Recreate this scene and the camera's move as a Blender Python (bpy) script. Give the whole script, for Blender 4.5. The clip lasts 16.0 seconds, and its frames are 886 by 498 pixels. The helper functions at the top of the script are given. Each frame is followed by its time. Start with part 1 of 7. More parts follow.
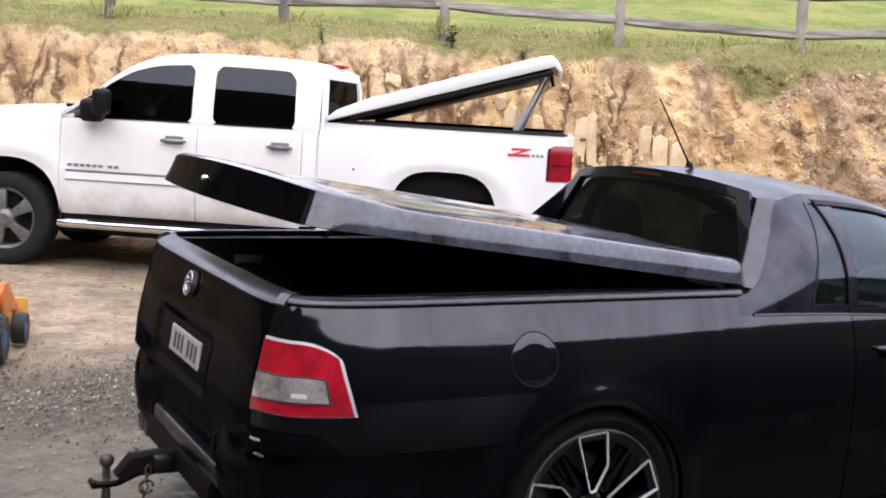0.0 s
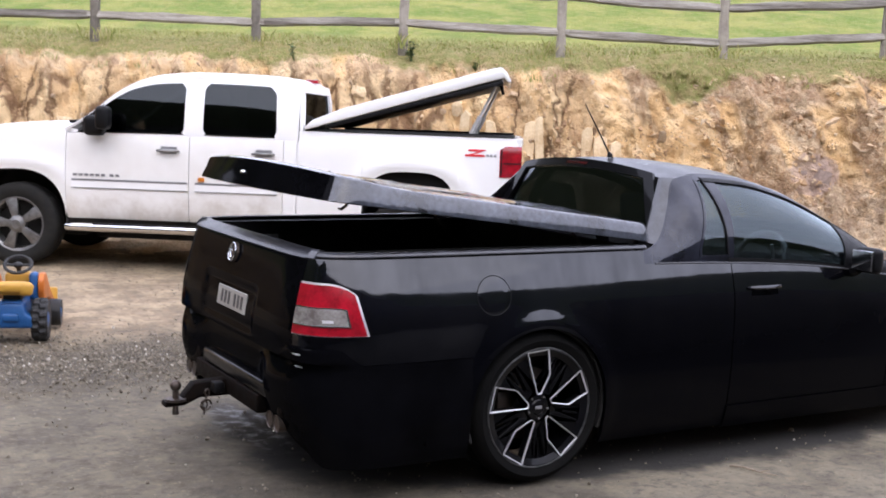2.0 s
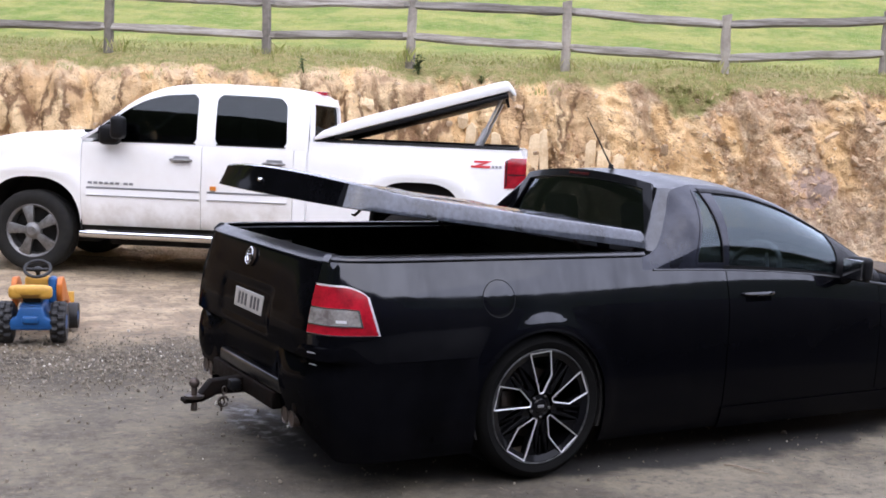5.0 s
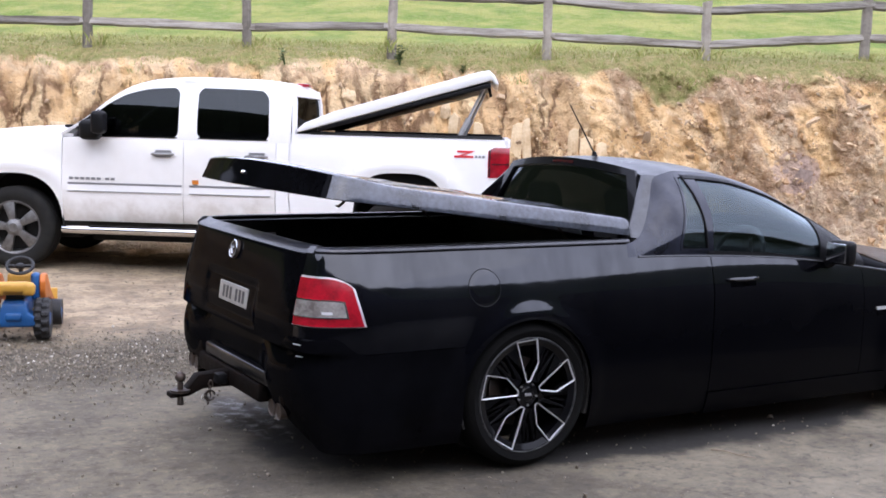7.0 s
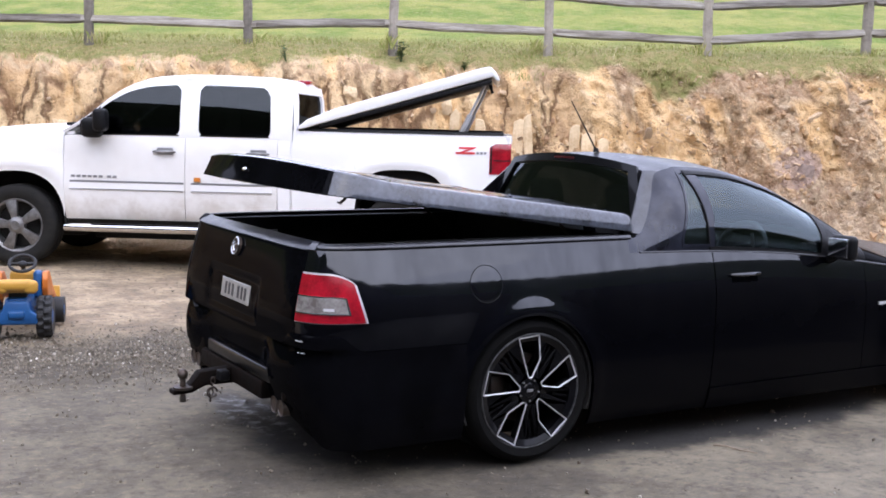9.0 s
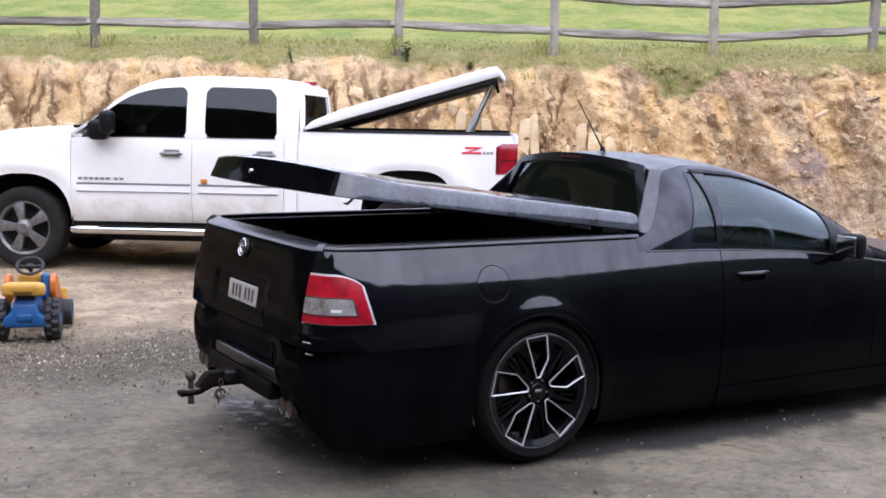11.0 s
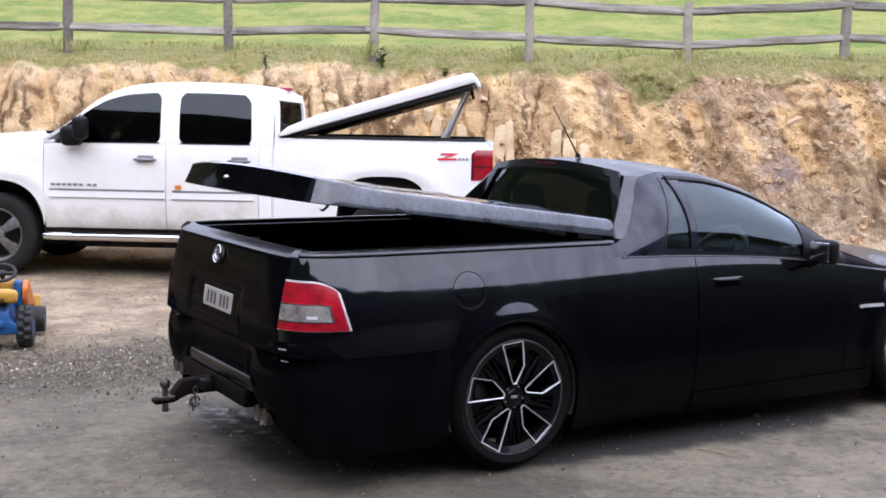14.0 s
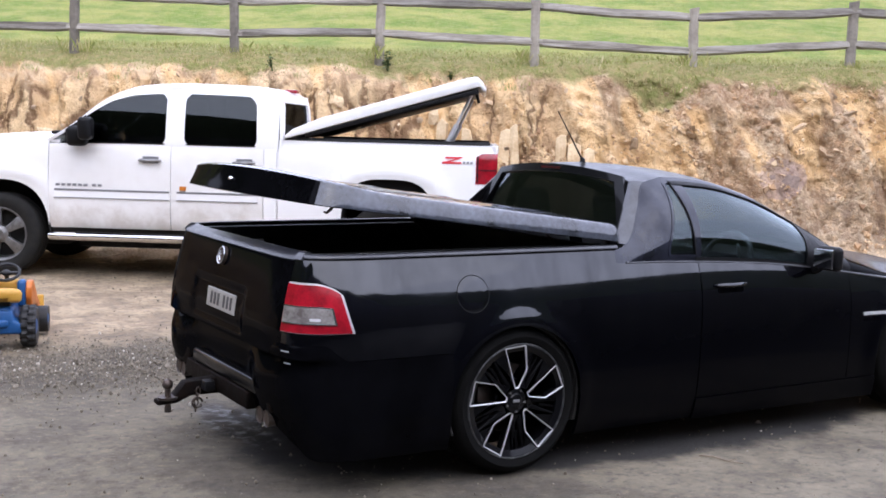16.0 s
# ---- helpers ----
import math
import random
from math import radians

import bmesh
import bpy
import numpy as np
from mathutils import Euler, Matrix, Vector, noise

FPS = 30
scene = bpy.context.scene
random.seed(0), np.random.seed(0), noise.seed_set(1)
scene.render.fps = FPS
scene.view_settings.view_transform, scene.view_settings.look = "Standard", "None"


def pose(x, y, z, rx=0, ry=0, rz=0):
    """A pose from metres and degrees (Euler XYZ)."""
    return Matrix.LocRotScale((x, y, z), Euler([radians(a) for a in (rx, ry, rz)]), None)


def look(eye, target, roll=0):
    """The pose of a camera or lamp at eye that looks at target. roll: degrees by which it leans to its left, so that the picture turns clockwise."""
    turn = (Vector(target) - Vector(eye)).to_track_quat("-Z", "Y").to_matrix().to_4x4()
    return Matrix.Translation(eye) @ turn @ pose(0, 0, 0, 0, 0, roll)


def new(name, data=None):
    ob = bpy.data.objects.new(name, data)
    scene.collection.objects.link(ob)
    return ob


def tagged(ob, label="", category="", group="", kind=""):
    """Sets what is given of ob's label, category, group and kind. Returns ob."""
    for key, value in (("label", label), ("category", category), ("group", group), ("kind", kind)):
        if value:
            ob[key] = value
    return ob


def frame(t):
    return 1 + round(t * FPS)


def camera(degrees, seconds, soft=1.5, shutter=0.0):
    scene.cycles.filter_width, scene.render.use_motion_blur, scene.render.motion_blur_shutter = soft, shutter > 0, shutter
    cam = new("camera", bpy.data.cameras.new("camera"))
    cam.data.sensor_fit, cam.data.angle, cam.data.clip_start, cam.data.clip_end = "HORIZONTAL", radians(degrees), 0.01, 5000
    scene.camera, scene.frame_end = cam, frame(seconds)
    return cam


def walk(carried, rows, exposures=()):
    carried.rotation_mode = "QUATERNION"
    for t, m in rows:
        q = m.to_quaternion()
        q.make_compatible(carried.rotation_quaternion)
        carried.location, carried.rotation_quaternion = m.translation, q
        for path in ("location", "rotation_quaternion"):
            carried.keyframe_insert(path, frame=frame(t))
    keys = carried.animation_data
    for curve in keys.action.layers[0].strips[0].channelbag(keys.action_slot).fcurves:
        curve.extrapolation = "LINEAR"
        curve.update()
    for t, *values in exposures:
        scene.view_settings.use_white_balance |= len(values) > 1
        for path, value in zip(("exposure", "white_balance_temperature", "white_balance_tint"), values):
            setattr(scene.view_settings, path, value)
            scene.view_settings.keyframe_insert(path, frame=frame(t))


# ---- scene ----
cam = camera(42.7, 16.0, soft=1.7, shutter=0.5)
PATH = [
    (0, (-2.136, -3.818, 1.619), (-1.207, -2.065, 1.372), 3.4),
    (0.5, (-2.339, -4.225, 1.603), (-1.443, -2.454, 1.356), 3.2),
    (0.7, (-2.425, -4.32, 1.615), (-1.556, -2.536, 1.366), 3.7),
    (1, (-2.564, -4.501, 1.612), (-1.656, -2.732, 1.397), 2.7),
    (1.5, (-2.757, -4.732, 1.627), (-1.757, -3.016, 1.388), 3.7),
    (2, (-2.853, -4.946, 1.61), (-1.856, -3.228, 1.38), 2.0),
    (2.5, (-2.943, -5.045, 1.609), (-1.964, -3.313, 1.409), 1.1),
    (3, (-3.011, -5.093, 1.612), (-1.982, -3.393, 1.382), 2.5),
    (3.5, (-3.004, -5.137, 1.61), (-1.996, -3.424, 1.389), 3.4),
    (4, (-2.994, -5.158, 1.61), (-2.011, -3.429, 1.4), 2.7),
    (6.5, (-2.99, -5.146, 1.599), (-1.978, -3.435, 1.381), 1.7),
    (7, (-2.99, -5.145, 1.6), (-1.975, -3.437, 1.376), 1.6),
    (7.5, (-2.99, -5.151, 1.602), (-1.969, -3.446, 1.375), 1.5),
    (8, (-2.989, -5.146, 1.6), (-1.965, -3.443, 1.374), 1.5),
    (8.5, (-2.99, -5.143, 1.596), (-1.97, -3.438, 1.371), 1.5),
    (9, (-2.99, -5.15, 1.599), (-1.978, -3.44, 1.369), 1.4),
    (11.5, (-2.988, -5.143, 1.601), (-1.986, -3.427, 1.371), 1.0),
    (12, (-2.99, -5.147, 1.602), (-1.982, -3.435, 1.374), 1.0),
    (12.5, (-2.99, -5.146, 1.602), (-1.964, -3.443, 1.382), 1.0),
    (13, (-2.989, -5.144, 1.602), (-1.952, -3.448, 1.384), 1.0),
    (13.5, (-2.993, -5.146, 1.603), (-1.952, -3.453, 1.385), 1.0),
    (14, (-2.99, -5.139, 1.601), (-1.95, -3.444, 1.382), 1.1),
    (14.5, (-2.99, -5.141, 1.601), (-1.948, -3.449, 1.377), 1.4),
    (15, (-2.991, -5.14, 1.6), (-1.949, -3.448, 1.377), 1.5),
    (15.5, (-2.99, -5.145, 1.602), (-1.954, -3.448, 1.384), 1.5),
    (16, (-2.989, -5.141, 1.601), (-1.955, -3.442, 1.388), 1.6),
]
walk(cam, [(t, look(eye, target, roll)) for t, eye, target, roll in PATH],
     [(0.0, 1.43, 7050, 10), (1.0, 1.38, 6950, 10), (3.0, 1.38, 6800, 10), (4.2, 1.40, 6700, 10), (6.5, 1.42, 6500, 10), (9.0, 1.43, 6500, 10), (16.0, 1.43, 6500, 10)])

# ---- world, sun ----
world = bpy.data.worlds.new("sky")
scene.world = world
world.use_nodes = True
wt = world.node_tree
wt.nodes.clear()
sky = wt.nodes.new("ShaderNodeTexSky")
sky.sky_type = "NISHITA"
sky.sun_disc = False
sky.sun_elevation = radians(58)
sky.sun_rotation = radians(200)
sky.air_density, sky.dust_density, sky.ozone_density = 1.0, 4.0, 1.0
grey = wt.nodes.new("ShaderNodeHueSaturation")
grey.inputs["Saturation"].default_value = 0.45
bg = wt.nodes.new("ShaderNodeBackground")
bg.inputs["Strength"].default_value = 0.15
wo = wt.nodes.new("ShaderNodeOutputWorld")
wt.links.new(sky.outputs[0], grey.inputs["Color"])
veil = wt.nodes.new("ShaderNodeMix")
veil.data_type = "RGBA"
veil.inputs[0].default_value = 0.75                     # an even cloud layer over the sky
veil.inputs[7].default_value = (6.3, 6.7, 9.1, 1)
wt.links.new(grey.outputs[0], veil.inputs[6])
wt.links.new(veil.outputs[2], bg.inputs["Color"])
wt.links.new(bg.outputs[0], wo.inputs["Surface"])

sun_data = bpy.data.lights.new("sun", "SUN")
sun_data.energy, sun_data.angle, sun_data.color = 0.3, radians(110), (1.0, 0.97, 0.92)
sun = new("sun", sun_data)
sun.matrix_world = look((-6, -14, 26), (0, 0, 0))


# ---- materials ----
def mat(name, color, rough=0.5, metal=0.0, vary=0.0, scale=8.0, bump=0.0, bump_scale=60.0, coat=0.0, spec=0.5, second=None, detail=6.0, objvary=0.0, coat_ior=1.5, haze=0.0, sheen=None):
    """A principled surface: two colours mixed by noise at two scales, and a fine bump."""
    m = bpy.data.materials.new(name)
    m.use_nodes = True
    nt = m.node_tree
    b = nt.nodes["Principled BSDF"]
    b.inputs["Roughness"].default_value = rough
    b.inputs["Metallic"].default_value = metal
    b.inputs["Coat Weight"].default_value = coat
    b.inputs["Coat Roughness"].default_value = 0.03
    b.inputs["Coat IOR"].default_value = coat_ior
    b.inputs["Specular IOR Level"].default_value = spec
    b.inputs["Base Color"].default_value = (*color, 1)
    if sheen:
        b.inputs["Specular Tint"].default_value = (*sheen, 1)
    tc = nt.nodes.new("ShaderNodeTexCoord")
    if haze:
        hz = nt.nodes.new("ShaderNodeTexNoise")
        hz.inputs["Scale"].default_value, hz.inputs["Detail"].default_value, hz.inputs["Roughness"].default_value = 5.0, 7, 0.65
        hr = nt.nodes.new("ShaderNodeMapRange")
        hr.inputs["From Min"].default_value, hr.inputs["From Max"].default_value = 0.42, 0.70
        hr.inputs["To Min"].default_value, hr.inputs["To Max"].default_value = 0.4 * haze, haze
        nt.links.new(tc.outputs["Object"], hz.inputs["Vector"])
        nt.links.new(hz.outputs["Fac"], hr.inputs["Value"])
        nt.links.new(hr.outputs[0], b.inputs["Coat Roughness"])
    if vary or second:
        n1 = nt.nodes.new("ShaderNodeTexNoise")
        n1.inputs["Scale"].default_value, n1.inputs["Detail"].default_value = scale, detail
        n2 = nt.nodes.new("ShaderNodeTexNoise")
        n2.inputs["Scale"].default_value, n2.inputs["Detail"].default_value = scale * 7.3, 3
        nt.links.new(tc.outputs["Object"], n1.inputs["Vector"])
        nt.links.new(tc.outputs["Object"], n2.inputs["Vector"])
        add = nt.nodes.new("ShaderNodeMath")
        add.operation = "MULTIPLY_ADD"
        add.inputs[1].default_value = 0.45
        nt.links.new(n2.outputs["Fac"], add.inputs[0])
        nt.links.new(n1.outputs["Fac"], add.inputs[2])
        ramp = nt.nodes.new("ShaderNodeValToRGB")
        other = second or tuple(c * (1 - vary) for c in color)
        ramp.color_ramp.elements[0].position, ramp.color_ramp.elements[1].position = 0.52, 0.92
        ramp.color_ramp.elements[0].color, ramp.color_ramp.elements[1].color = (*color, 1), (*other, 1)
        nt.links.new(add.outputs[0], ramp.inputs["Fac"])
        last = ramp.outputs["Color"]
        if objvary:
            oi = nt.nodes.new("ShaderNodeObjectInfo")
            mr = nt.nodes.new("ShaderNodeMapRange")
            mr.inputs["To Min"].default_value, mr.inputs["To Max"].default_value = 1 - objvary, 1 + objvary
            hs = nt.nodes.new("ShaderNodeHueSaturation")
            nt.links.new(oi.outputs["Random"], mr.inputs["Value"])
            nt.links.new(mr.outputs[0], hs.inputs["Value"])
            nt.links.new(last, hs.inputs["Color"])
            last = hs.outputs["Color"]
        nt.links.new(last, b.inputs["Base Color"])
        rr = nt.nodes.new("ShaderNodeMapRange")
        rr.inputs["From Min"].default_value, rr.inputs["From Max"].default_value = 0.4, 1.0
        rr.inputs["To Min"].default_value, rr.inputs["To Max"].default_value = rough * 0.85, min(1, rough * 1.2 + 0.02)
        nt.links.new(add.outputs[0], rr.inputs["Value"])
        nt.links.new(rr.outputs[0], b.inputs["Roughness"])
    if bump:
        n3 = nt.nodes.new("ShaderNodeTexNoise")
        n3.inputs["Scale"].default_value, n3.inputs["Detail"].default_value = bump_scale, 5
        nt.links.new(tc.outputs["Object"], n3.inputs["Vector"])
        bn = nt.nodes.new("ShaderNodeBump")
        bn.inputs["Strength"].default_value, bn.inputs["Distance"].default_value = bump, 0.01
        nt.links.new(n3.outputs["Fac"], bn.inputs["Height"])
        nt.links.new(bn.outputs["Normal"], b.inputs["Normal"])
        if coat:
            nt.links.new(bn.outputs["Normal"], b.inputs["Coat Normal"])
    return m


def glass_mat(name, tint, base=0.042, rough=0.0, graze=0.93, gloss=(0.90, 0.96, 1.0)):
    """Thin tinted glass: a tinted see-through layer under a Fresnel gloss."""
    m = bpy.data.materials.new(name)
    m.use_nodes = True
    nt = m.node_tree
    nt.nodes.clear()
    out = nt.nodes.new("ShaderNodeOutputMaterial")
    mix = nt.nodes.new("ShaderNodeMixShader")
    tr = nt.nodes.new("ShaderNodeBsdfTransparent")
    tr.inputs["Color"].default_value = (*tint, 1)
    gl = nt.nodes.new("ShaderNodeBsdfGlossy")
    gl.inputs["Roughness"].default_value = rough
    gl.inputs["Color"].default_value = (*gloss, 1)
    lw = nt.nodes.new("ShaderNodeLayerWeight")
    p5 = nt.nodes.new("ShaderNodeMath")
    p5.operation, p5.inputs[1].default_value = "POWER", 5.0
    ma = nt.nodes.new("ShaderNodeMath")
    ma.operation, ma.inputs[1].default_value, ma.inputs[2].default_value = "MULTIPLY_ADD", graze, base
    nt.links.new(lw.outputs["Facing"], p5.inputs[0])
    nt.links.new(p5.outputs[0], ma.inputs[0])
    nt.links.new(ma.outputs[0], mix.inputs[0])
    nt.links.new(tr.outputs[0], mix.inputs[1])
    nt.links.new(gl.outputs[0], mix.inputs[2])
    nt.links.new(mix.outputs[0], out.inputs["Surface"])
    return m


M_BLACK = mat("black_paint", (0.0006, 0.0006, 0.0012), 0.35, 0.0, 0.35, 3.0, 0.02, 16, coat=1.0, spec=0.04, second=(0.0009, 0.0009, 0.0014), coat_ior=1.70, haze=0.09, sheen=(0.4, 0.5, 1.0))
M_LID = mat("worn_black_paint", (0.010, 0.010, 0.013), 0.32, 0.0, 0.35, 6.0, 0.04, 30, coat=1.0, spec=0.08, second=(0.066, 0.073, 0.096), coat_ior=1.72, haze=0.10)
M_CAB = mat("streaked_black_paint", (0.004, 0.004, 0.006), 0.35, 0.0, 0.35, 7.0, 0.02, 18, coat=1.0, spec=0.12, second=(0.015, 0.016, 0.023), coat_ior=1.72, haze=0.08, sheen=(0.4, 0.5, 1.0))
M_ROOF = mat("beaded_black_paint", (0.010, 0.011, 0.014), 0.4, 0.0, 0.35, 9.0, 0.1, 200, coat=0.3, spec=0.35, second=(0.018, 0.019, 0.025), coat_ior=1.5, haze=0.3)
M_RAIL = mat("satin_rail_paint", (0.020, 0.020, 0.024), 0.4, 0.0, 0.35, 14.0, 0.05, 60, coat=0.8, spec=0.3, second=(0.045, 0.047, 0.056), haze=0.25)
M_LIP = mat("worn_rim_edge", (0.10, 0.10, 0.10), 0.45, 0.5, 0.5, 30, second=(0.02, 0.02, 0.02))
# a darker copy of the black paint, its coat cut to darken reflections
M_TAIL = mat("darkened_black_paint", (0.0012, 0.0012, 0.0016), 0.4, 0.0, 0.35, 5.0, coat=0.09, spec=0.0, second=(0.0032, 0.0032, 0.0042), coat_ior=1.5, haze=0.12)
M_SATIN = mat("satin_black_plastic", (0.0025, 0.0025, 0.003), 0.5, 0.0, 0.3, 12, 0.05, 80, spec=0.08)
M_DARKSTEEL = mat("dark_steel", (0.0035, 0.003, 0.0027), 0.65, 0.0, 0.4, 25, 0.2, 120, second=(0.009, 0.0055, 0.004), spec=0.06)
M_WHITE = mat("white_paint", (0.86, 0.86, 0.86), 0.32, 0.0, 0.03, 2.0, coat=0.6)
M_WHITE_DUSTY = mat("dusty_white_paint", (0.83, 0.825, 0.81), 0.40, 0.0, 0.10, 0.9, coat=0.3, second=(0.76, 0.745, 0.715))
M_TRIM = mat("black_trim", (0.006, 0.006, 0.007), 0.45, 0, 0.3, 20, 0.15, 200, spec=0.18)
M_RUBBER = mat("tyre_rubber", (0.004, 0.004, 0.004), 0.8, 0, 0.3, 14, 0.25, 90, spec=0.06, second=(0.008, 0.0078, 0.0075))
M_DUSTYRUBBER = mat("dusty_tyre_rubber", (0.010, 0.010, 0.010), 0.8, 0, 0.3, 14, 0.25, 90, spec=0.2, second=(0.021, 0.020, 0.018))
M_LINER = mat("tray_liner", (0.005, 0.005, 0.006), 0.7, 0, 0.3, 10, 0.3, 150)
M_DARK = mat("underbody_dark", (0.012, 0.011, 0.010), 0.8, 0, 0.4, 8)
M_CHROME = mat("chrome", (0.75, 0.75, 0.76), 0.12, 1.0, 0.1, 20)
M_STEEL = mat("worn_steel", (0.07, 0.065, 0.06), 0.45, 0.7, 0.5, 25, 0.2, 120, second=(0.09, 0.06, 0.045))
M_MACHINED = mat("machined_alloy", (0.64, 0.64, 0.65), 0.35, 0.45, 0.12, 40)
M_ALLOY = mat("dusty_alloy", (0.24, 0.24, 0.24), 0.42, 0.7, 0.3, 14, second=(0.12, 0.115, 0.11))
M_GLOSSBLACK = mat("gloss_black_alloy", (0.0035, 0.0035, 0.0045), 0.3, 0.0, 0.4, 30, coat=0.28, spec=0.08)
M_GLASS = glass_mat("tinted_glass", (0.36, 0.40, 0.42), 0.062, gloss=(0.86, 0.97, 1.0))
M_GLASS_REAR = glass_mat("rear_tinted_glass", (0.34, 0.35, 0.37), 0.070)
M_GLASS_DARK = glass_mat("dark_privacy_glass", (0.16, 0.17, 0.18), 0.044, gloss=(0.82, 0.88, 0.90))
M_GLASS_CAB = glass_mat("dark_cab_glass", (0.03, 0.032, 0.034), 0.03, 0.05, 0.06)
M_GLASS_CLEAR = glass_mat("clear_glass", (0.80, 0.86, 0.84))
M_RED = mat("red_lens", (0.40, 0.006, 0.019), 0.14, 0.0, 0.2, 14, 0.06, 240, coat=1.0, second=(0.19, 0.003, 0.009))
M_DARKRED = mat("dark_red_lens", (0.060, 0.003, 0.006), 0.2, 0.0, 0.2, 20, coat=0.6, second=(0.03, 0.002, 0.003))
M_CLEARLENS = mat("clear_lens", (0.52, 0.49, 0.46), 0.14, 0.45, 0.4, 11, 0.10, 60, coat=1.0, second=(0.20, 0.17, 0.155))
M_AMBER = mat("amber_lens", (0.65, 0.22, 0.03), 0.3, 0, 0.2, 40)
M_PLATE = mat("plate_white", (0.31, 0.30, 0.275), 0.4, 0, 0.15, 12)
M_INK = mat("plate_ink", (0.03, 0.03, 0.035), 0.5)
M_CABIN = mat("cabin_dark", (0.06, 0.06, 0.062), 0.8, 0, 0.3, 10, 0.2, 120)
M_BADGE_RED = mat("badge_red", (0.62, 0.03, 0.04), 0.35)
M_BADGE_GREY = mat("badge_grey", (0.28, 0.28, 0.29), 0.35, 0.5)
M_PBLUE = mat("blue_plastic", (0.007, 0.080, 0.25), 0.42, 0, 0.25, 7, 0.08, 60)
M_PYELLOW = mat("yellow_plastic", (0.56, 0.30, 0.045), 0.45, 0, 0.15, 7, 0.08, 60)
M_PORANGE = mat("orange_plastic", (0.56, 0.155, 0.022), 0.45, 0, 0.2, 7, 0.08, 60)
M_PBLACK = mat("black_plastic", (0.011, 0.011, 0.012), 0.6, 0, 0.3, 12, 0.15, 90)
M_WOOD = mat("weathered_wood", (0.32, 0.285, 0.24), 0.85, 0, 0.3, 3.0, 0.6, 40, second=(0.16, 0.14, 0.118), objvary=0.30)
M_RAILWOOD = mat("weathered_rail_wood", (0.40, 0.37, 0.325), 0.85, 0, 0.3, 1.6, 0.5, 12, second=(0.135, 0.115, 0.095), objvary=0.28)
for node in [n for n in M_RAILWOOD.node_tree.nodes if n.type == "TEX_NOISE"]:
    along = M_RAILWOOD.node_tree.nodes.new("ShaderNodeMapping")
    along.inputs["Scale"].default_value = (0.9, 9.0, 15.0)
    M_RAILWOOD.node_tree.links.new(node.inputs["Vector"].links[0].from_socket, along.inputs["Vector"])
    M_RAILWOOD.node_tree.links.new(along.outputs[0], node.inputs["Vector"])
M_STONE = mat("bank_stone", (0.60, 0.45, 0.29), 0.9, 0, 0.3, 9.0, 0.6, 40, second=(0.38, 0.265, 0.17), objvary=0.3)
M_WALL = mat("plain_dark_wall", (0.035, 0.033, 0.03), 0.8, 0, 0.3, 3.0, 0.2, 30)


def coat_fade(m, low, high, least, thin=0.62, full=1.0):
    """Cuts the coat low down to darken the panels' reflections, with a ragged upper edge."""
    nt = m.node_tree
    b = nt.nodes["Principled BSDF"]
    tc = nt.nodes.new("ShaderNodeTexCoord")
    sep = nt.nodes.new("ShaderNodeSeparateXYZ")
    nt.links.new(tc.outputs["Object"], sep.inputs[0])
    n = nt.nodes.new("ShaderNodeTexNoise")
    n.inputs["Scale"].default_value, n.inputs["Detail"].default_value = 4.0, 7
    nt.links.new(tc.outputs["Object"], n.inputs["Vector"])
    ad = nt.nodes.new("ShaderNodeMath")
    ad.operation, ad.inputs[1].default_value = "MULTIPLY_ADD", 0.4
    nt.links.new(n.outputs["Fac"], ad.inputs[0])
    nt.links.new(sep.outputs["Z"], ad.inputs[2])
    mr = nt.nodes.new("ShaderNodeMapRange")
    mr.interpolation_type = "SMOOTHSTEP"
    mr.inputs["From Min"].default_value, mr.inputs["From Max"].default_value = low + 0.2, high + 0.2
    mr.inputs["To Min"].default_value, mr.inputs["To Max"].default_value = least, 1.0
    nt.links.new(ad.outputs[0], mr.inputs["Value"])
    # dried runs of water down the panels
    mp = nt.nodes.new("ShaderNodeMapping")
    mp.inputs["Scale"].default_value = (11.0, 11.0, 1.3)
    nt.links.new(tc.outputs["Object"], mp.inputs["Vector"])
    runs = nt.nodes.new("ShaderNodeTexNoise")
    runs.inputs["Scale"].default_value, runs.inputs["Detail"].default_value, runs.inputs["Roughness"].default_value = 1.0, 8, 0.7
    nt.links.new(mp.outputs[0], runs.inputs["Vector"])
    rr = nt.nodes.new("ShaderNodeMapRange")
    rr.inputs["From Min"].default_value, rr.inputs["From Max"].default_value = 0.36, 0.62
    rr.inputs["To Min"].default_value, rr.inputs["To Max"].default_value = thin, full
    nt.links.new(runs.outputs["Fac"], rr.inputs["Value"])
    mul = nt.nodes.new("ShaderNodeMath")
    mul.operation = "MULTIPLY"
    nt.links.new(mr.outputs[0], mul.inputs[0])
    nt.links.new(rr.outputs[0], mul.inputs[1])
    nt.links.new(mul.outputs[0], b.inputs["Coat Weight"])


coat_fade(M_BLACK, 0.46, 0.90, 0.09, 0.72)
coat_fade(M_CAB, 0.30, 0.60, 0.15, 0.38, 0.68)


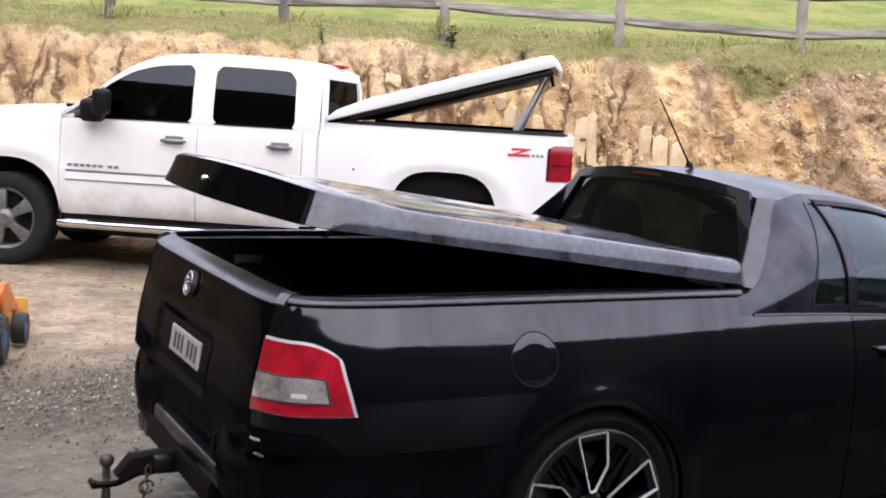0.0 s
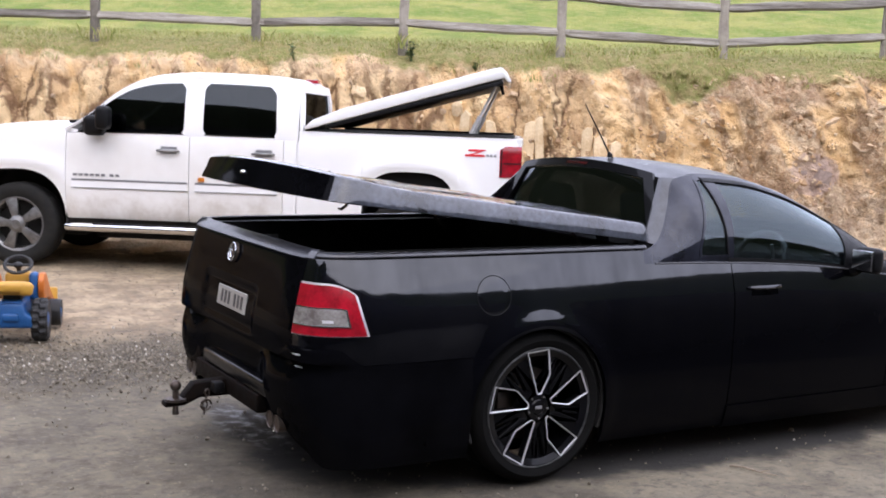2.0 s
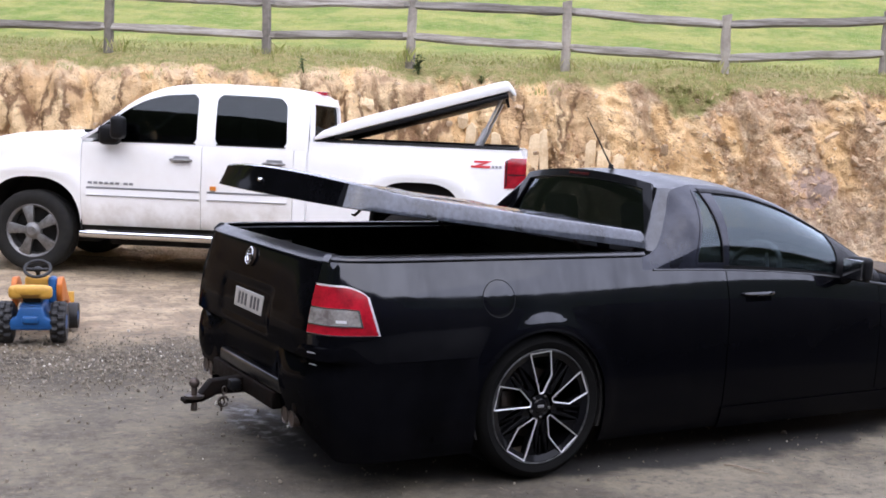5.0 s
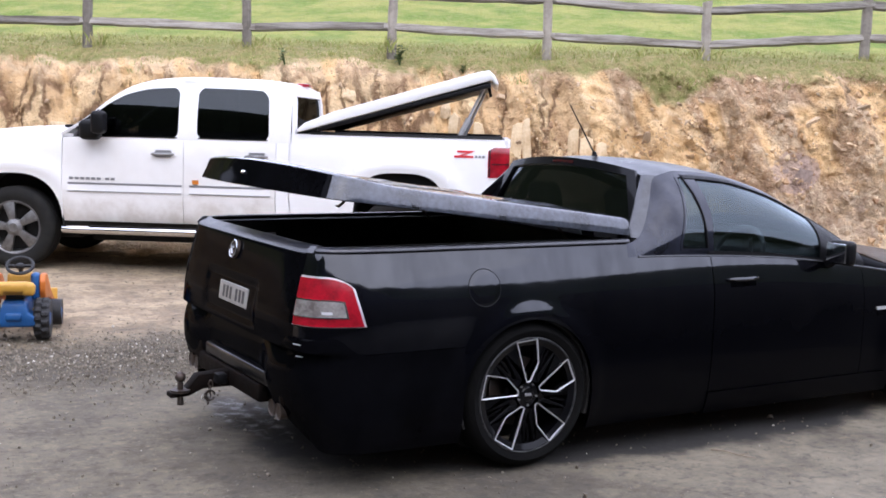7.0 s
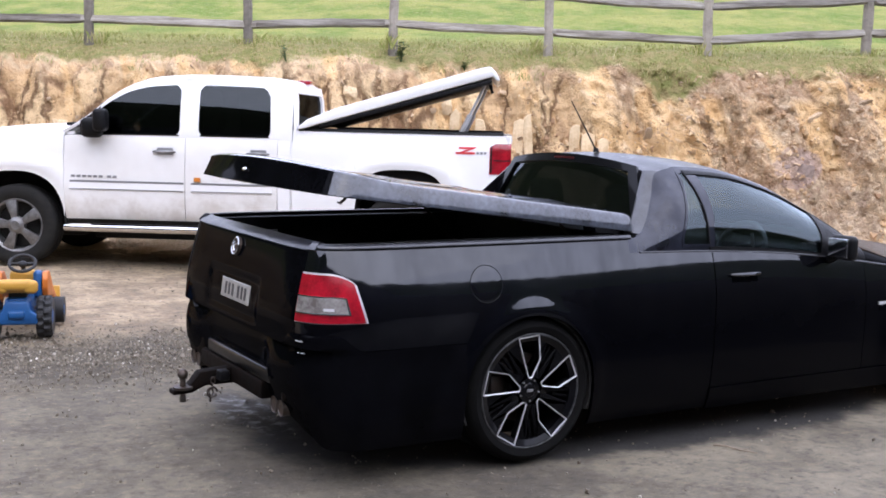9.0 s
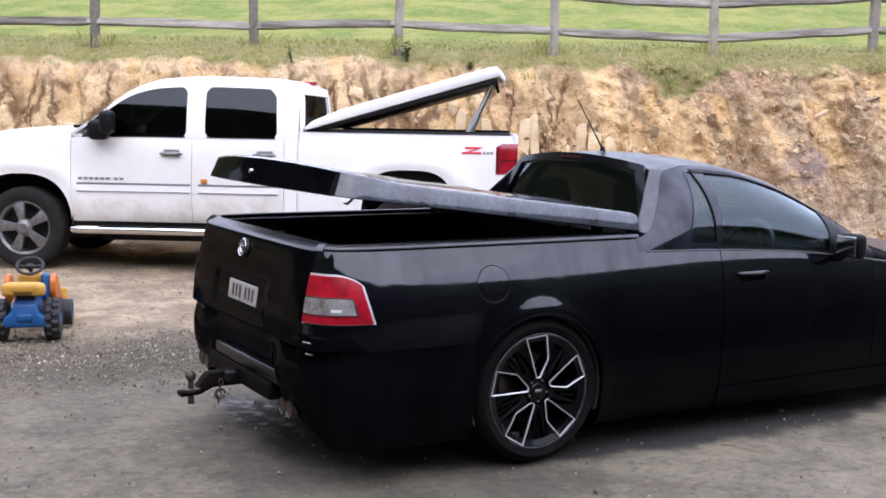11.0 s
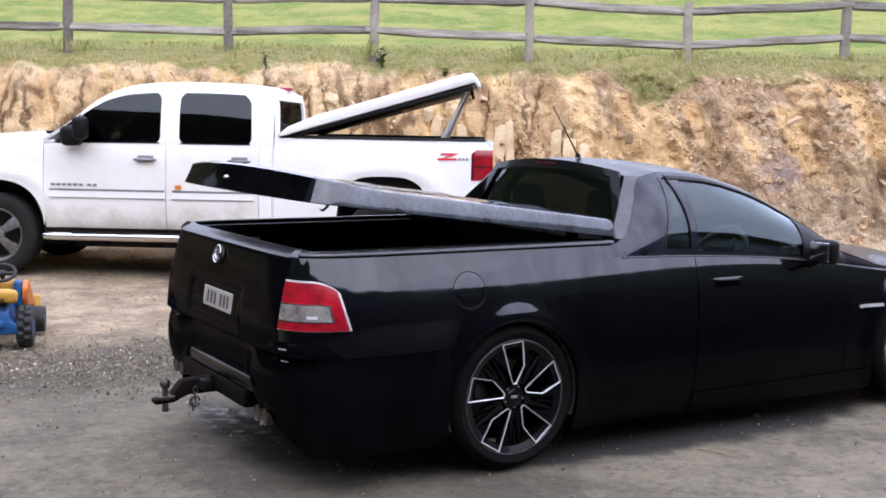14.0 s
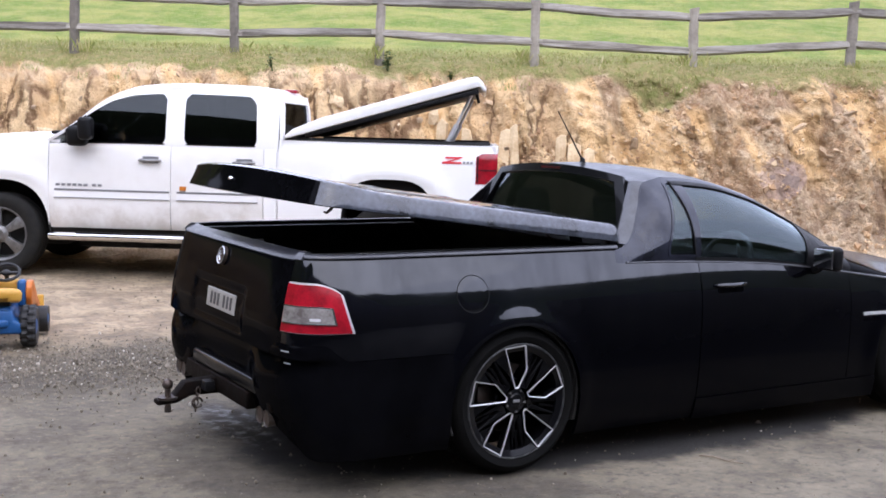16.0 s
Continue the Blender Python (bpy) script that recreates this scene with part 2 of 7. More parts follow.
def splash(m, low, high, color, amount):
    """Road dirt thrown up over the lower panels, in ragged patches."""
    nt = m.node_tree
    b = nt.nodes["Principled BSDF"]
    tc = nt.nodes.new("ShaderNodeTexCoord")
    sep = nt.nodes.new("ShaderNodeSeparateXYZ")
    nt.links.new(tc.outputs["Object"], sep.inputs[0])
    n = nt.nodes.new("ShaderNodeTexNoise")
    n.inputs["Scale"].default_value, n.inputs["Detail"].default_value, n.inputs["Roughness"].default_value = 3.2, 8, 0.68
    nt.links.new(tc.outputs["Object"], n.inputs["Vector"])
    ad = nt.nodes.new("ShaderNodeMath")
    ad.operation, ad.inputs[1].default_value = "MULTIPLY_ADD", 0.9
    nt.links.new(n.outputs["Fac"], ad.inputs[0])
    nt.links.new(sep.outputs["Z"], ad.inputs[2])
    mr = nt.nodes.new("ShaderNodeMapRange")
    mr.interpolation_type = "SMOOTHSTEP"
    mr.inputs["From Min"].default_value, mr.inputs["From Max"].default_value = high + 0.45, low + 0.45
    mr.inputs["To Min"].default_value, mr.inputs["To Max"].default_value = 0.0, amount
    nt.links.new(ad.outputs[0], mr.inputs["Value"])
    mx = nt.nodes.new("ShaderNodeMix")
    mx.data_type = "RGBA"
    mx.inputs[7].default_value = (*color, 1)
    nt.links.new(b.inputs["Base Color"].links[0].from_socket, mx.inputs[6])
    nt.links.new(mr.outputs[0], mx.inputs[0])
    nt.links.new(mx.outputs[2], b.inputs["Base Color"])


splash(M_WHITE_DUSTY, 0.42, 0.80, (0.42, 0.36, 0.29), 0.6)


# ---- mesh helpers ----
def curve(x, pts):
    """A smooth line through points (x, y), with no overshoot."""
    if x <= pts[0][0]:
        return pts[0][1]
    if x >= pts[-1][0]:
        return pts[-1][1]
    n = len(pts)
    for i in range(n - 1):
        if x <= pts[i + 1][0]:
            break
    d = [(pts[k + 1][1] - pts[k][1]) / (pts[k + 1][0] - pts[k][0]) for k in range(n - 1)]

    def slope(k):
        if k == 0:
            return d[0]
        if k == n - 1:
            return d[-1]
        if d[k - 1] * d[k] <= 0:
            return 0.0
        return 2 * d[k - 1] * d[k] / (d[k - 1] + d[k])
    x0, y0 = pts[i]
    x1, y1 = pts[i + 1]
    h = x1 - x0
    t = (x - x0) / h
    return ((2 * t**3 - 3 * t**2 + 1) * y0 + (t**3 - 2 * t**2 + t) * h * slope(i)
            + (-2 * t**3 + 3 * t**2) * y1 + (t**3 - t**2) * h * slope(i + 1))


def steps(a, b, n):
    return [a + (b - a) * i / n for i in range(n + 1)]


def smooth(t):
    t = max(0.0, min(1.0, t))
    return t * t * (3 - 2 * t)


def sheet(bm, fn, us, vs, thick=0.0, flip=False):
    """A grid of faces over fn(u, v); thick gives it depth against its normals."""
    rows = [[bm.verts.new(fn(u, v)) for v in vs] for u in us]
    faces = []
    for i in range(len(us) - 1):
        for j in range(len(vs) - 1):
            q = [rows[i][j], rows[i + 1][j], rows[i + 1][j + 1], rows[i][j + 1]]
            if flip:
                q.reverse()
            try:
                faces.append(bm.faces.new(q))
            except ValueError:
                pass
    if thick:
        bm.normal_update()
        bmesh.ops.solidify(bm, geom=faces, thickness=thick)
    return bm


def box(bm, lo, hi, bevel=0.0, m=None, seg=2):
    r = bmesh.ops.create_cube(bm, size=1.0)["verts"]
    for v in r:
        v.co = Vector([lo[k] + (v.co[k] + 0.5) * (hi[k] - lo[k]) for k in range(3)])
    if bevel:
        es = list({e for v in r for e in v.link_edges})
        out = bmesh.ops.bevel(bm, geom=es, offset=bevel, segments=seg, profile=0.5, affect="EDGES")
        r = list({v for f in out["faces"] for v in f.verts} | {v for v in r if v.is_valid})
    if m is not None:
        bmesh.ops.transform(bm, matrix=m, verts=r)
    return r


def prism(bm, pts, fn, d0, d1, bevel=0.0, seg=2):
    """An outline of 2D points drawn out between d0 and d1; fn(a, b, d) gives the place."""
    lo = [bm.verts.new(fn(a, b, d0)) for a, b in pts]
    hi = [bm.verts.new(fn(a, b, d1)) for a, b in pts]
    n = len(pts)
    fs = [bm.faces.new(lo), bm.faces.new(hi)]
    fs += [bm.faces.new((lo[i], lo[(i + 1) % n], hi[(i + 1) % n], hi[i])) for i in range(n)]
    bmesh.ops.recalc_face_normals(bm, faces=fs)
    if bevel:
        es = list({e for f in fs for e in f.edges})
        bmesh.ops.bevel(bm, geom=es, offset=bevel, segments=seg, profile=0.5, affect="EDGES")


def tube(bm, pts, r, seg=10, closed=False, cap=True):
    """A round bar along points; r may be one radius or one a point."""
    pts = [Vector(p) for p in pts]
    n = len(pts)
    rings = []
    for i, p in enumerate(pts):
        a = pts[(i - 1) % n] if (i or closed) else p
        b = pts[(i + 1) % n] if (i < n - 1 or closed) else p
        d = (b - a).normalized()
        side = d.cross(Vector((0, 0, 1)))
        if side.length < 0.05:
            side = d.cross(Vector((0, 1, 0)))
        side.normalize()
        up = side.cross(d)
        rr = r[i] if isinstance(r, (list, tuple)) else r
        rings.append([bm.verts.new(p + rr * (math.cos(k * math.tau / seg) * side + math.sin(k * math.tau / seg) * up)) for k in range(seg)])
    m = n if closed else n - 1
    for i in range(m):
        a, b = rings[i], rings[(i + 1) % n]
        for k in range(seg):
            bm.faces.new((a[k], a[(k + 1) % seg], b[(k + 1) % seg], b[k]))
    if cap and not closed:
        bm.faces.new(rings[0])
        bm.faces.new(list(reversed(rings[-1])))


def lathe(bm, prof, seg=48, closed=False, m=None):
    """Turn a profile of (radius, y) about the y axis."""
    rings = []
    for r, y in prof:
        rings.append([bm.verts.new((r * math.cos(k * math.tau / seg), y, r * math.sin(k * math.tau / seg))) for k in range(seg)])
    n = len(prof)
    fs = []
    for i in range(n if closed else n - 1):
        a, b = rings[i], rings[(i + 1) % n]
        for k in range(seg):
            fs.append(bm.faces.new((a[k], a[(k + 1) % seg], b[(k + 1) % seg], b[k])))
    if not closed:
        for ring in (rings[0], rings[-1]):
            fs.append(bm.faces.new(ring))
    bmesh.ops.recalc_face_normals(bm, faces=fs)
    if m is not None:
        bmesh.ops.transform(bm, matrix=m, verts=[v for ring in rings for v in ring])


def ball(bm, c, r, sx=1, sy=1, sz=1, sub=2):
    v = bmesh.ops.create_icosphere(bm, subdivisions=sub, radius=r)["verts"]
    bmesh.ops.transform(bm, matrix=Matrix.Translation(c) @ Matrix.Diagonal((sx, sy, sz, 1)), verts=v)
    return v


def mesh_of(bm, name, material, angle=35, flat=False):
    bm.normal_update()
    me = bpy.data.meshes.new(name)
    bm.to_mesh(me)
    bm.free()
    me.materials.append(material)
    if not flat:
        me.polygons.foreach_set("use_smooth", [True] * len(me.polygons))
        me.set_sharp_from_angle(angle=radians(angle))
    return me


def part(name, bm, material, parent, label="", angle=35, flat=False, m=None):
    """Link a bmesh as one mesh object under a thing or a part."""
    ob = new(name, mesh_of(bm, name, material, angle, flat))
    ob.parent = parent
    if m is not None:
        ob.matrix_basis = m
    return tagged(ob, label) if label else ob


def thing(name, m, label, category, group="", kind=""):
    e = new(name)
    e.empty_display_size = 0.2
    e.matrix_basis = m
    return tagged(e, label, category, group, kind)


def B():
    return bmesh.new()


# ---- ground ----
SITE = pose(-0.909, 6.858, 0, 0, 0, -33.15)   # along the bank, from the white truck's front axle


def fbm(p, octaves=4):
    return noise.fractal(Vector(p), 1.0, 2.0, octaves)


def ground_mat():
    m = mat("yard_gravel", (0.20, 0.18, 0.155), 0.9)
    nt = m.node_tree
    b = nt.nodes["Principled BSDF"]
    tc = nt.nodes.new("ShaderNodeTexCoord")
    co = tc.outputs["Object"]

    def nz(scale, detail=6, rough=0.6):
        n = nt.nodes.new("ShaderNodeTexNoise")
        n.inputs["Scale"].default_value, n.inputs["Detail"].default_value, n.inputs["Roughness"].default_value = scale, detail, rough
        nt.links.new(co, n.inputs["Vector"])
        return n.outputs["Fac"]

    def mth(op, a, c):
        n = nt.nodes.new("ShaderNodeMath")
        n.operation = op
        for k, v in ((0, a), (1, c)):
            if isinstance(v, (int, float)):
                n.inputs[k].default_value = v
            else:
                nt.links.new(v, n.inputs[k])
        return n.outputs[0]

    def rng(v, a, c, lo=0.0, hi=1.0):
        n = nt.nodes.new("ShaderNodeMapRange")
        n.interpolation_type = "SMOOTHSTEP"
        n.inputs["From Min"].default_value, n.inputs["From Max"].default_value = a, c
        n.inputs["To Min"].default_value, n.inputs["To Max"].default_value = lo, hi
        nt.links.new(v, n.inputs["Value"])
        return n.outputs[0]

    def mix(f, a, c, kind="MIX"):
        n = nt.nodes.new("ShaderNodeMix")
        n.data_type, n.blend_type = "RGBA", kind
        for k, v in ((0, f), (6, a), (7, c)):
            if isinstance(v, tuple):
                n.inputs[k].default_value = (*v, 1)
            elif isinstance(v, (int, float)):
                n.inputs[k].default_value = v
            else:
                nt.links.new(v, n.inputs[k])
        return n.outputs[2]

    sep = nt.nodes.new("ShaderNodeSeparateXYZ")
    nt.links.new(co, sep.inputs[0])
    big, mid, fine, grit = nz(0.45), nz(2.2), nz(14), nz(70, 3)
    # tan gravel by the bank, worn grey ground nearer the camera
    edge = mth("ADD", sep.outputs["Y"], mth("MULTIPLY", big, 1.6))
    tan = mix(rng(mid, 0.35, 0.65), (0.205, 0.147, 0.092), (0.41, 0.31, 0.195))
    grav = mix(rng(mid, 0.35, 0.65), (0.046, 0.036, 0.021), (0.104, 0.083, 0.050))
    slab = mix(rng(mid, 0.35, 0.65), (0.088, 0.073, 0.049), (0.160, 0.135, 0.091))
    # the grey ground's colour is set paler towards +x than towards -x
    worn = mix(rng(mid, 0.35, 0.65), (0.120, 0.102, 0.071), (0.218, 0.188, 0.133))
    slab = mix(rng(mth("ADD", sep.outputs["X"], mth("MULTIPLY", big, 0.8)), 0.0, 1.5), slab, worn)
    col = mix(rng(edge, 2.25, 2.5), slab, grav)
    col = mix(rng(edge, 3.3, 4.4), col, tan)
    col = mix(rng(edge, 6.6, 8.2), col, mix(rng(mid, 0.35, 0.65), (0.34, 0.255, 0.16), (0.52, 0.41, 0.27)))
    col = mix(rng(fine, 0.35, 0.72), col, mix(0.5, col, (0.10, 0.088, 0.072)))
    col = mix(rng(grit, 0.62, 0.74, 0.0, 0.4), col, (0.46, 0.40, 0.32))
    col = mix(rng(grit, 0.42, 0.30, 0.0, 0.2), col, (0.09, 0.078, 0.063))
    blot = nz(5.5, 8, 0.75)
    col = mix(rng(blot, 0.55, 0.66, 0, 0.5), col, (0.050, 0.041, 0.032))
    col = mix(rng(blot, 0.42, 0.32, 0, 0.35), col, (0.20, 0.172, 0.135))
    mott = nz(19, 7, 0.78)
    col = mix(rng(mott, 0.52, 0.62, 0, 0.85), col, mix(0.6, col, (0.035, 0.028, 0.021)))
    col = mix(rng(mott, 0.46, 0.37, 0, 0.5), col, (0.24, 0.188, 0.125))
    # damp ground where water has run off the washed car, with shade painted in

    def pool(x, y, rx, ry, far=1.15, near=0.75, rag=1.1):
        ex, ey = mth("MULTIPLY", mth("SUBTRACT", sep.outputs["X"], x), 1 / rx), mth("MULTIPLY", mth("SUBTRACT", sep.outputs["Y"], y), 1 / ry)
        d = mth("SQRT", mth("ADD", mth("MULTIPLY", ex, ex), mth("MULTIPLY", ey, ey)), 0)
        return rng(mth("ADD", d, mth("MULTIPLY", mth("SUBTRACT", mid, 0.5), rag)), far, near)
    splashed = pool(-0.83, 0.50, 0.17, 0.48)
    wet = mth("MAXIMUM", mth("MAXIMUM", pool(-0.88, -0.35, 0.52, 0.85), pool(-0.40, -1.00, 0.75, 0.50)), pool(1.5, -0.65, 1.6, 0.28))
    # the car's shade on the ground, painted as a dark ellipse under it
    car_shade = pool(1.28, -0.05, 2.40, 1.0, 1.05, 0.90, 0.4)
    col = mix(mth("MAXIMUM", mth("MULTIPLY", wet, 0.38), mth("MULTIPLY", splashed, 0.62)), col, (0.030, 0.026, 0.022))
    col = mix(mth("MULTIPLY", car_shade, 0.96), col, (0.012, 0.011, 0.010))
    # unseen dark floor added past the view's near edge, to darken the flank's reflections
    unseen_floor = mth("MINIMUM", mth("ADD", sep.outputs["Y"], 2.15), mth("ADD", mth("MULTIPLY", sep.outputs["X"], 0.5), mth("ADD", sep.outputs["Y"], 1.65)))
    col = mix(rng(unseen_floor, 0.0, -0.12), col, mix(rng(blot, 0.4, 0.6), (0.030, 0.029, 0.028), (0.052, 0.050, 0.047)))
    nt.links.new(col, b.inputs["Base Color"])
    nt.links.new(mth("SUBTRACT", 0.92, mth("MULTIPLY", mth("MULTIPLY", splashed, rng(fine, 0.44, 0.64)), 0.60)), b.inputs["Roughness"])
    bn = nt.nodes.new("ShaderNodeBump")
    bn.inputs["Strength"].default_value, bn.inputs["Distance"].default_value = 0.4, 0.02
    nt.links.new(mth("ADD", mth("MULTIPLY", fine, 0.7), mth("MULTIPLY", grit, 0.6)), bn.inputs["Height"])
    nt.links.new(bn.outputs["Normal"], b.inputs["Normal"])
    return m


M_GROUND = ground_mat()


def build_ground():
    xs = [-600, -200, -60, -25, -14] + steps(-9, 15, 160) + [20, 30, 60, 200, 600]
    ys = [-600, -200, -60, -25, -14] + steps(-9, 13, 150) + [20, 30, 60, 200, 600]

    def z(x, y):
        near = -10 < x < 16 and -10 < y < 14
        h = 0.018 * fbm((x * 0.6, y * 0.6, 3.1)) + 0.008 * fbm((x * 3, y * 3, 7.7)) if near else 0.0
        flat = math.exp(-((x - 1) ** 2 / 14 + (y + 0.5) ** 2 / 5))
        return Vector((x, y, h * (1 - 0.7 * flat) - 0.012))
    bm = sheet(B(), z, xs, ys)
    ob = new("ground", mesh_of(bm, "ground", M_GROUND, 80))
    tagged(ob, "tan and grey gravel yard with damp stain, worn tracks and painted shade under the car", "ground", kind="structure")


def bank_mat():
    m = mat("cut_bank", (0.4, 0.3, 0.2), 0.95, spec=0.2)
    nt = m.node_tree
    b = nt.nodes["Principled BSDF"]
    tc = nt.nodes.new("ShaderNodeTexCoord")

    def nz(scale, detail=6, squash=None, rough=0.6):
        n = nt.nodes.new("ShaderNodeTexNoise")
        n.inputs["Scale"].default_value, n.inputs["Detail"].default_value, n.inputs["Roughness"].default_value = scale, detail, rough
        v = tc.outputs["Object"]
        if squash:
            mp = nt.nodes.new("ShaderNodeMapping")
            mp.inputs["Scale"].default_value = squash
            nt.links.new(v, mp.inputs["Vector"])
            v = mp.outputs[0]
        nt.links.new(v, n.inputs["Vector"])
        return n.outputs["Fac"]

    def mth(op, a, c):
        n = nt.nodes.new("ShaderNodeMath")
        n.operation = op
        for k, v in ((0, a), (1, c)):
            if isinstance(v, (int, float)):
                n.inputs[k].default_value = v
            else:
                nt.links.new(v, n.inputs[k])
        return n.outputs[0]

    def rng(v, a, c, lo=0.0, hi=1.0):
        n = nt.nodes.new("ShaderNodeMapRange")
        n.interpolation_type = "SMOOTHSTEP"
        n.inputs["From Min"].default_value, n.inputs["From Max"].default_value = a, c
        n.inputs["To Min"].default_value, n.inputs["To Max"].default_value = lo, hi
        nt.links.new(v, n.inputs["Value"])
        return n.outputs[0]

    def mix(f, a, c):
        n = nt.nodes.new("ShaderNodeMix")
        n.data_type = "RGBA"
        for k, v in ((0, f), (6, a), (7, c)):
            if isinstance(v, tuple):
                n.inputs[k].default_value = (*v, 1)
            elif isinstance(v, (int, float)):
                n.inputs[k].default_value = v
            else:
                nt.links.new(v, n.inputs[k])
        return n.outputs[2]

    sep = nt.nodes.new("ShaderNodeSeparateXYZ")
    nt.links.new(tc.outputs["Object"], sep.inputs[0])
    z, u, v = sep.outputs["Z"], sep.outputs["X"], sep.outputs["Y"]
    big = nz(0.9, 5)
    streak = nz(2.6, 6, (1.0, 1.0, 0.22))
    mid = nz(5.0, 7)
    fine = nz(26, 5, None, 0.7)
    soil = mix(rng(streak, 0.35, 0.65), (0.54, 0.325, 0.165), (0.78, 0.55, 0.32))
    soil = mix(rng(mid, 0.50, 0.62, 0, 0.85), soil, (0.56, 0.42, 0.255))
    soil = mix(rng(big, 0.58, 0.72, 0, 0.5), soil, (0.42, 0.29, 0.19))
    soil = mix(rng(mid, 0.42, 0.30, 0, 0.50), soil, (0.27, 0.16, 0.09))
    soil = mix(rng(fine, 0.60, 0.75, 0, 0.32), soil, (0.70, 0.58, 0.42))
    soil = mix(rng(fine, 0.38, 0.28, 0, 0.32), soil, (0.24, 0.15, 0.09))
    # broken chips of rock, each with its own shade
    loose = rng(mth("ADD", u, mth("MULTIPLY", big, 2.0)), 5.5, 8.0, 0.35, 1.0)
    soil = mix(mth("MULTIPLY", rng(loose, 0.4, 1.0), 0.42), soil, mix(rng(streak, 0.38, 0.6), (0.36, 0.22, 0.12), (0.56, 0.375, 0.215)))
    for sc, amt in ((4.5, 0.45), (13.0, 0.42), (34.0, 0.28)):
        vo = nt.nodes.new("ShaderNodeTexVoronoi")
        vo.inputs["Scale"].default_value, vo.inputs["Randomness"].default_value = sc, 1.0
        wob = nt.nodes.new("ShaderNodeVectorMath")
        wob.operation = "ADD"
        nw = nt.nodes.new("ShaderNodeTexNoise")
        nw.inputs["Scale"].default_value = sc * 0.8
        nt.links.new(tc.outputs["Object"], nw.inputs["Vector"])
        scl = nt.nodes.new("ShaderNodeVectorMath")
        scl.operation = "SCALE"
        scl.inputs["Scale"].default_value = 1.6 / sc
        nt.links.new(nw.outputs["Color"], scl.inputs[0])
        nt.links.new(tc.outputs["Object"], wob.inputs[0])
        nt.links.new(scl.outputs[0], wob.inputs[1])
        nt.links.new(wob.outputs[0], vo.inputs["Vector"])
        bw = nt.nodes.new("ShaderNodeSeparateColor")
        nt.links.new(vo.outputs["Color"], bw.inputs[0])
        soil = mix(mth("MULTIPLY", rng(bw.outputs[0], 0.72, 0.85, 0, amt), loose), soil, (0.72, 0.58, 0.40))
        soil = mix(mth("MULTIPLY", rng(bw.outputs[1], 0.70, 0.85, 0, amt), loose), soil, (0.27, 0.16, 0.095))
        soil = mix(mth("MULTIPLY", rng(vo.outputs["Distance"], 0.50, 0.80, 0, 0.30), loose), soil, (0.18, 0.11, 0.068))
        chips = mth("MULTIPLY", vo.outputs["Distance"], 0.6) if sc < 10 else mth("ADD", chips, mth("MULTIPLY", vo.outputs["Distance"], 0.5))
    # gully shade put into the colour, as the ribs shade only weakly
    soil = mix(rng(streak, 0.43, 0.33, 0, 0.4), soil, (0.21, 0.12, 0.065))
    # flutes washed down the face
    flute = nz(5.2, 4, (1.0, 1.0, 0.10))
    soil = mix(mth("MULTIPLY", rng(flute, 0.46, 0.38, 0, 0.8), rng(loose, 1.0, 0.3, 0.35, 1.0)), soil, (0.19, 0.10, 0.052))
    soil = mix(mth("MULTIPLY", rng(flute, 0.53, 0.62, 0, 0.7), rng(loose, 1.0, 0.3, 0.4, 1.0)), soil, (0.74, 0.58, 0.37))
    soil = mix(rng(mth("ADD", z, mth("MULTIPLY", big, 0.8)), 2.1, 2.7, 0, 0.4), soil, mix(rng(u, 4.5, 6.0), (0.62, 0.45, 0.30), (0.36, 0.23, 0.15)))
    # a paler seam low behind the white truck
    pale = mth("MULTIPLY", rng(mth("ADD", z, mth("MULTIPLY", streak, 1.4)), 2.35, 1.75), rng(mth("ADD", u, mth("MULTIPLY", big, 3.0)), 9.0, 7.0))
    soil = mix(mth("MULTIPLY", mth("MULTIPLY", pale, rng(streak, 0.38, 0.48)), 0.95), soil, (0.86, 0.675, 0.41))
    # upright slabs of cream clay with dark joints between them
    sv = nt.nodes.new("ShaderNodeCombineXYZ")
    nt.links.new(mth("ADD", mth("MULTIPLY", u, 3.3), mth("MULTIPLY", mid, 0.9)), sv.inputs[0])
    nt.links.new(mth("ADD", mth("MULTIPLY", z, 0.9), mth("MULTIPLY", streak, 0.8)), sv.inputs[2])
    joint = nt.nodes.new("ShaderNodeTexVoronoi")
    joint.feature = "DISTANCE_TO_EDGE"
    joint.inputs["Scale"].default_value = 1.0
    cell = nt.nodes.new("ShaderNodeTexVoronoi")
    cell.inputs["Scale"].default_value = 1.0
    nt.links.new(sv.outputs[0], joint.inputs["Vector"])
    nt.links.new(sv.outputs[0], cell.inputs["Vector"])
    shade = nt.nodes.new("ShaderNodeSeparateColor")
    nt.links.new(cell.outputs["Color"], shade.inputs[0])
    zone = mth("MULTIPLY", rng(mth("ADD", u, mth("MULTIPLY", big, 2.4)), 8.0, 6.9), rng(mth("ADD", z, mth("MULTIPLY", mid, 0.9)), 2.75, 2.35))
    slabc = mix(shade.outputs[0], (0.62, 0.40, 0.20), (0.86, 0.66, 0.39))
    slabc = mix(rng(mid, 0.50, 0.64, 0, 0.5), slabc, (0.52, 0.33, 0.17))
    soil = mix(mth("MULTIPLY", zone, 0.7), soil, slabc)
    soil = mix(mth("MULTIPLY", zone, rng(joint.outputs["Distance"], 0.10, 0.02, 0, 0.85)), soil, (0.15, 0.08, 0.042))
    # grey shale low at the far end
    gz = mth("MULTIPLY", rng(mth("ADD", z, mth("MULTIPLY", mid, 1.2)), 1.9, 1.1), rng(u, 6.3, 8.0))
    soil = mix(mth("MULTIPLY", gz, 0.28), soil, (0.37, 0.32, 0.27))
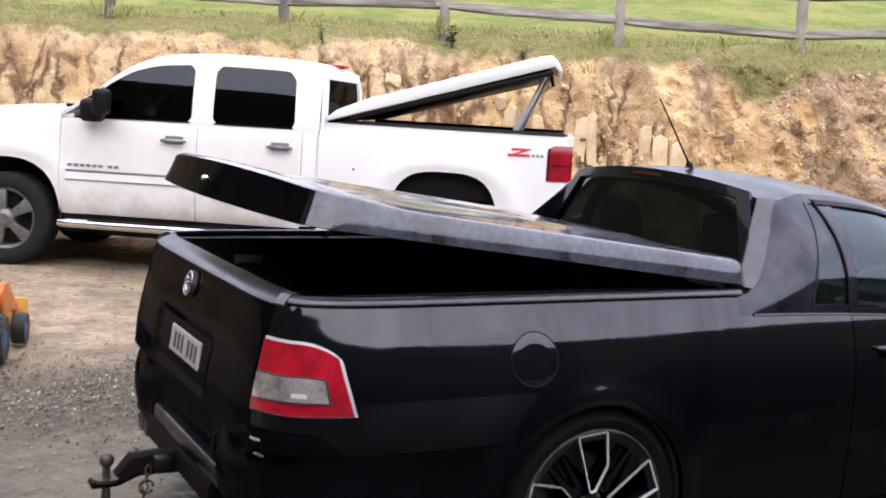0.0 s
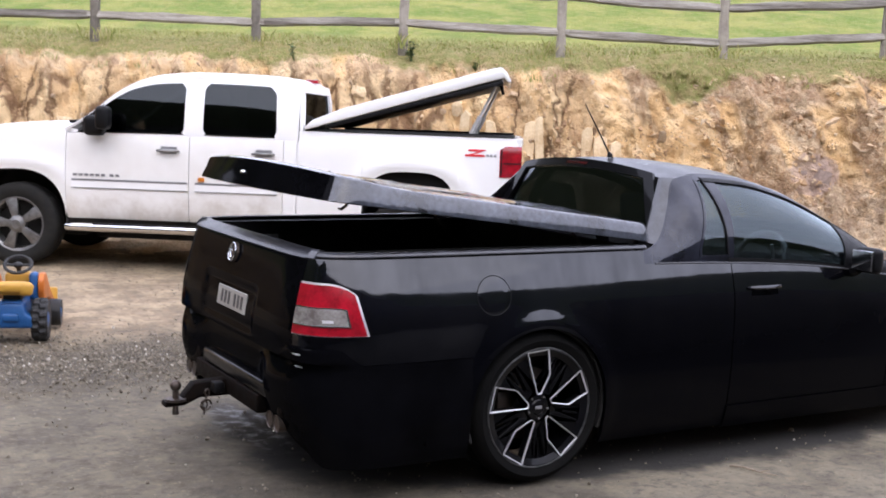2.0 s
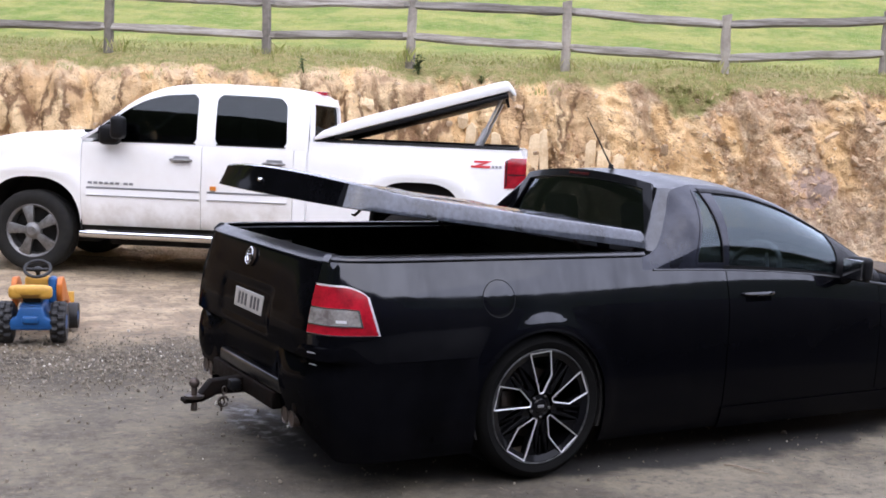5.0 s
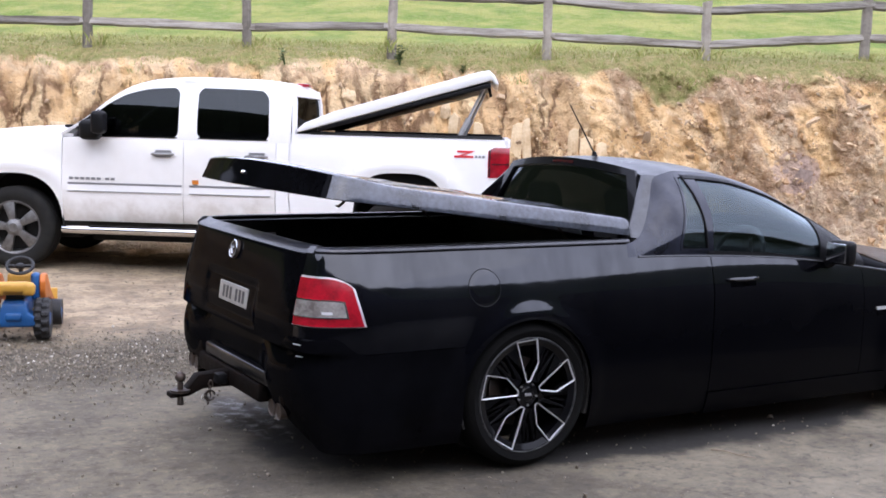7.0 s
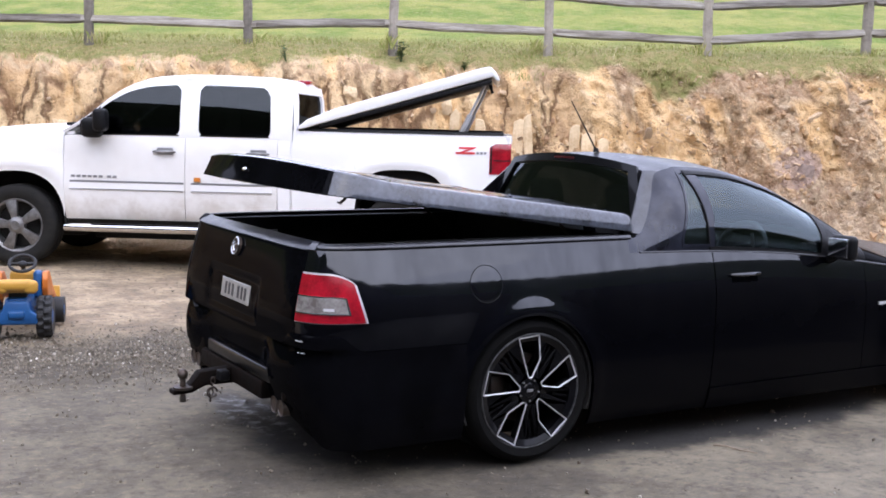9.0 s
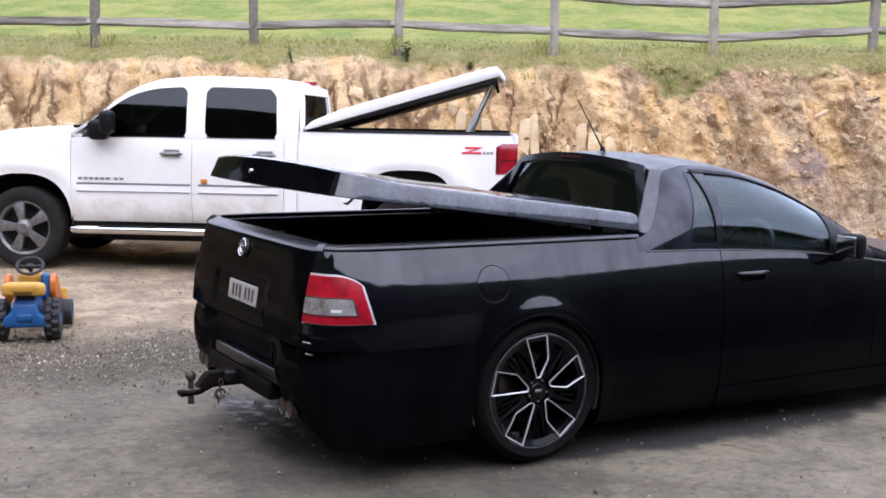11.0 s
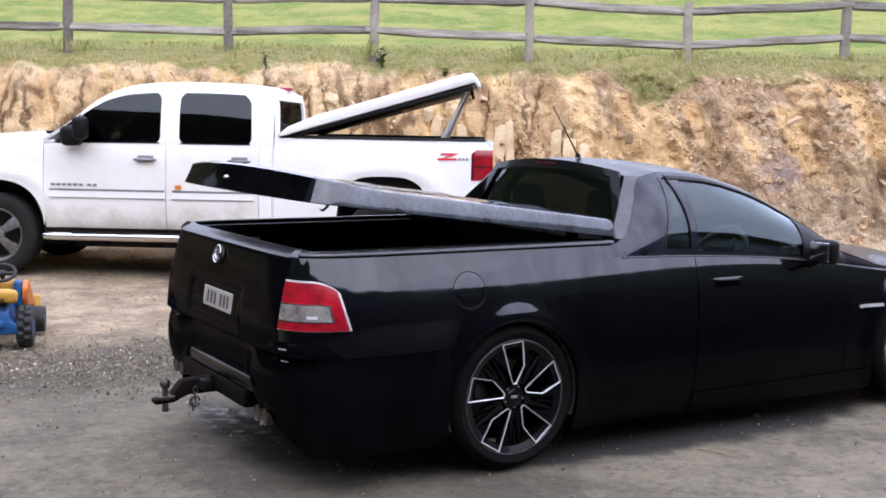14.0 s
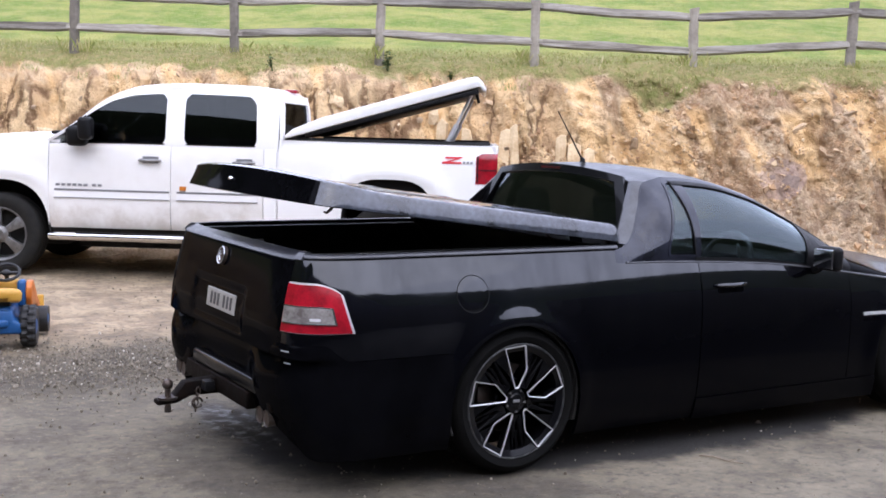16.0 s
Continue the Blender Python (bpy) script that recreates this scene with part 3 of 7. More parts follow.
    # smooth chutes of clay that slant down the face
    cv = nt.nodes.new("ShaderNodeCombineXYZ")
    nt.links.new(mth("ADD", u, mth("MULTIPLY", z, 0.42)), cv.inputs[0])
    nt.links.new(mth("MULTIPLY", z, 0.22), cv.inputs[2])
    cn = nt.nodes.new("ShaderNodeTexNoise")
    cn.inputs["Scale"].default_value, cn.inputs["Detail"].default_value, cn.inputs["Roughness"].default_value = 1.7, 3, 0.55
    nt.links.new(cv.outputs[0], cn.inputs["Vector"])
    chute = rng(cn.outputs["Fac"], 0.52, 0.58)
    soil = mix(mth("MULTIPLY", chute, 0.85), soil, mix(rng(mid, 0.4, 0.6), (0.72, 0.465, 0.225), (0.80, 0.565, 0.31)))
    soil = mix(rng(cn.outputs["Fac"], 0.42, 0.36, 0, 0.45), soil, (0.27, 0.155, 0.085))
    # thin broken beds that slant down through the loose rock, their shadows coloured in
    bv = nt.nodes.new("ShaderNodeCombineXYZ")
    nt.links.new(mth("ADD", mth("MULTIPLY", u, 2.0), mth("MULTIPLY", z, -1.2)), bv.inputs[0])
    nt.links.new(mth("ADD", mth("ADD", mth("MULTIPLY", z, 9.0), mth("MULTIPLY", u, 4.6)), mth("MULTIPLY", mid, 1.6)), bv.inputs[2])
    beds = nt.nodes.new("ShaderNodeTexNoise")
    beds.inputs["Scale"].default_value, beds.inputs["Detail"].default_value, beds.inputs["Roughness"].default_value = 1.3, 5, 0.62
    nt.links.new(bv.outputs[0], beds.inputs["Vector"])
    rocky = rng(loose, 0.45, 0.95)
    soil = mix(mth("MULTIPLY", rocky, rng(beds.outputs["Fac"], 0.44, 0.35, 0, 0.55)), soil, (0.22, 0.135, 0.078))
    soil = mix(mth("MULTIPLY", rocky, rng(beds.outputs["Fac"], 0.56, 0.66, 0, 0.55)), soil, (0.70, 0.54, 0.36))
    # two broad smooth tongues of ochre clay, and a patch of purple-grey rock
    for u0, z0, u1, z1, w in ((9.36, 2.22, 9.80, 1.20, 0.24), (8.60, 1.92, 8.92, 1.00, 0.19), (6.57, 2.05, 6.72, 1.55, 0.11), (7.40, 1.95, 7.62, 1.30, 0.12)):
        k = (u1 - u0) / (z1 - z0)
        axis = mth("SUBTRACT", u, mth("ADD", mth("MULTIPLY", z, k), u0 - k * z0))
        off = mth("ADD", mth("MULTIPLY", mth("ABSOLUTE", axis, 0), 1 / w), mth("MULTIPLY", mth("SUBTRACT", mid, 0.5), 2.0))
        tongue = mth("MULTIPLY", rng(off, 1.15, 0.7), mth("MULTIPLY", rng(z, z1 - 0.1, z1 + 0.25), rng(z, z0 + 0.05, z0 - 0.1)))
        soil = mix(mth("MULTIPLY", tongue, 0.95), soil, mix(rng(mid, 0.4, 0.6), (0.66, 0.42, 0.20), (0.74, 0.51, 0.27)))
        soil = mix(mth("MULTIPLY", tongue, rng(mth("MULTIPLY", axis, 1 / w), 0.35, 1.0, 0, 0.7)), soil, (0.22, 0.125, 0.065))
    ru, rw = mth("MULTIPLY", mth("SUBTRACT", u, 8.45), 3.4), mth("MULTIPLY", mth("SUBTRACT", z, 1.10), 4.0)
    rockd = mth("ADD", mth("ADD", mth("MULTIPLY", ru, ru), mth("MULTIPLY", rw, rw)), mth("MULTIPLY", mth("SUBTRACT", mid, 0.5), 2.5))
    soil = mix(rng(rockd, 1.1, 0.8, 0, 0.75), soil, mix(rng(streak, 0.4, 0.6), (0.33, 0.235, 0.20), (0.50, 0.375, 0.31)))
    soil = mix(rng(mth("ADD", z, mth("MULTIPLY", mid, 0.4)), 0.62, 0.32, 0, 0.75), soil, mix(rng(fine, 0.4, 0.6), (0.58, 0.44, 0.28), (0.74, 0.60, 0.42)))
    gn1, gn2, gn3 = nz(1.1, 5), nz(9, 6), nz(55, 3)
    green = mix(rng(gn1, 0.36, 0.64), (0.15, 0.225, 0.038), (0.335, 0.33, 0.095))
    green = mix(rng(gn2, 0.45, 0.72, 0, 0.75), green, (0.36, 0.32, 0.125))
    gn4 = nz(3.4, 6, (1.0, 0.55, 1.0), 0.7)
    green = mix(rng(gn4, 0.55, 0.68, 0, 0.5), green, (0.38, 0.32, 0.135))
    green = mix(rng(gn4, 0.44, 0.34, 0, 0.55), green, (0.10, 0.155, 0.03))
    green = mix(rng(gn3, 0.40, 0.62, 0.0, 0.4), green, (0.125, 0.15, 0.042))
    dry = mix(rng(gn2, 0.35, 0.65), (0.31, 0.25, 0.115), (0.20, 0.205, 0.066))
    top = mix(rng(mth("ADD", v, mth("MULTIPLY", gn1, 1.6)), 4.3, 6.0), dry, green)
    hang = rng(mth("ABSOLUTE", mth("SUBTRACT", u, 6.98), 0), 0.62, 0.12, 0, 0.32)
    lip = mth("ADD", mth("ADD", z, hang), mth("ADD", mth("MULTIPLY", big, 0.9), mth("MULTIPLY", mid, 0.35)))
    gmask = mth("MAXIMUM", rng(lip, 2.78, 2.96), rng(v, 3.75, 4.1))
    col = mix(gmask, soil, top)
    nt.links.new(col, b.inputs["Base Color"])
    bn = nt.nodes.new("ShaderNodeBump")
    bn.inputs["Strength"].default_value, bn.inputs["Distance"].default_value = 0.9, 0.05
    nt.links.new(mth("SUBTRACT", mth("ADD", mth("ADD", mid, mth("ADD", flute, mth("MULTIPLY", zone, rng(joint.outputs["Distance"], 0.0, 0.18)))), mth("ADD", mth("MULTIPLY", fine, 0.6), mth("MULTIPLY", rocky, beds.outputs["Fac"]))), mth("MULTIPLY", chips, 0.7)), bn.inputs["Height"])
    nt.links.new(bn.outputs["Normal"], b.inputs["Normal"])
    return m


M_BANK = bank_mat()
BANK = [(1.25, -0.06), (1.9, 0.03), (2.35, 0.20), (2.62, 0.62), (2.80, 1.15), (2.98, 1.70), (3.16, 2.08), (3.36, 2.32), (3.60, 2.44), (3.95, 2.52), (4.6, 2.66)]
BANK_LEN = []
_s = 0.0
for _k, _p in enumerate(BANK):
    if _k:
        _s += math.dist(_p, BANK[_k - 1])
    BANK_LEN.append(_s)


def broken(u, z, warp):
    """Depth of the broken blocks in the bank's face: larger and more frequent towards the far end."""
    d = 0.0
    for fu, fz, amp in ((2.6, 3.4, 0.028), (7.5, 9.0, 0.017)):
        p = Vector((u * fu + 0.9 * z + 0.5 * warp, z * fz - 0.35 * u * fz / 3 + 0.3 * warp, 4.0))
        dist, near = noise.voronoi(p)
        edge = min(1.0, (dist[1] - dist[0]) / 0.16)
        d += amp * (0.5 - noise.cell(near[0] * 5.3)) + amp * 0.45 * (1 - edge)
    return d * (0.45 + 0.55 * smooth((u - 4.8) / 2.0))


def bank_point(u, s):
    """A place on the cut bank: u along it, s up its face."""
    v = curve(s, [(l, p[0]) for l, p in zip(BANK_LEN, BANK)])
    z = curve(s, [(l, p[1]) for l, p in zip(BANK_LEN, BANK)])
    face = smooth((z - 0.1) / 0.5) * (1 - smooth((z - 2.2) / 0.35))
    talus = 1 - smooth((z - 0.2) / 0.9)
    rib = abs(fbm((u * 1.15, z * 0.35, 1.0), 3))
    gul = 1.3 * fbm(((u + 0.42 * z) * 2.6, z * 0.5, 5.0), 4) + 0.9 * fbm((u * 4.5, z * 0.5, 11.0), 3) * (1 - 0.6 * smooth((u - 5) / 2.5))
    rough = fbm((u * 7, z * 6, v * 5 + 9), 4)
    v += face * (broken(u, z, gul) + -0.34 * rib + 0.12 * gul + 0.035 * rough + 0.018 * fbm((u * 16, z * 14, v * 12), 3)) + 0.28 * fbm((u * 0.35, 0.0, 4.0), 2) * smooth(z / 0.8) * (1 - smooth((v - 3.5) / 0.8))
    z += 0.10 * fbm((u * 0.8, v * 0.8, 8.0), 3) * smooth((v - 2.9) / 0.4) * (1 - smooth((v - 3.6) / 0.5)) + talus * (0.05 * fbm((u * 3, v * 4, 2.0), 3) + 0.02 * rough)
    return Vector((u, v, z))


def build_bank():
    us = [-300, -100, -40, -18, -10] + steps(-6, 5, 260) + steps(5.03, 11.5, 250) + steps(11.6, 16, 60) + [19, 26, 45, 100, 300]
    ss = steps(0, BANK_LEN[-1], 125)
    far = [(5.6, 2.88), (7, 3.2), (9, 3.66), (12, 4.35), (17, 5.5), (25, 7.3), (40, 10.6), (70, 17), (140, 30), (400, 60), (900, 90)]
    bm = B()
    rows = []
    for u in us:
        col = [bank_point(u, s) for s in ss]
        for v, z in far:
            col.append(Vector((u, v, z + 0.05 * fbm((u * 0.5, v * 0.5, 1.0), 3) * min(1, 12 / v))))
        rows.append([bm.verts.new(p) for p in col])
    for a, b in zip(rows, rows[1:]):
        for j in range(len(a) - 1):
            bm.faces.new((a[j], b[j], b[j + 1], a[j + 1]))
    ob = new("bank", mesh_of(bm, "bank", M_BANK, 70))
    ob.matrix_basis = SITE
    return tagged(ob, "cut earth bank of ochre clay and loose rock under a grassy slope", "bank", kind="structure")


build_ground()
bank = build_bank()

# an unseen plain wall added behind the camera, for dark reflections
bm = B()
box(bm, (-16, -13.1, -0.1), (26, -12.8, 4.0))
shed = new("added_wall_south", mesh_of(bm, "added_wall_south", M_WALL, flat=True))
shed.matrix_basis = SITE
tagged(shed, "plain dark wall added behind the yard for reflections", "wall", kind="structure")

# unseen low dark wall, added so the lower flank has no bright ground to reflect
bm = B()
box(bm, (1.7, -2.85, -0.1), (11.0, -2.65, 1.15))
wing = new("added_wall_east", mesh_of(bm, "added_wall_east", M_WALL, flat=True))
tagged(wing, "unseen low dark wall added to darken the car reflections", "wall", kind="structure")

# a wooded hill far behind the camera, seen only as a dark edge in the glass and paint
M_HILL = mat("wooded_hill", (0.030, 0.036, 0.018), 0.95, 0, 0.4, 0.08, spec=0.1, second=(0.015, 0.020, 0.010))
bm = B()


def hill(a, t):
    r = 42 + 40 * t
    # heights past bearing 285 are added to keep the rear window's reflection dark
    lift = curve(a, [(72, 12.5), (100, 13.8), (125, 15.0), (147, 16.2), (160, 19.0), (180, 22.0), (200, 24.0), (213, 25.5), (216, 19.5), (220, 19.0), (223, 22.0), (227, 25.5), (232, 29.5), (245, 30.0), (270, 22.0), (300, 27.5), (352, 27.5)])
    h = (74 * math.tan(radians(lift)) + 1.6 * fbm((a * 0.05, 0.0, 3.0), 3)) * smooth(t * 1.25) * smooth((a - 72) / 25) * smooth((352 - a) / 14)
    return Vector((r * math.sin(radians(a)), r * math.cos(radians(a)), h - 0.05 + 1.2 * t * fbm((a * 0.1, t * 3, 1.0), 3)))


sheet(bm, lambda a, t: hill(a, t), steps(70, 354, 190), steps(0, 1, 14))
back = new("backdrop", mesh_of(bm, "backdrop", M_HILL, 80))
tagged(back, "dark wooded hill behind the yard", "hill", kind="structure")


# ---- wheels ----
def loop_strip(bm, pts, y0, y1, width):
    """A closed flat bar that follows an outline in the xz plane."""
    n = len(pts)
    c = Vector((sum(p[0] for p in pts) / n, 0, sum(p[1] for p in pts) / n))
    outer, inner = [], []
    for i in range(n):
        a, p, b = (Vector((pts[k % n][0], 0, pts[k % n][1])) for k in (i - 1, i, i + 1))
        t = ((p - a).normalized() + (b - p).normalized()).normalized()
        nrm = Vector((t.z, 0, -t.x))
        if nrm.dot(p - c) < 0:
            nrm = -nrm
        outer.append(p)
        inner.append(p - nrm * width)
    rings = [[bm.verts.new(p + Vector((0, y, 0))) for p in ring] for ring, y in ((outer, y0), (outer, y1), (inner, y1 + 0.002), (inner, y0))]
    fs = []
    for k in range(4):
        a, b = rings[k], rings[(k + 1) % 4]
        for i in range(n):
            fs.append(bm.faces.new((a[i], a[(i + 1) % n], b[(i + 1) % n], b[i])))
    bmesh.ops.recalc_face_normals(bm, faces=fs)


def round_poly(pts, r, seg=4):
    """Cut the corners of an outline with arcs."""
    out = []
    n = len(pts)
    for i in range(n):
        a, p, b = (Vector(pts[k % n]) for k in (i - 1, i, i + 1))
        d1, d2 = (a - p), (b - p)
        k = min(r, d1.length * 0.45, d2.length * 0.45)
        s, e = p + d1.normalized() * k, p + d2.normalized() * k
        for j in range(seg + 1):
            t = j / seg
            out.append(tuple((1 - t) ** 2 * s + 2 * t * (1 - t) * p + t * t * e))
    return out


def turn2(p, deg):
    c, s = math.cos(radians(deg)), math.sin(radians(deg))
    return (p[0] * c - p[1] * s, p[0] * s + p[1] * c)


def tyre_profile(R, r, w):
    h = w / 2
    return [(r, -h + 0.012), (r + 0.012, -h + 0.002), ((R + r) / 2, -h - 0.008), (R - 0.022, -h + 0.004), (R - 0.006, -h + 0.022), (R, -h + 0.05),
            (R, -0.03), (R - 0.006, -0.028), (R - 0.006, -0.020), (R, -0.018), (R, 0.018), (R - 0.006, 0.020), (R - 0.006, 0.028), (R, 0.03),
            (R, h - 0.05), (R - 0.006, h - 0.022), (R - 0.022, h - 0.004), ((R + r) / 2, h + 0.008), (r + 0.012, h - 0.002), (r, h - 0.012), (r - 0.01, 0)]


def ute_wheel(parent, m, spin):
    """Gloss black alloy with five outlined windows, face towards -y."""
    bm = B()
    lathe(bm, [(0.235, -0.10), (0.262, -0.112), (0.272, -0.108), (0.272, 0.11), (0.255, 0.11), (0.238, 0.02), (0.232, -0.06)], 64, closed=True)
    wheel = part("wheel", bm, M_GLOSSBLACK, parent, "gloss black alloy wheel with machined silver outlines", m=m)
    bm = B()
    lathe(bm, tyre_profile(0.345, 0.268, 0.235), 72, closed=True)
    part("tyre", bm, M_RUBBER, wheel, "low-profile black tyre")
    bm = B()
    lathe(bm, [(0.266, -0.114), (0.2695, -0.1155), (0.273, -0.114), (0.274, -0.108), (0.264, -0.108)], 72, closed=True)
    part("rim_lip", bm, M_LIP, wheel, "thin worn grey rim edge")
    bm = B()
    lathe(bm, [(0.06, -0.01), (0.165, -0.012), (0.165, 0.012), (0.06, 0.01)], 48, closed=True)
    part("brake_disc", bm, M_STEEL, wheel, "rusty steel brake disc")
    bm = B()
    box(bm, (-0.17, -0.03, -0.05), (-0.10, 0.05, 0.07), 0.01)
    part("brake_caliper", bm, M_STEEL, wheel)
    win = [(-0.058, 0.260), (0.060, 0.260), (0.062, 0.143), (0.010, 0.062), (-0.012, 0.062)]
    left = [(-0.054, 0.256), (-0.012, 0.064), (0.0, 0.062)]
    right = [(0.058, 0.256), (0.060, 0.143), (0.010, 0.064), (0.0, 0.062)]
    for k in range(5):
        a = -72 * k + spin
        pts = [turn2(p, a) for p in round_poly(win, 0.006, 2)]
        bm = B()
        loop_strip(bm, pts, -0.108, -0.1165, 0.0050)
        part("spoke_edge", bm, M_MACHINED, wheel, "machined silver spoke edge")
        # the black web between this window and the next, with a slot
        nxt = [turn2(p, a - 72) for p in left]
        mine = [turn2(p, a) for p in right]
        o1, o2 = turn2((0.0, 0.262), a - 19), turn2((0.0, 0.262), a - 53)
        for side in (0, 1):
            edge = mine if side == 0 else list(reversed(nxt))
            off = 7 if side == 0 else -7
            p_out = turn2((0.0, 0.262), a - 36 + off)
            p_in = turn2((0.0, 0.10), a - 36 + off * 0.35)
            poly = ([edge[0], *edge[1:], p_in, p_out, o1] if side == 0 else [o2, p_out, p_in, *edge])
            bm = B()
            prism(bm, poly, lambda p, q, d: Vector((p, d, q)), -0.062, -0.098, 0.004, 1)
            part("spoke", bm, M_SATIN, wheel)
        bm = B()
        prism(bm, [turn2((-0.006, 0.145), a - 36), turn2((0.006, 0.145), a - 36), turn2((0.004, 0.232), a - 36), turn2((-0.004, 0.232), a - 36)],
              lambda p, q, d: Vector((p, d, q)), -0.07, -0.088)
        part("spoke_rib", bm, M_SATIN, wheel)
    bm = B()
    lathe(bm, [(0.0005, -0.104), (0.03, -0.103), (0.036, -0.097), (0.07, -0.094), (0.105, -0.086), (0.105, -0.06), (0.0005, -0.06)], 40)
    part("hub", bm, M_GLOSSBLACK, wheel)
    bm = B()
    box(bm, (-0.018, -0.107, -0.007), (0.018, -0.102, 0.007), 0.002)
    part("centre_badge", bm, M_BADGE_GREY, wheel, "small grey centre badge")
    for k in range(5):
        x, z = turn2((0, 0.052), 72 * k + 36 + spin)
        bm = B()
        lathe(bm, [(0.0005, -0.104), (0.005, -0.104), (0.007, -0.09), (0.0005, -0.09)], 8, m=Matrix.Translation((x, 0, z)))
        part("wheel_nut", bm, M_ALLOY, wheel)
    return wheel


def truck_wheel(parent, m, spin):
    """Bright five-spoke alloy in a tall tyre, face towards -y."""
    bm = B()
    lathe(bm, [(0.245, -0.10), (0.268, -0.122), (0.280, -0.118), (0.275, -0.09), (0.275, 0.12), (0.25, 0.12), (0.232, 0.0)], 56, closed=True)
    wheel = part("wheel", bm, M_ALLOY, parent, "dusty grey five-spoke alloy wheel", m=m)
    bm = B()
    lathe(bm, tyre_profile(0.415, 0.272, 0.265), 64, closed=True)
    part("tyre", bm, M_DUSTYRUBBER, wheel, "tall dusty black tyre")
    bm = B()
    lathe(bm, [(0.0005, 0.0), (0.24, 0.0), (0.24, 0.02), (0.0005, 0.02)], 40)
    part("brake_disc", bm, M_DARK, wheel)
    for k in range(5):
        a = 72 * k + spin
        bm = B()
        poly = [turn2(p, a) for p in [(-0.030, 0.055), (-0.042, 0.14), (-0.064, 0.258), (-0.02, 0.266), (0.02, 0.266), (0.064, 0.258), (0.042, 0.14), (0.030, 0.055)]]
        prism(bm, poly, lambda p, q, d: Vector((p, d - 0.02 * (1 - math.hypot(p, q) / 0.26), q)), -0.07, -0.112, 0.008, 2)
        part("spoke", bm, M_ALLOY, wheel)
    bm = B()
    lathe(bm, [(0.0005, -0.150), (0.045, -0.148), (0.055, -0.135), (0.085, -0.125), (0.09, -0.08), (0.0005, -0.08)], 36)
    part("hub", bm, M_ALLOY, wheel, "dull metal hub cap")
    return wheel


# ---- black utility car ----
PLAN = [(-1.112, 0.0), (-1.111, -0.30), (-1.109, -0.55), (-1.104, -0.70), (-1.086, -0.778), (-1.040, -0.846), (-0.945, -0.896), (-0.84, -0.922), (-0.70, -0.933),
        (-0.40, -0.936), (0.2, -0.937), (0.8, -0.937), (1.5, -0.937), (2.2, -0.937), (2.8, -0.932), (3.2, -0.915), (3.5, -0.86), (3.72, -0.72), (3.84, -0.48), (3.89, -0.2), (3.90, 0.0)]
FRONT_AXLE, ARCH_R, FRONT_ARCH_R = 2.91, 0.362, 0.402
PLAN_S = [0.0]
for _a, _b in zip(PLAN, PLAN[1:]):
    PLAN_S.append(PLAN_S[-1] + math.dist(_a, _b))
PLAN_XS = list(zip(PLAN_S, [p[0] for p in PLAN]))
PLAN_YS = list(zip(PLAN_S, [p[1] for p in PLAN]))


def plan(s):
    return Vector((curve(s, PLAN_XS), curve(s, PLAN_YS), 0))


def s_at(x):
    """The plan's arc length on the flank at x."""
    return curve(x, [(p[0], s) for p, s in zip(PLAN, PLAN_S) if p[0] > PLAN[0][0] - 1])


SIDE_IN = [(0.12, 0.062), (0.16, 0.043), (0.22, 0.026), (0.32, 0.012), (0.48, 0.003), (0.66, 0.001), (0.74, 0.004), (0.80, 0.011), (0.86, 0.024), (0.92, 0.040), (0.965, 0.055), (0.99, 0.064), (1.02, 0.074), (1.05, 0.085)]
REAR_IN = [(0.20, 0.07), (0.55, 0.048), (0.603, 0.040), (0.612, -0.014), (0.70, -0.018), (0.76, -0.010), (0.83, 0.004), (0.93, 0.028), (0.99, 0.044), (1.02, 0.053), (1.05, 0.072)]
DROP = [(0.9, 0.0), (1.5, 0.012), (2.0, 0.045), (2.4, 0.09), (3.0, 0.14), (3.5, 0.22), (3.9, 0.32)]


def ute_skin(s, z, out=0.0, mirror=1):
    """A place on the car's skin: s round its plan from the tail's middle, z its height."""
    p = plan(s)
    d = (plan(s + 0.01) - plan(s - 0.01)).normalized()
    if s < 0.02:
        d = Vector((0, -1, 0))
    nrm = Vector((d.y, -d.x, 0))         # points outwards
    w = smooth((s - 0.76) / 0.32)
    zz = z + curve(p.x, DROP)
    inset = w * curve(zz, SIDE_IN) + (1 - w) * curve(z, REAR_IN)
    for ax, edge in ((0.0, ARCH_R), (FRONT_AXLE, FRONT_ARCH_R)):
        r = math.hypot(p.x - ax, z - 0.345)
        inset -= 0.0145 * math.exp(-(((r - edge - 0.010) / 0.056) ** 2)) * w * (1 if p.y < -0.6 else 0)
    inset += 0.016 * math.exp(-(((s - 0.78) / 0.13) ** 2)) * smooth((z - 0.56) / 0.16)
    p = p + nrm * (out - inset)
    return Vector((p.x, p.y * mirror, z))


def skin_patch(bm, s0, s1, z0, z1, ds=0.025, dz=0.02, out=0.0, thick=0.016, mirror=1, zfun0=None, zfun1=None):
    n = max(2, int(abs(s1 - s0) / ds))
    k = max(2, int(abs(z1 - z0) / dz))

    def fn(s, w):
        a = zfun0(s) if zfun0 else z0
        b = zfun1(s) if zfun1 else z1
        return ute_skin(s, a + (b - a) * w, out, mirror)
    sheet(bm, fn, steps(s0, s1, n), steps(0, 1, k), thick, flip=(mirror < 0))


BELT = [(0.55, 0.966), (0.80, 0.963), (1.1, 0.955), (1.6, 0.928), (1.92, 0.898), (2.1, 0.875), (2.3, 0.848), (2.61, 0.806), (3.0, 0.765), (3.42, 0.72)]
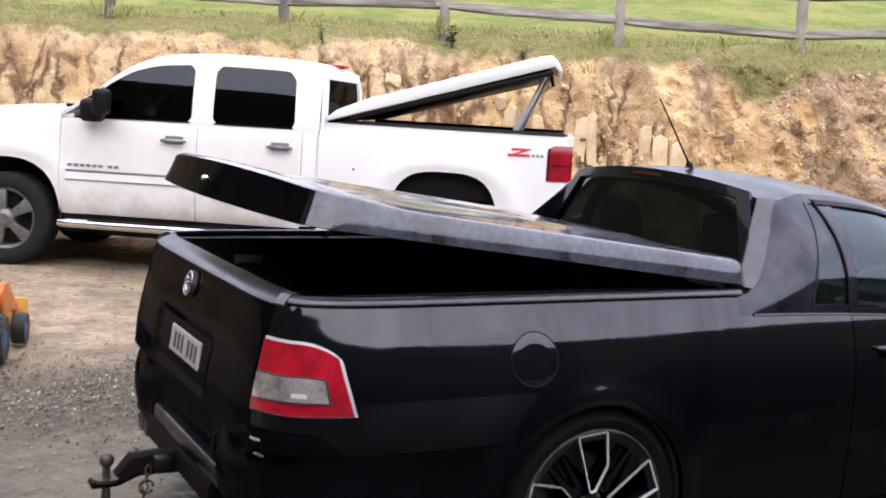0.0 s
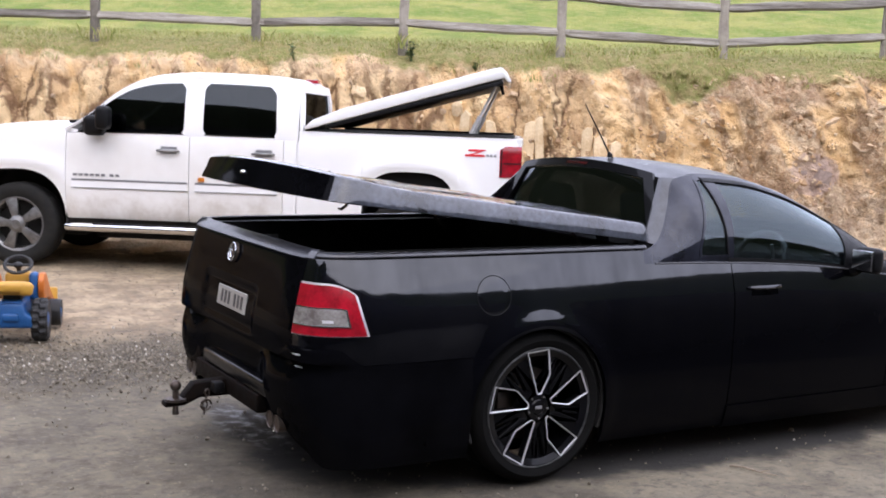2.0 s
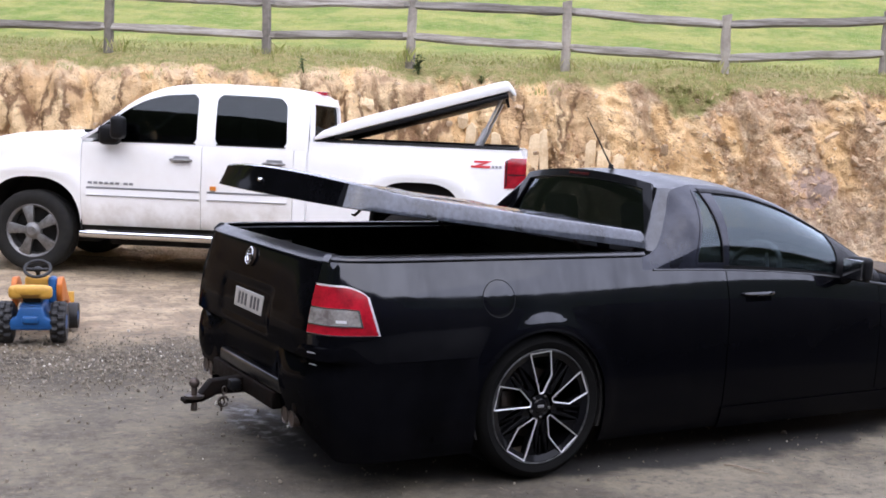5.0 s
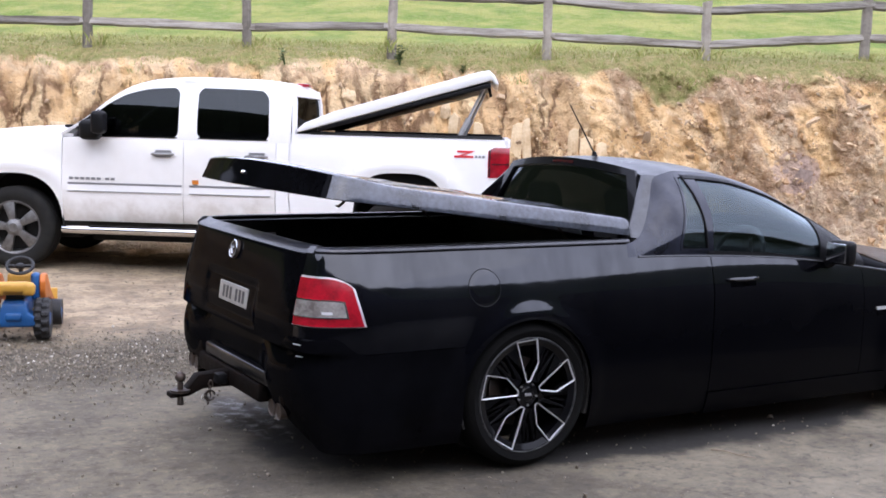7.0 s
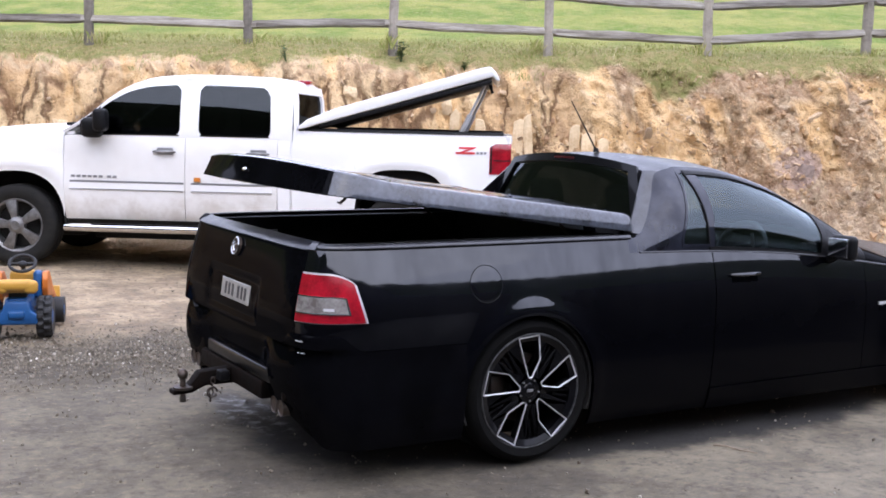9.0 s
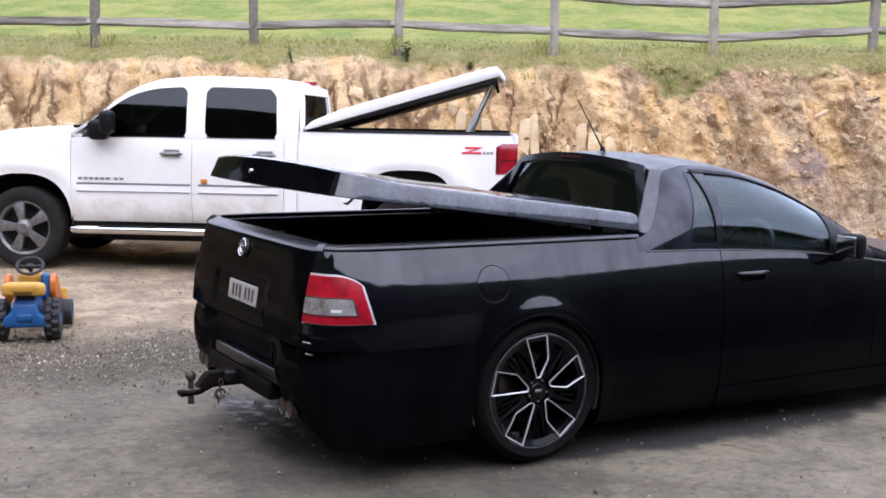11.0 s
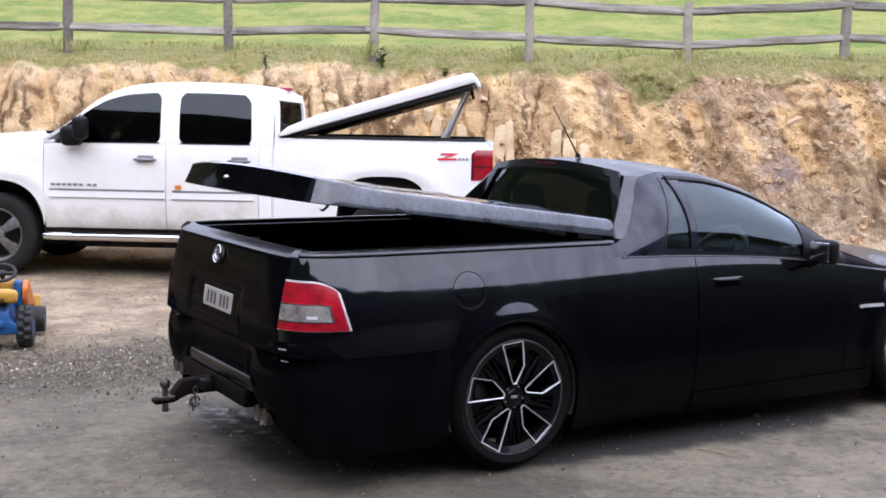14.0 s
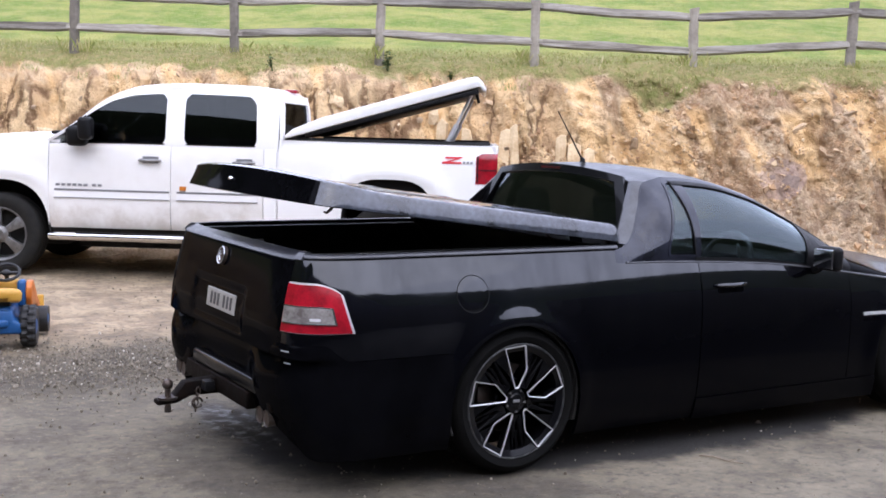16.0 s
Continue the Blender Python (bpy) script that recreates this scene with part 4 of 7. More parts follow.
RAIL_Z = [(0.86, 1.338), (0.955, 1.346), (1.1, 1.374), (1.35, 1.358), (1.64, 1.294), (2.03, 1.125), (2.25, 1.002), (2.344, 0.938), (2.54, 0.875), (2.74, 0.818), (3.1, 0.778), (3.42, 0.735)]
RIDGE_Z = [(0.58, 1.024), (0.64, 1.036), (0.70, 1.056), (0.762, 1.100), (0.865, 1.228), (0.955, 1.346), (1.1, 1.374)]
RIDGE_Y = [(0.58, 0.862), (0.64, 0.853), (0.70, 0.836), (0.762, 0.800), (0.865, 0.715), (0.955, 0.636), (1.1, 0.622)]
RAIL_Y = [(0.86, 0.552), (0.905, 0.590), (0.955, 0.635), (1.1, 0.622), (1.6, 0.635), (2.03, 0.685), (2.25, 0.735), (2.344, 0.757), (2.54, 0.765), (2.74, 0.77), (3.1, 0.775), (3.42, 0.755)]


def belt_y(x):
    return ute_skin(s_at(x), curve(x, BELT)).y


def house(x, q, out=0.0, mirror=1):
    """A place on the cab's side: x along it, q from the belt (0) to the roof's edge (1)."""
    zb, yb = curve(x, BELT), belt_y(x)
    if x < 1.1:
        zt, yt = curve(x, RIDGE_Z), -curve(x, RIDGE_Y)
    else:
        zt, yt = curve(x, RAIL_Z), -curve(x, RAIL_Y)
        zt = max(zt, zb + 0.004)
    k = smooth((x - 0.58) / 0.20)        # the sail's foot runs out level with the flank
    y = yb + (yt - yb) * (q + k * (0.04 * q + 0.36 * q * q + 0.60 * q ** 3 - q))
    z = zb + (zt - zb) * q
    nrm = Vector((0, -(zt - zb), (yt - yb))).normalized() if zt - zb > 0.02 else Vector((0, -1, 0))
    nrm = Vector((0, -abs(nrm.y), abs(nrm.z)))
    p = Vector((x, y, z)) + nrm * out
    return Vector((p.x, p.y * mirror, p.z))


def house_patch(bm, xl, xr, q0, q1, out=0.0, thick=0.02, mirror=1, n=14, k=12):
    def fn(a, q):
        x = xl(q) + (xr(q) - xl(q)) * a
        return house(x, q, out, mirror)
    sheet(bm, fn, steps(0, 1, n), steps(q0, q1, k), thick, flip=(mirror < 0))


def roof_z(x, y):
    yr = curve(x, RAIL_Y)
    return max(curve(x, RAIL_Z), 0.87) + (0.052 + 0.03 * smooth((x - 1.3) / 0.8)) * (1 - (abs(y) / yr) ** 2.2)


def build_ute():
    car = thing("utility_car", pose(0, 0, 0), "black two-door utility car with open tray, lid slightly raised", "car")
    sA0, sA1 = s_at(-ARCH_R), s_at(ARCH_R)
    sD0, sD1 = s_at(1.135), s_at(2.28)
    sF0, sF1 = s_at(FRONT_AXLE - FRONT_ARCH_R), s_at(FRONT_AXLE + FRONT_ARCH_R)
    s_end = s_at(0.60)
    s_gate = 0.733                       # shut line between tailgate and flank
    top = lambda s: 1.026 if plan(s).x < 0.58 else max(curve(plan(s).x, BELT), 0.86)

    def arch(ax, r=ARCH_R):
        return lambda s: 0.345 + math.sqrt(max(0, r ** 2 - (plan(s).x - ax) ** 2))

    for mir in (1, -1):
        # rear flank over the arch, to the door's shut line
        bm = B()
        skin_patch(bm, s_gate + 0.004, s_end, 0.76, 1.026, 0.014, 0.016, mirror=mir)
        skin_patch(bm, s_end, sD0 - 0.003, 0.76, 1.0, mirror=mir, zfun1=top)
        skin_patch(bm, s_gate + 0.004, sA0, 0.606, 0.76, 0.014, 0.016, mirror=mir)
        skin_patch(bm, sA0, sA1, 0, 0.4, 0.015, 0.03, mirror=mir, zfun0=arch(0.0), zfun1=lambda s: 0.76)
        skin_patch(bm, sA1, sD0 - 0.003, 0.14, 0.76, mirror=mir)
        part("rear_quarter_panel", bm, M_BLACK, car, angle=60)
        # door
        bm = B()
        skin_patch(bm, sD0 + 0.003, sD1 - 0.003, 0.25, 0.9, out=0.001, mirror=mir, zfun1=lambda s: curve(plan(s).x, BELT) - 0.004)
        door = part("door", bm, M_BLACK, car, angle=60)
        bm = B()
        skin_patch(bm, sD0 - 0.003, sF0, 0.13, 0.245, out=0.008, mirror=mir)
        part("side_skirt", bm, M_BLACK, car, angle=60)
        bm = B()
        xs = steps(1.235, 1.445, 10)
        rr = [0.007, 0.010] + [0.011] * 7 + [0.009, 0.005]
        tube(bm, [ute_skin(s_at(x), 0.832, 0.012 + 0.022 * math.sin(math.pi * i / 10) ** 0.5, mir) for i, x in enumerate(xs)], rr, 10)
        part("door_handle", bm, M_BLACK, door, "body-coloured door handle")
        bm = B()
        skin_patch(bm, s_at(1.25), s_at(1.43), 0.79, 0.83, 0.02, 0.01, out=0.002, thick=0.004, mirror=mir)
        part("handle_recess", bm, M_TAIL, door)
        # front wing
        bm = B()
        skin_patch(bm, sD1 + 0.003, sF0, 0.74, 0.86, mirror=mir, zfun1=lambda s: curve(plan(s).x, BELT))
        house_patch(bm, lambda q: 2.86, lambda q: 3.30, 0.0, 1.0, mirror=mir, n=10, k=10)
        skin_patch(bm, sD1 + 0.003, sF0, 0.25, 0.74, mirror=mir)
        skin_patch(bm, sF0, sF1, 0, 0.4, 0.015, 0.03, mirror=mir, zfun0=arch(FRONT_AXLE, FRONT_ARCH_R), zfun1=lambda s: max(0.765, curve(plan(s).x, BELT)))
        part("front_wing", bm, M_BLACK, car, angle=60)
        # upper wing in the darker paint, standing in for a dark reflection
        bm = B()
        house_patch(bm, lambda q: 2.30, lambda q: 2.855, 0.0, 1.0, mirror=mir, n=14, k=10)
        part("wing_top", bm, M_TAIL, car, "upper front wing beside the windscreen, painted darker", angle=60)
        bm = B()
        skin_patch(bm, s_at(2.385), s_at(2.575), 0.605, 0.623, 0.03, 0.01, out=0.008, thick=0.012, mirror=mir)
        part("wing_vent_bar", bm, M_MACHINED, car, "bright metal bar on the front wing")
        bm = B()
        skin_patch(bm, s_at(2.395), s_at(2.525), 0.572, 0.590, 0.03, 0.01, out=0.003, thick=0.008, mirror=mir)
        part("wing_vent", bm, M_TAIL, car)
        # front bumper and lamp
        bm = B()
        skin_patch(bm, sF1, PLAN_S[-1], 0.16, 0.70, mirror=mir)
        part("front_bumper", bm, M_BLACK, car, angle=60)
        bm = B()
        skin_patch(bm, s_at(3.44), s_at(3.8), 0.61, 0.70, 0.03, 0.02, out=0.006, mirror=mir)
        part("headlight", bm, M_CLEARLENS, car, "clear headlight")
        # rear bumper, fuller than the tailgate above it
        bm = B()

        bump_top = lambda s: 0.603 + 0.070 * smooth((abs(s) - 0.62) / 0.10) * smooth((1.06 - abs(s)) / 0.12) * (1 if s >= 0 else 0)

        def bump_fn(s, z, side=mir):
            w = smooth((s - 0.55) / 0.5)
            lip = 0.010 * math.exp(-(((s - 0.80) / 0.14) ** 2)) * smooth((z - 0.56) / 0.16) * (1 - smooth((z - bump_top(s) + 0.018) / 0.018))
            bulge = curve(z, [(0.20, -0.02), (0.28, 0.03), (0.36, 0.07), (0.44, 0.09), (0.50, 0.085), (0.56, 0.06), (0.603, 0.016), (0.612, -0.006)])
            return ute_skin(s, z, 0.003 + lip + (1 - w) * (0.004 + (0.25 + 0.55 * smooth((s - 0.30) / 0.25)) * bulge) + 0.012 * math.exp(-((s - 0.86) / 0.14) ** 2) * smooth((z - 0.2) / 0.2), side)
        low = lambda s: 0.33 - 0.17 * smooth((s - 0.45) / 0.5)
        if mir > 0:
            near_bump = bump_fn
        else:
            both = lambda s, z: near_bump(abs(s), z) if s >= 0 else bump_fn(-s, z)
            sheet(bm, lambda s, t: both(s, low(abs(s)) + (bump_top(s) - low(abs(s))) * t), steps(-sA0, sA0, 150), steps(0, 1, 34), 0.012)
            part("rear_bumper", bm, M_TAIL, car, angle=60)
        # tail lamp on the corner
        s0, s1 = (0.742 if mir > 0 else 0.80), s_at(-0.850)
        proud = 0.0 if mir > 0 else -0.014

        def lamp(out, a0, a1, b0, b1, n=20, k=10, thick=0.03):
            bmx = B()

            def fn(a, b):
                s = s0 + (s1 - s0) * a
                lo = 0.728
                u = min(1.0, max(0.0, (a - 0.56) / 0.49))
                hi = 0.930 - 0.076 * (1 - math.sqrt(max(0.0, 1 - u * u)))
                s -= a * 0.066 * b * (hi - lo) / 0.22
                return ute_skin(s, lo + (hi - lo) * b, out + proud, mir)
            sheet(bmx, fn, steps(a0, a1, n), steps(b0, b1, k), thick, flip=(mir < 0))
            return bmx
        lmp = part("tail_light", lamp(0.006, -0.015, 1.018, -0.02, 1.022), M_MACHINED, car, "red and clear tail light with bright surround", angle=50)
        part("red_lens", lamp(0.014, 0.005, 0.980, 0.005, 0.990, thick=0.02), M_RED, lmp, "ribbed red lens", angle=50)
        part("reversing_lens", lamp(0.0175, 0.02, 0.79, 0.20, 0.54, n=16, thick=0.015), M_CLEARLENS, lmp, "clear reversing lens", angle=50)
        for c0, c1, d0, d1 in ((0.02, 0.81, 0.535, 0.560), (0.02, 0.81, 0.185, 0.205), (0.785, 0.81, 0.205, 0.535)):
            part("lens_bar", lamp(0.0185, c0, c1, d0, d1, n=16, k=2, thick=0.012), M_CHROME, lmp)
        part("indicator_lens", lamp(0.0195, 0.46, 0.60, 0.26, 0.32, n=8, k=3, thick=0.008), M_MACHINED, lmp)
        # glints on the bumper's edge, built as bright metal strips
        for c0, c1, zc in ((0.765, 0.805, 0.647), (0.74, 0.785, 0.587)) if mir > 0 else ():
            bm = B()
            sheet(bm, lambda s, z: bump_fn(s, z) + (ute_skin(s, z, 0.004, mir) - ute_skin(s, z, 0, mir)), steps(c0, c1, 4), steps(zc - 0.002, zc + 0.002, 2), 0.005)
            part("bumper_glint", bm, M_MACHINED, car)
        # cab side: sail panel, quarter glass, door glass
        xq = lambda q: 0.908 + 0.170 * q + 0.9 * max(0, 0.22 - q) ** 2
        xd = lambda q: 1.122 - 0.012 * q
        bm = B()
        house_patch(bm, lambda q: 0.597, xq, 0.0, 1.0, mirror=mir, n=26, k=18)
        house_patch(bm, xq, lambda q: 2.42, 0.93, 1.0, mirror=mir, n=40, k=3)
        house_patch(bm, xq, xd, 0.0, 0.06, mirror=mir, n=8, k=2)
        part("cab_side", bm, M_CAB, car, angle=50)
        bm = B()
        tube(bm, [house(x, 0.0, 0.002, mir) for x in steps(0.66, 2.28, 40)], 0.0045, 6)
        # the second rod stands in for the highlight along the wing's crease
        tube(bm, [house(x, 0.0, 0.001, mir) for x in steps(2.06, 3.10, 30)], [0.002] + [0.007] * 24 + [0.008, 0.006, 0.005, 0.004, 0.003, 0.002], 8)
        part("belt_moulding", bm, M_RAIL, car)
        # the facet between the sail's ridge and the rear window, and its return to the glass
        ridge = lambda t: house(0.690 + 0.275 * t, 1.0, 0.0, mir)
        inner = lambda t: Vector((0.655 + 0.250 * t, mir * (-0.785 + 0.200 * t), 1.050 + 0.300 * t))
        bm = B()
        sheet(bm, lambda t, w: ridge(t).lerp(inner(t), w) + Vector((-0.010, -0.006 * mir, 0.003)) * math.sin(math.pi * w), steps(0, 1, 18), steps(0, 1, 6), 0.006, flip=(mir < 0))
        # paler paint for the near facet's sheen, black for the far one's shade
        part("pillar_facet", bm, M_RAIL if mir > 0 else M_GLOSSBLACK, car, angle=50)
        bm = B()
        sheet(bm, lambda t, w: inner(t).lerp(Vector((0.812 + 0.085 * t, mir * (-0.720 + 0.165 * t), 1.075 + 0.283 * t)), w), steps(0, 1, 10), [0, 1], 0.006, flip=(mir < 0))
        part("window_return", bm, M_GLOSSBLACK, car)
        bm = B()
        tube(bm, [house(x, 1.0, -0.002, mir) for x in steps(0.66, 0.955, 14)], [0.003] + [0.005] * 12 + [0.003, 0.002], 8)
        part("pillar_edge", bm, M_CAB, car)
        bm = B()
        house_patch(bm, lambda q: xq(q) - 0.004, lambda q: xd(q) - 0.006, 0.055, 0.94, out=-0.004, thick=0.005, mirror=mir, n=6, k=12)
        part("quarter_window", bm, M_GLASS, car, "dark quarter window glass").visible_shadow = False
        bm = B()
        house_patch(bm, lambda q: xq(q) - 0.006, lambda q: xq(q) + 0.008, 0.05, 0.945, out=0.004, thick=0.014, mirror=mir, n=2, k=14)
        house_patch(bm, xq, xd, 0.052, 0.085, out=0.004, thick=0.014, mirror=mir, n=8, k=2)
        part("quarter_window_seal", bm, M_CAB, car, "streaked black window surround", angle=50)
        bm = B()
        house_patch(bm, lambda q: xd(q) - 0.005, lambda q: xd(q) + 0.003, 0.0, 0.96, out=0.003, thick=0.02, mirror=mir, n=2, k=14)
        house_patch(bm, xd, lambda q: 2.30, 0.91, 0.95, out=0.005, thick=0.02, mirror=mir, n=40, k=2)
        house_patch(bm, xd, lambda q: 2.30, 0.0, 0.05, out=0.005, thick=0.02, mirror=mir, n=30, k=2)
        house_patch(bm, lambda q: 1.938 + 0.06 * q, lambda q: 2.30, 0.0, 0.94, out=0.003, thick=0.02, mirror=mir, n=6, k=8)
        part("window_trim", bm, M_TRIM, car, angle=50)
        frame_in = lambda q: xd(q) + 0.030 + 0.050 * q
        bm = B()
        house_patch(bm, lambda q: xd(q) + 0.004, frame_in, 0.045, 0.905, out=0.001, thick=0.014, mirror=mir, n=3, k=14)
        part("door_frame", bm, M_CAB, door, "streaked black upright of the door frame", angle=50)
        bm = B()
        house_patch(bm, frame_in, lambda q: 1.946 + 0.06 * q, 0.045, 0.91, out=-0.003, thick=0.005, mirror=mir, n=24, k=12)
        part("door_window", bm, M_GLASS, door, "tinted door window glass").visible_shadow = False
        # mirror
        bm = B()
        box(bm, (-0.034, -0.078, -0.066), (0.034, 0.078, 0.066), 0.028, seg=4)
        for v in {v for v in bm.verts}:
            v.co.x += 0.03 * (1 - abs(v.co.y) / 0.1)
        bmesh.ops.transform(bm, matrix=pose(2.002, -0.985 * mir, 0.950, 0, 0, 0), verts=bm.verts)
        mirror_ob = part("door_mirror", bm, M_TRIM, car, "black door mirror")
        bm = B()
        box(bm, (-0.006, -0.062, -0.052), (0.006, 0.062, 0.052), 0.002, m=pose(1.962, -0.985 * mir, 0.950, 0, 0, 0))
        part("mirror_glass", bm, M_CHROME, mirror_ob)
        bm = B()
        tube(bm, [(2.01, -0.86 * mir, 0.88), (2.00, -0.94 * mir, 0.905)], [0.045, 0.03], 8)
        part("mirror_stalk", bm, M_TRIM, mirror_ob)
    # joint over the tailgate: tail skin between the lamps
    bm = B()

    def dent(s, z):
        """How deep the plate's recess is pressed in."""
        return 0.012 * smooth((0.37 - abs(s)) / 0.08) * smooth((z - 0.625) / 0.05) * smooth((0.865 - z) / 0.05)
    skin = lambda s, z: ute_skin(abs(s), z, -dent(s, z), 1 if s >= 0 else -1)
    sheet(bm, skin, steps(-s_gate, s_gate, 150), steps(0.613, 1.02, 60), 0.016)
    tail = part("tailgate", bm, M_TAIL, car, "black tailgate with round badge", angle=60)
    bm = B()
    sheet(bm, lambda s, t: ute_skin(abs(s), 1.024 + 0.030 * math.sin(t * math.pi / 2), 0.003 - 0.055 * (1 - math.cos(t * math.pi / 2)), 1 if s >= 0 else -1), steps(-s_gate - 0.02, s_gate + 0.02, 52), steps(0, 1, 6), 0.01)
    part("tailgate_cap", bm, M_ROOF, tail, "worn black tailgate top edge", angle=60)
    # number plate in its recess
    bm = B()
    sheet(bm, lambda s, z: ute_skin(abs(s), z, 0.001 - 0.012, 1 if s >= 0 else -1), steps(-0.27, 0.27, 28), steps(0.68, 0.81, 8), 0.006)
    part("plate_recess", bm, M_TAIL, tail)
    bm = B()
    box(bm, (-0.004, -0.186, -0.047), (0.004, 0.186, 0.047), 0.003, seg=1)
    plate = part("number_plate", bm, M_PLATE, car, "white number plate with dark characters", m=pose(-1.1115, -0.040, 0.755, 0, 7, 0))
    for k, y in enumerate((0.122, 0.076, 0.030, -0.046, -0.092, -0.136)):
        bm = B()
        box(bm, (-0.0062, y - 0.011, -0.029), (-0.0035, y + 0.011, 0.029))
        part("plate_bar", bm, M_INK, plate)
    # round badge
    bm = B()
    lathe(bm, [(0.0005, -0.012), (0.026, -0.010), (0.031, -0.006), (0.041, -0.012), (0.045, -0.004), (0.045, 0.006), (0.0005, 0.006)], 32)
    badge = part("badge", bm, M_STEEL, car, "round chrome badge", m=pose(-1.080, 0.022, 0.962, -14, 0, -90))
    bm = B()
    tube(bm, [(0.041 * math.cos(a), -0.011, 0.041 * math.sin(a)) for a in steps(0, math.tau * 31 / 32, 31)], 0.0042, 6, closed=True)
    part("badge_ring", bm, M_CHROME, badge)
    bm = B()
    for a in (20, 75, 130):
        tube(bm, [(0.026 * math.cos(radians(a)), -0.013, 0.026 * math.sin(radians(a))), (-0.01, -0.016, 0.0), (-0.018 * math.cos(radians(a)), -0.013, -0.026)], 0.005, 6)
    part("badge_relief", bm, M_CHROME, badge)
    # tow bar: cross tube, tongue, ball
    bm = B()
    box(bm, (-1.125, -0.60, 0.398), (-1.045, 0.33, 0.464), 0.016, seg=3)
    tow = part("tow_bar", bm, M_GLOSSBLACK, car, "worn black tow bar with ball hitch")
    bm = B()
    box(bm, (-1.13, -0.42, 0.31), (-1.04, 0.42, 0.395), 0.012)
    part("cross_member", bm, M_DARKSTEEL, tow)
    for y0, y1 in ((0.42, 0.66), (-0.66, -0.60)):
        bm = B()
        box(bm, (-1.115, y0, 0.345), (-1.075, y1, 0.458), 0.02, seg=2)
        part("end_plate", bm, M_DARKSTEEL, tow)
    for k in range(4):
        c, turn = Vector((-1.065, -0.448 - 0.003 * k, 0.315 - 0.022 * k)), (k % 2) * math.pi / 2
        bm = B()
        tube(bm, [c + Vector((0.009 * math.cos(a) * math.cos(turn), 0.009 * math.cos(a) * math.sin(turn), 0.015 * math.sin(a))) for a in steps(0, math.tau * 11 / 12, 11)], 0.003, 5, closed=True)
        part("safety_chain_link", bm, M_CHROME, tow)
    bm = B()
    prism(bm, [(-1.05, 0.305), (-1.255, 0.305), (-1.325, 0.275), (-1.415, 0.272), (-1.415, 0.294), (-1.345, 0.297), (-1.282, 0.372), (-1.05, 0.388)],
          lambda a, b, d: Vector((a, d, b)), -0.035, 0.035, 0.006)
    part("tongue", bm, M_DARKSTEEL, tow)
    bm = B()
    lathe(bm, [(0.0005, 0.0), (0.045, 0.0), (0.047, 0.012), (0.0005, 0.013)], 20, m=pose(-1.364, -0.02, 0.297, 90))
    part("ball_collar", bm, M_STEEL, tow)
    bm = B()
    tube(bm, [(-1.364, -0.02, 0.235), (-1.364, -0.02, 0.258), (-1.364, -0.02, 0.262), (-1.364, -0.02, 0.345)], [0.016, 0.016, 0.014, 0.014], 10)
    ball(bm, (-1.364, -0.02, 0.367), 0.026)
    part("tow_ball", bm, M_STEEL, tow, "worn steel tow ball")
    bm = B()
    tube(bm, [(-1.245 + 0.024 * math.cos(a), -0.09, 0.285 + 0.024 * math.sin(a)) for a in steps(0, math.tau * 0.93, 14)], 0.005, 6)
    part("shackle", bm, M_STEEL, tow, "small steel shackle")
    bm = B()
    tube(bm, [(-1.20, -0.06, 0.345), (-1.20, 0.06, 0.345)], 0.009, 8)
    part("hitch_pin", bm, M_STEEL, tow, "worn steel hitch pin")
    for k in range(4):
        c, turn = Vector((-1.235 - 0.006 * k, -0.075 - 0.004 * k, 0.335 - 0.026 * k)), (k % 2) * math.pi / 2
        bm = B()
        tube(bm, [c + Vector((0.010 * math.cos(a) * math.cos(turn), 0.010 * math.cos(a) * math.sin(turn), 0.018 * math.sin(a))) for a in steps(0, math.tau * 11 / 12, 11)], 0.0035, 5, closed=True)
        part("chain_link", bm, M_STEEL, tow)
    bm = B()
    box(bm, (-1.22, -0.13, 0.34), (-1.17, -0.07, 0.39), 0.008)
    part("trailer_socket", bm, M_TRIM, tow)
    # exhaust tips
    for y in (0.60, 0.52, -0.52, -0.60):
        bm = B()
        lathe(bm, [(0.032, -0.12), (0.037, -0.125), (0.037, 0.12), (0.030, 0.12), (0.030, -0.115)], 20, m=pose(-0.985, y, 0.312, 0, 0, -90))
        part("exhaust_tip", bm, M_STEEL, car, "dull steel exhaust tip")
    # tray: floor, walls, rails
    bm = B()
    box(bm, (-1.0, -0.66, 0.50), (0.60, 0.66, 0.54))
    tray = part("tray_floor", bm, M_LINER, car, "black lined tray floor")
    bm = B()
    box(bm, (0.56, -0.74, 0.50), (0.60, 0.74, 1.04))
    part("tray_front", bm, M_LINER, car)
    for sgn in (1, -1):
        bm = B()
        box(bm, (-1.0, sgn * 0.71 - 0.02, 0.50), (0.60, sgn * 0.71 + 0.02, 1.035))
        part("tray_side", bm, M_LINER, car)
        bm = B()
        lathe(bm, [(0.36, -0.11), (0.375, -0.09), (0.375, 0.11), (0.0005, 0.11), (0.0005, -0.11)][0:3] + [(0.34, 0.11), (0.34, -0.11)], 32, closed=True, m=pose(0, sgn * 0.62, 0.38))
        part("wheel_tub", bm, M_LINER, car)
    bm = B()
    sheet(bm, lambda y, z: Vector((-1.02 + 0.06 * (y / 0.7) ** 2, y, z)), steps(-0.72, 0.72, 16), [0.50, 1.02], 0.03, flip=True)
    part("tray_back", bm, M_LINER, car)
    for sgn in (1, -1):
        bm = B()
        cap = [(-0.004, 1.033), (-0.001, 1.036), (-0.001, 1.043), (-0.006, 1.049), (-0.016, 1.052), (-0.034, 1.052), (-0.040, 1.046)]
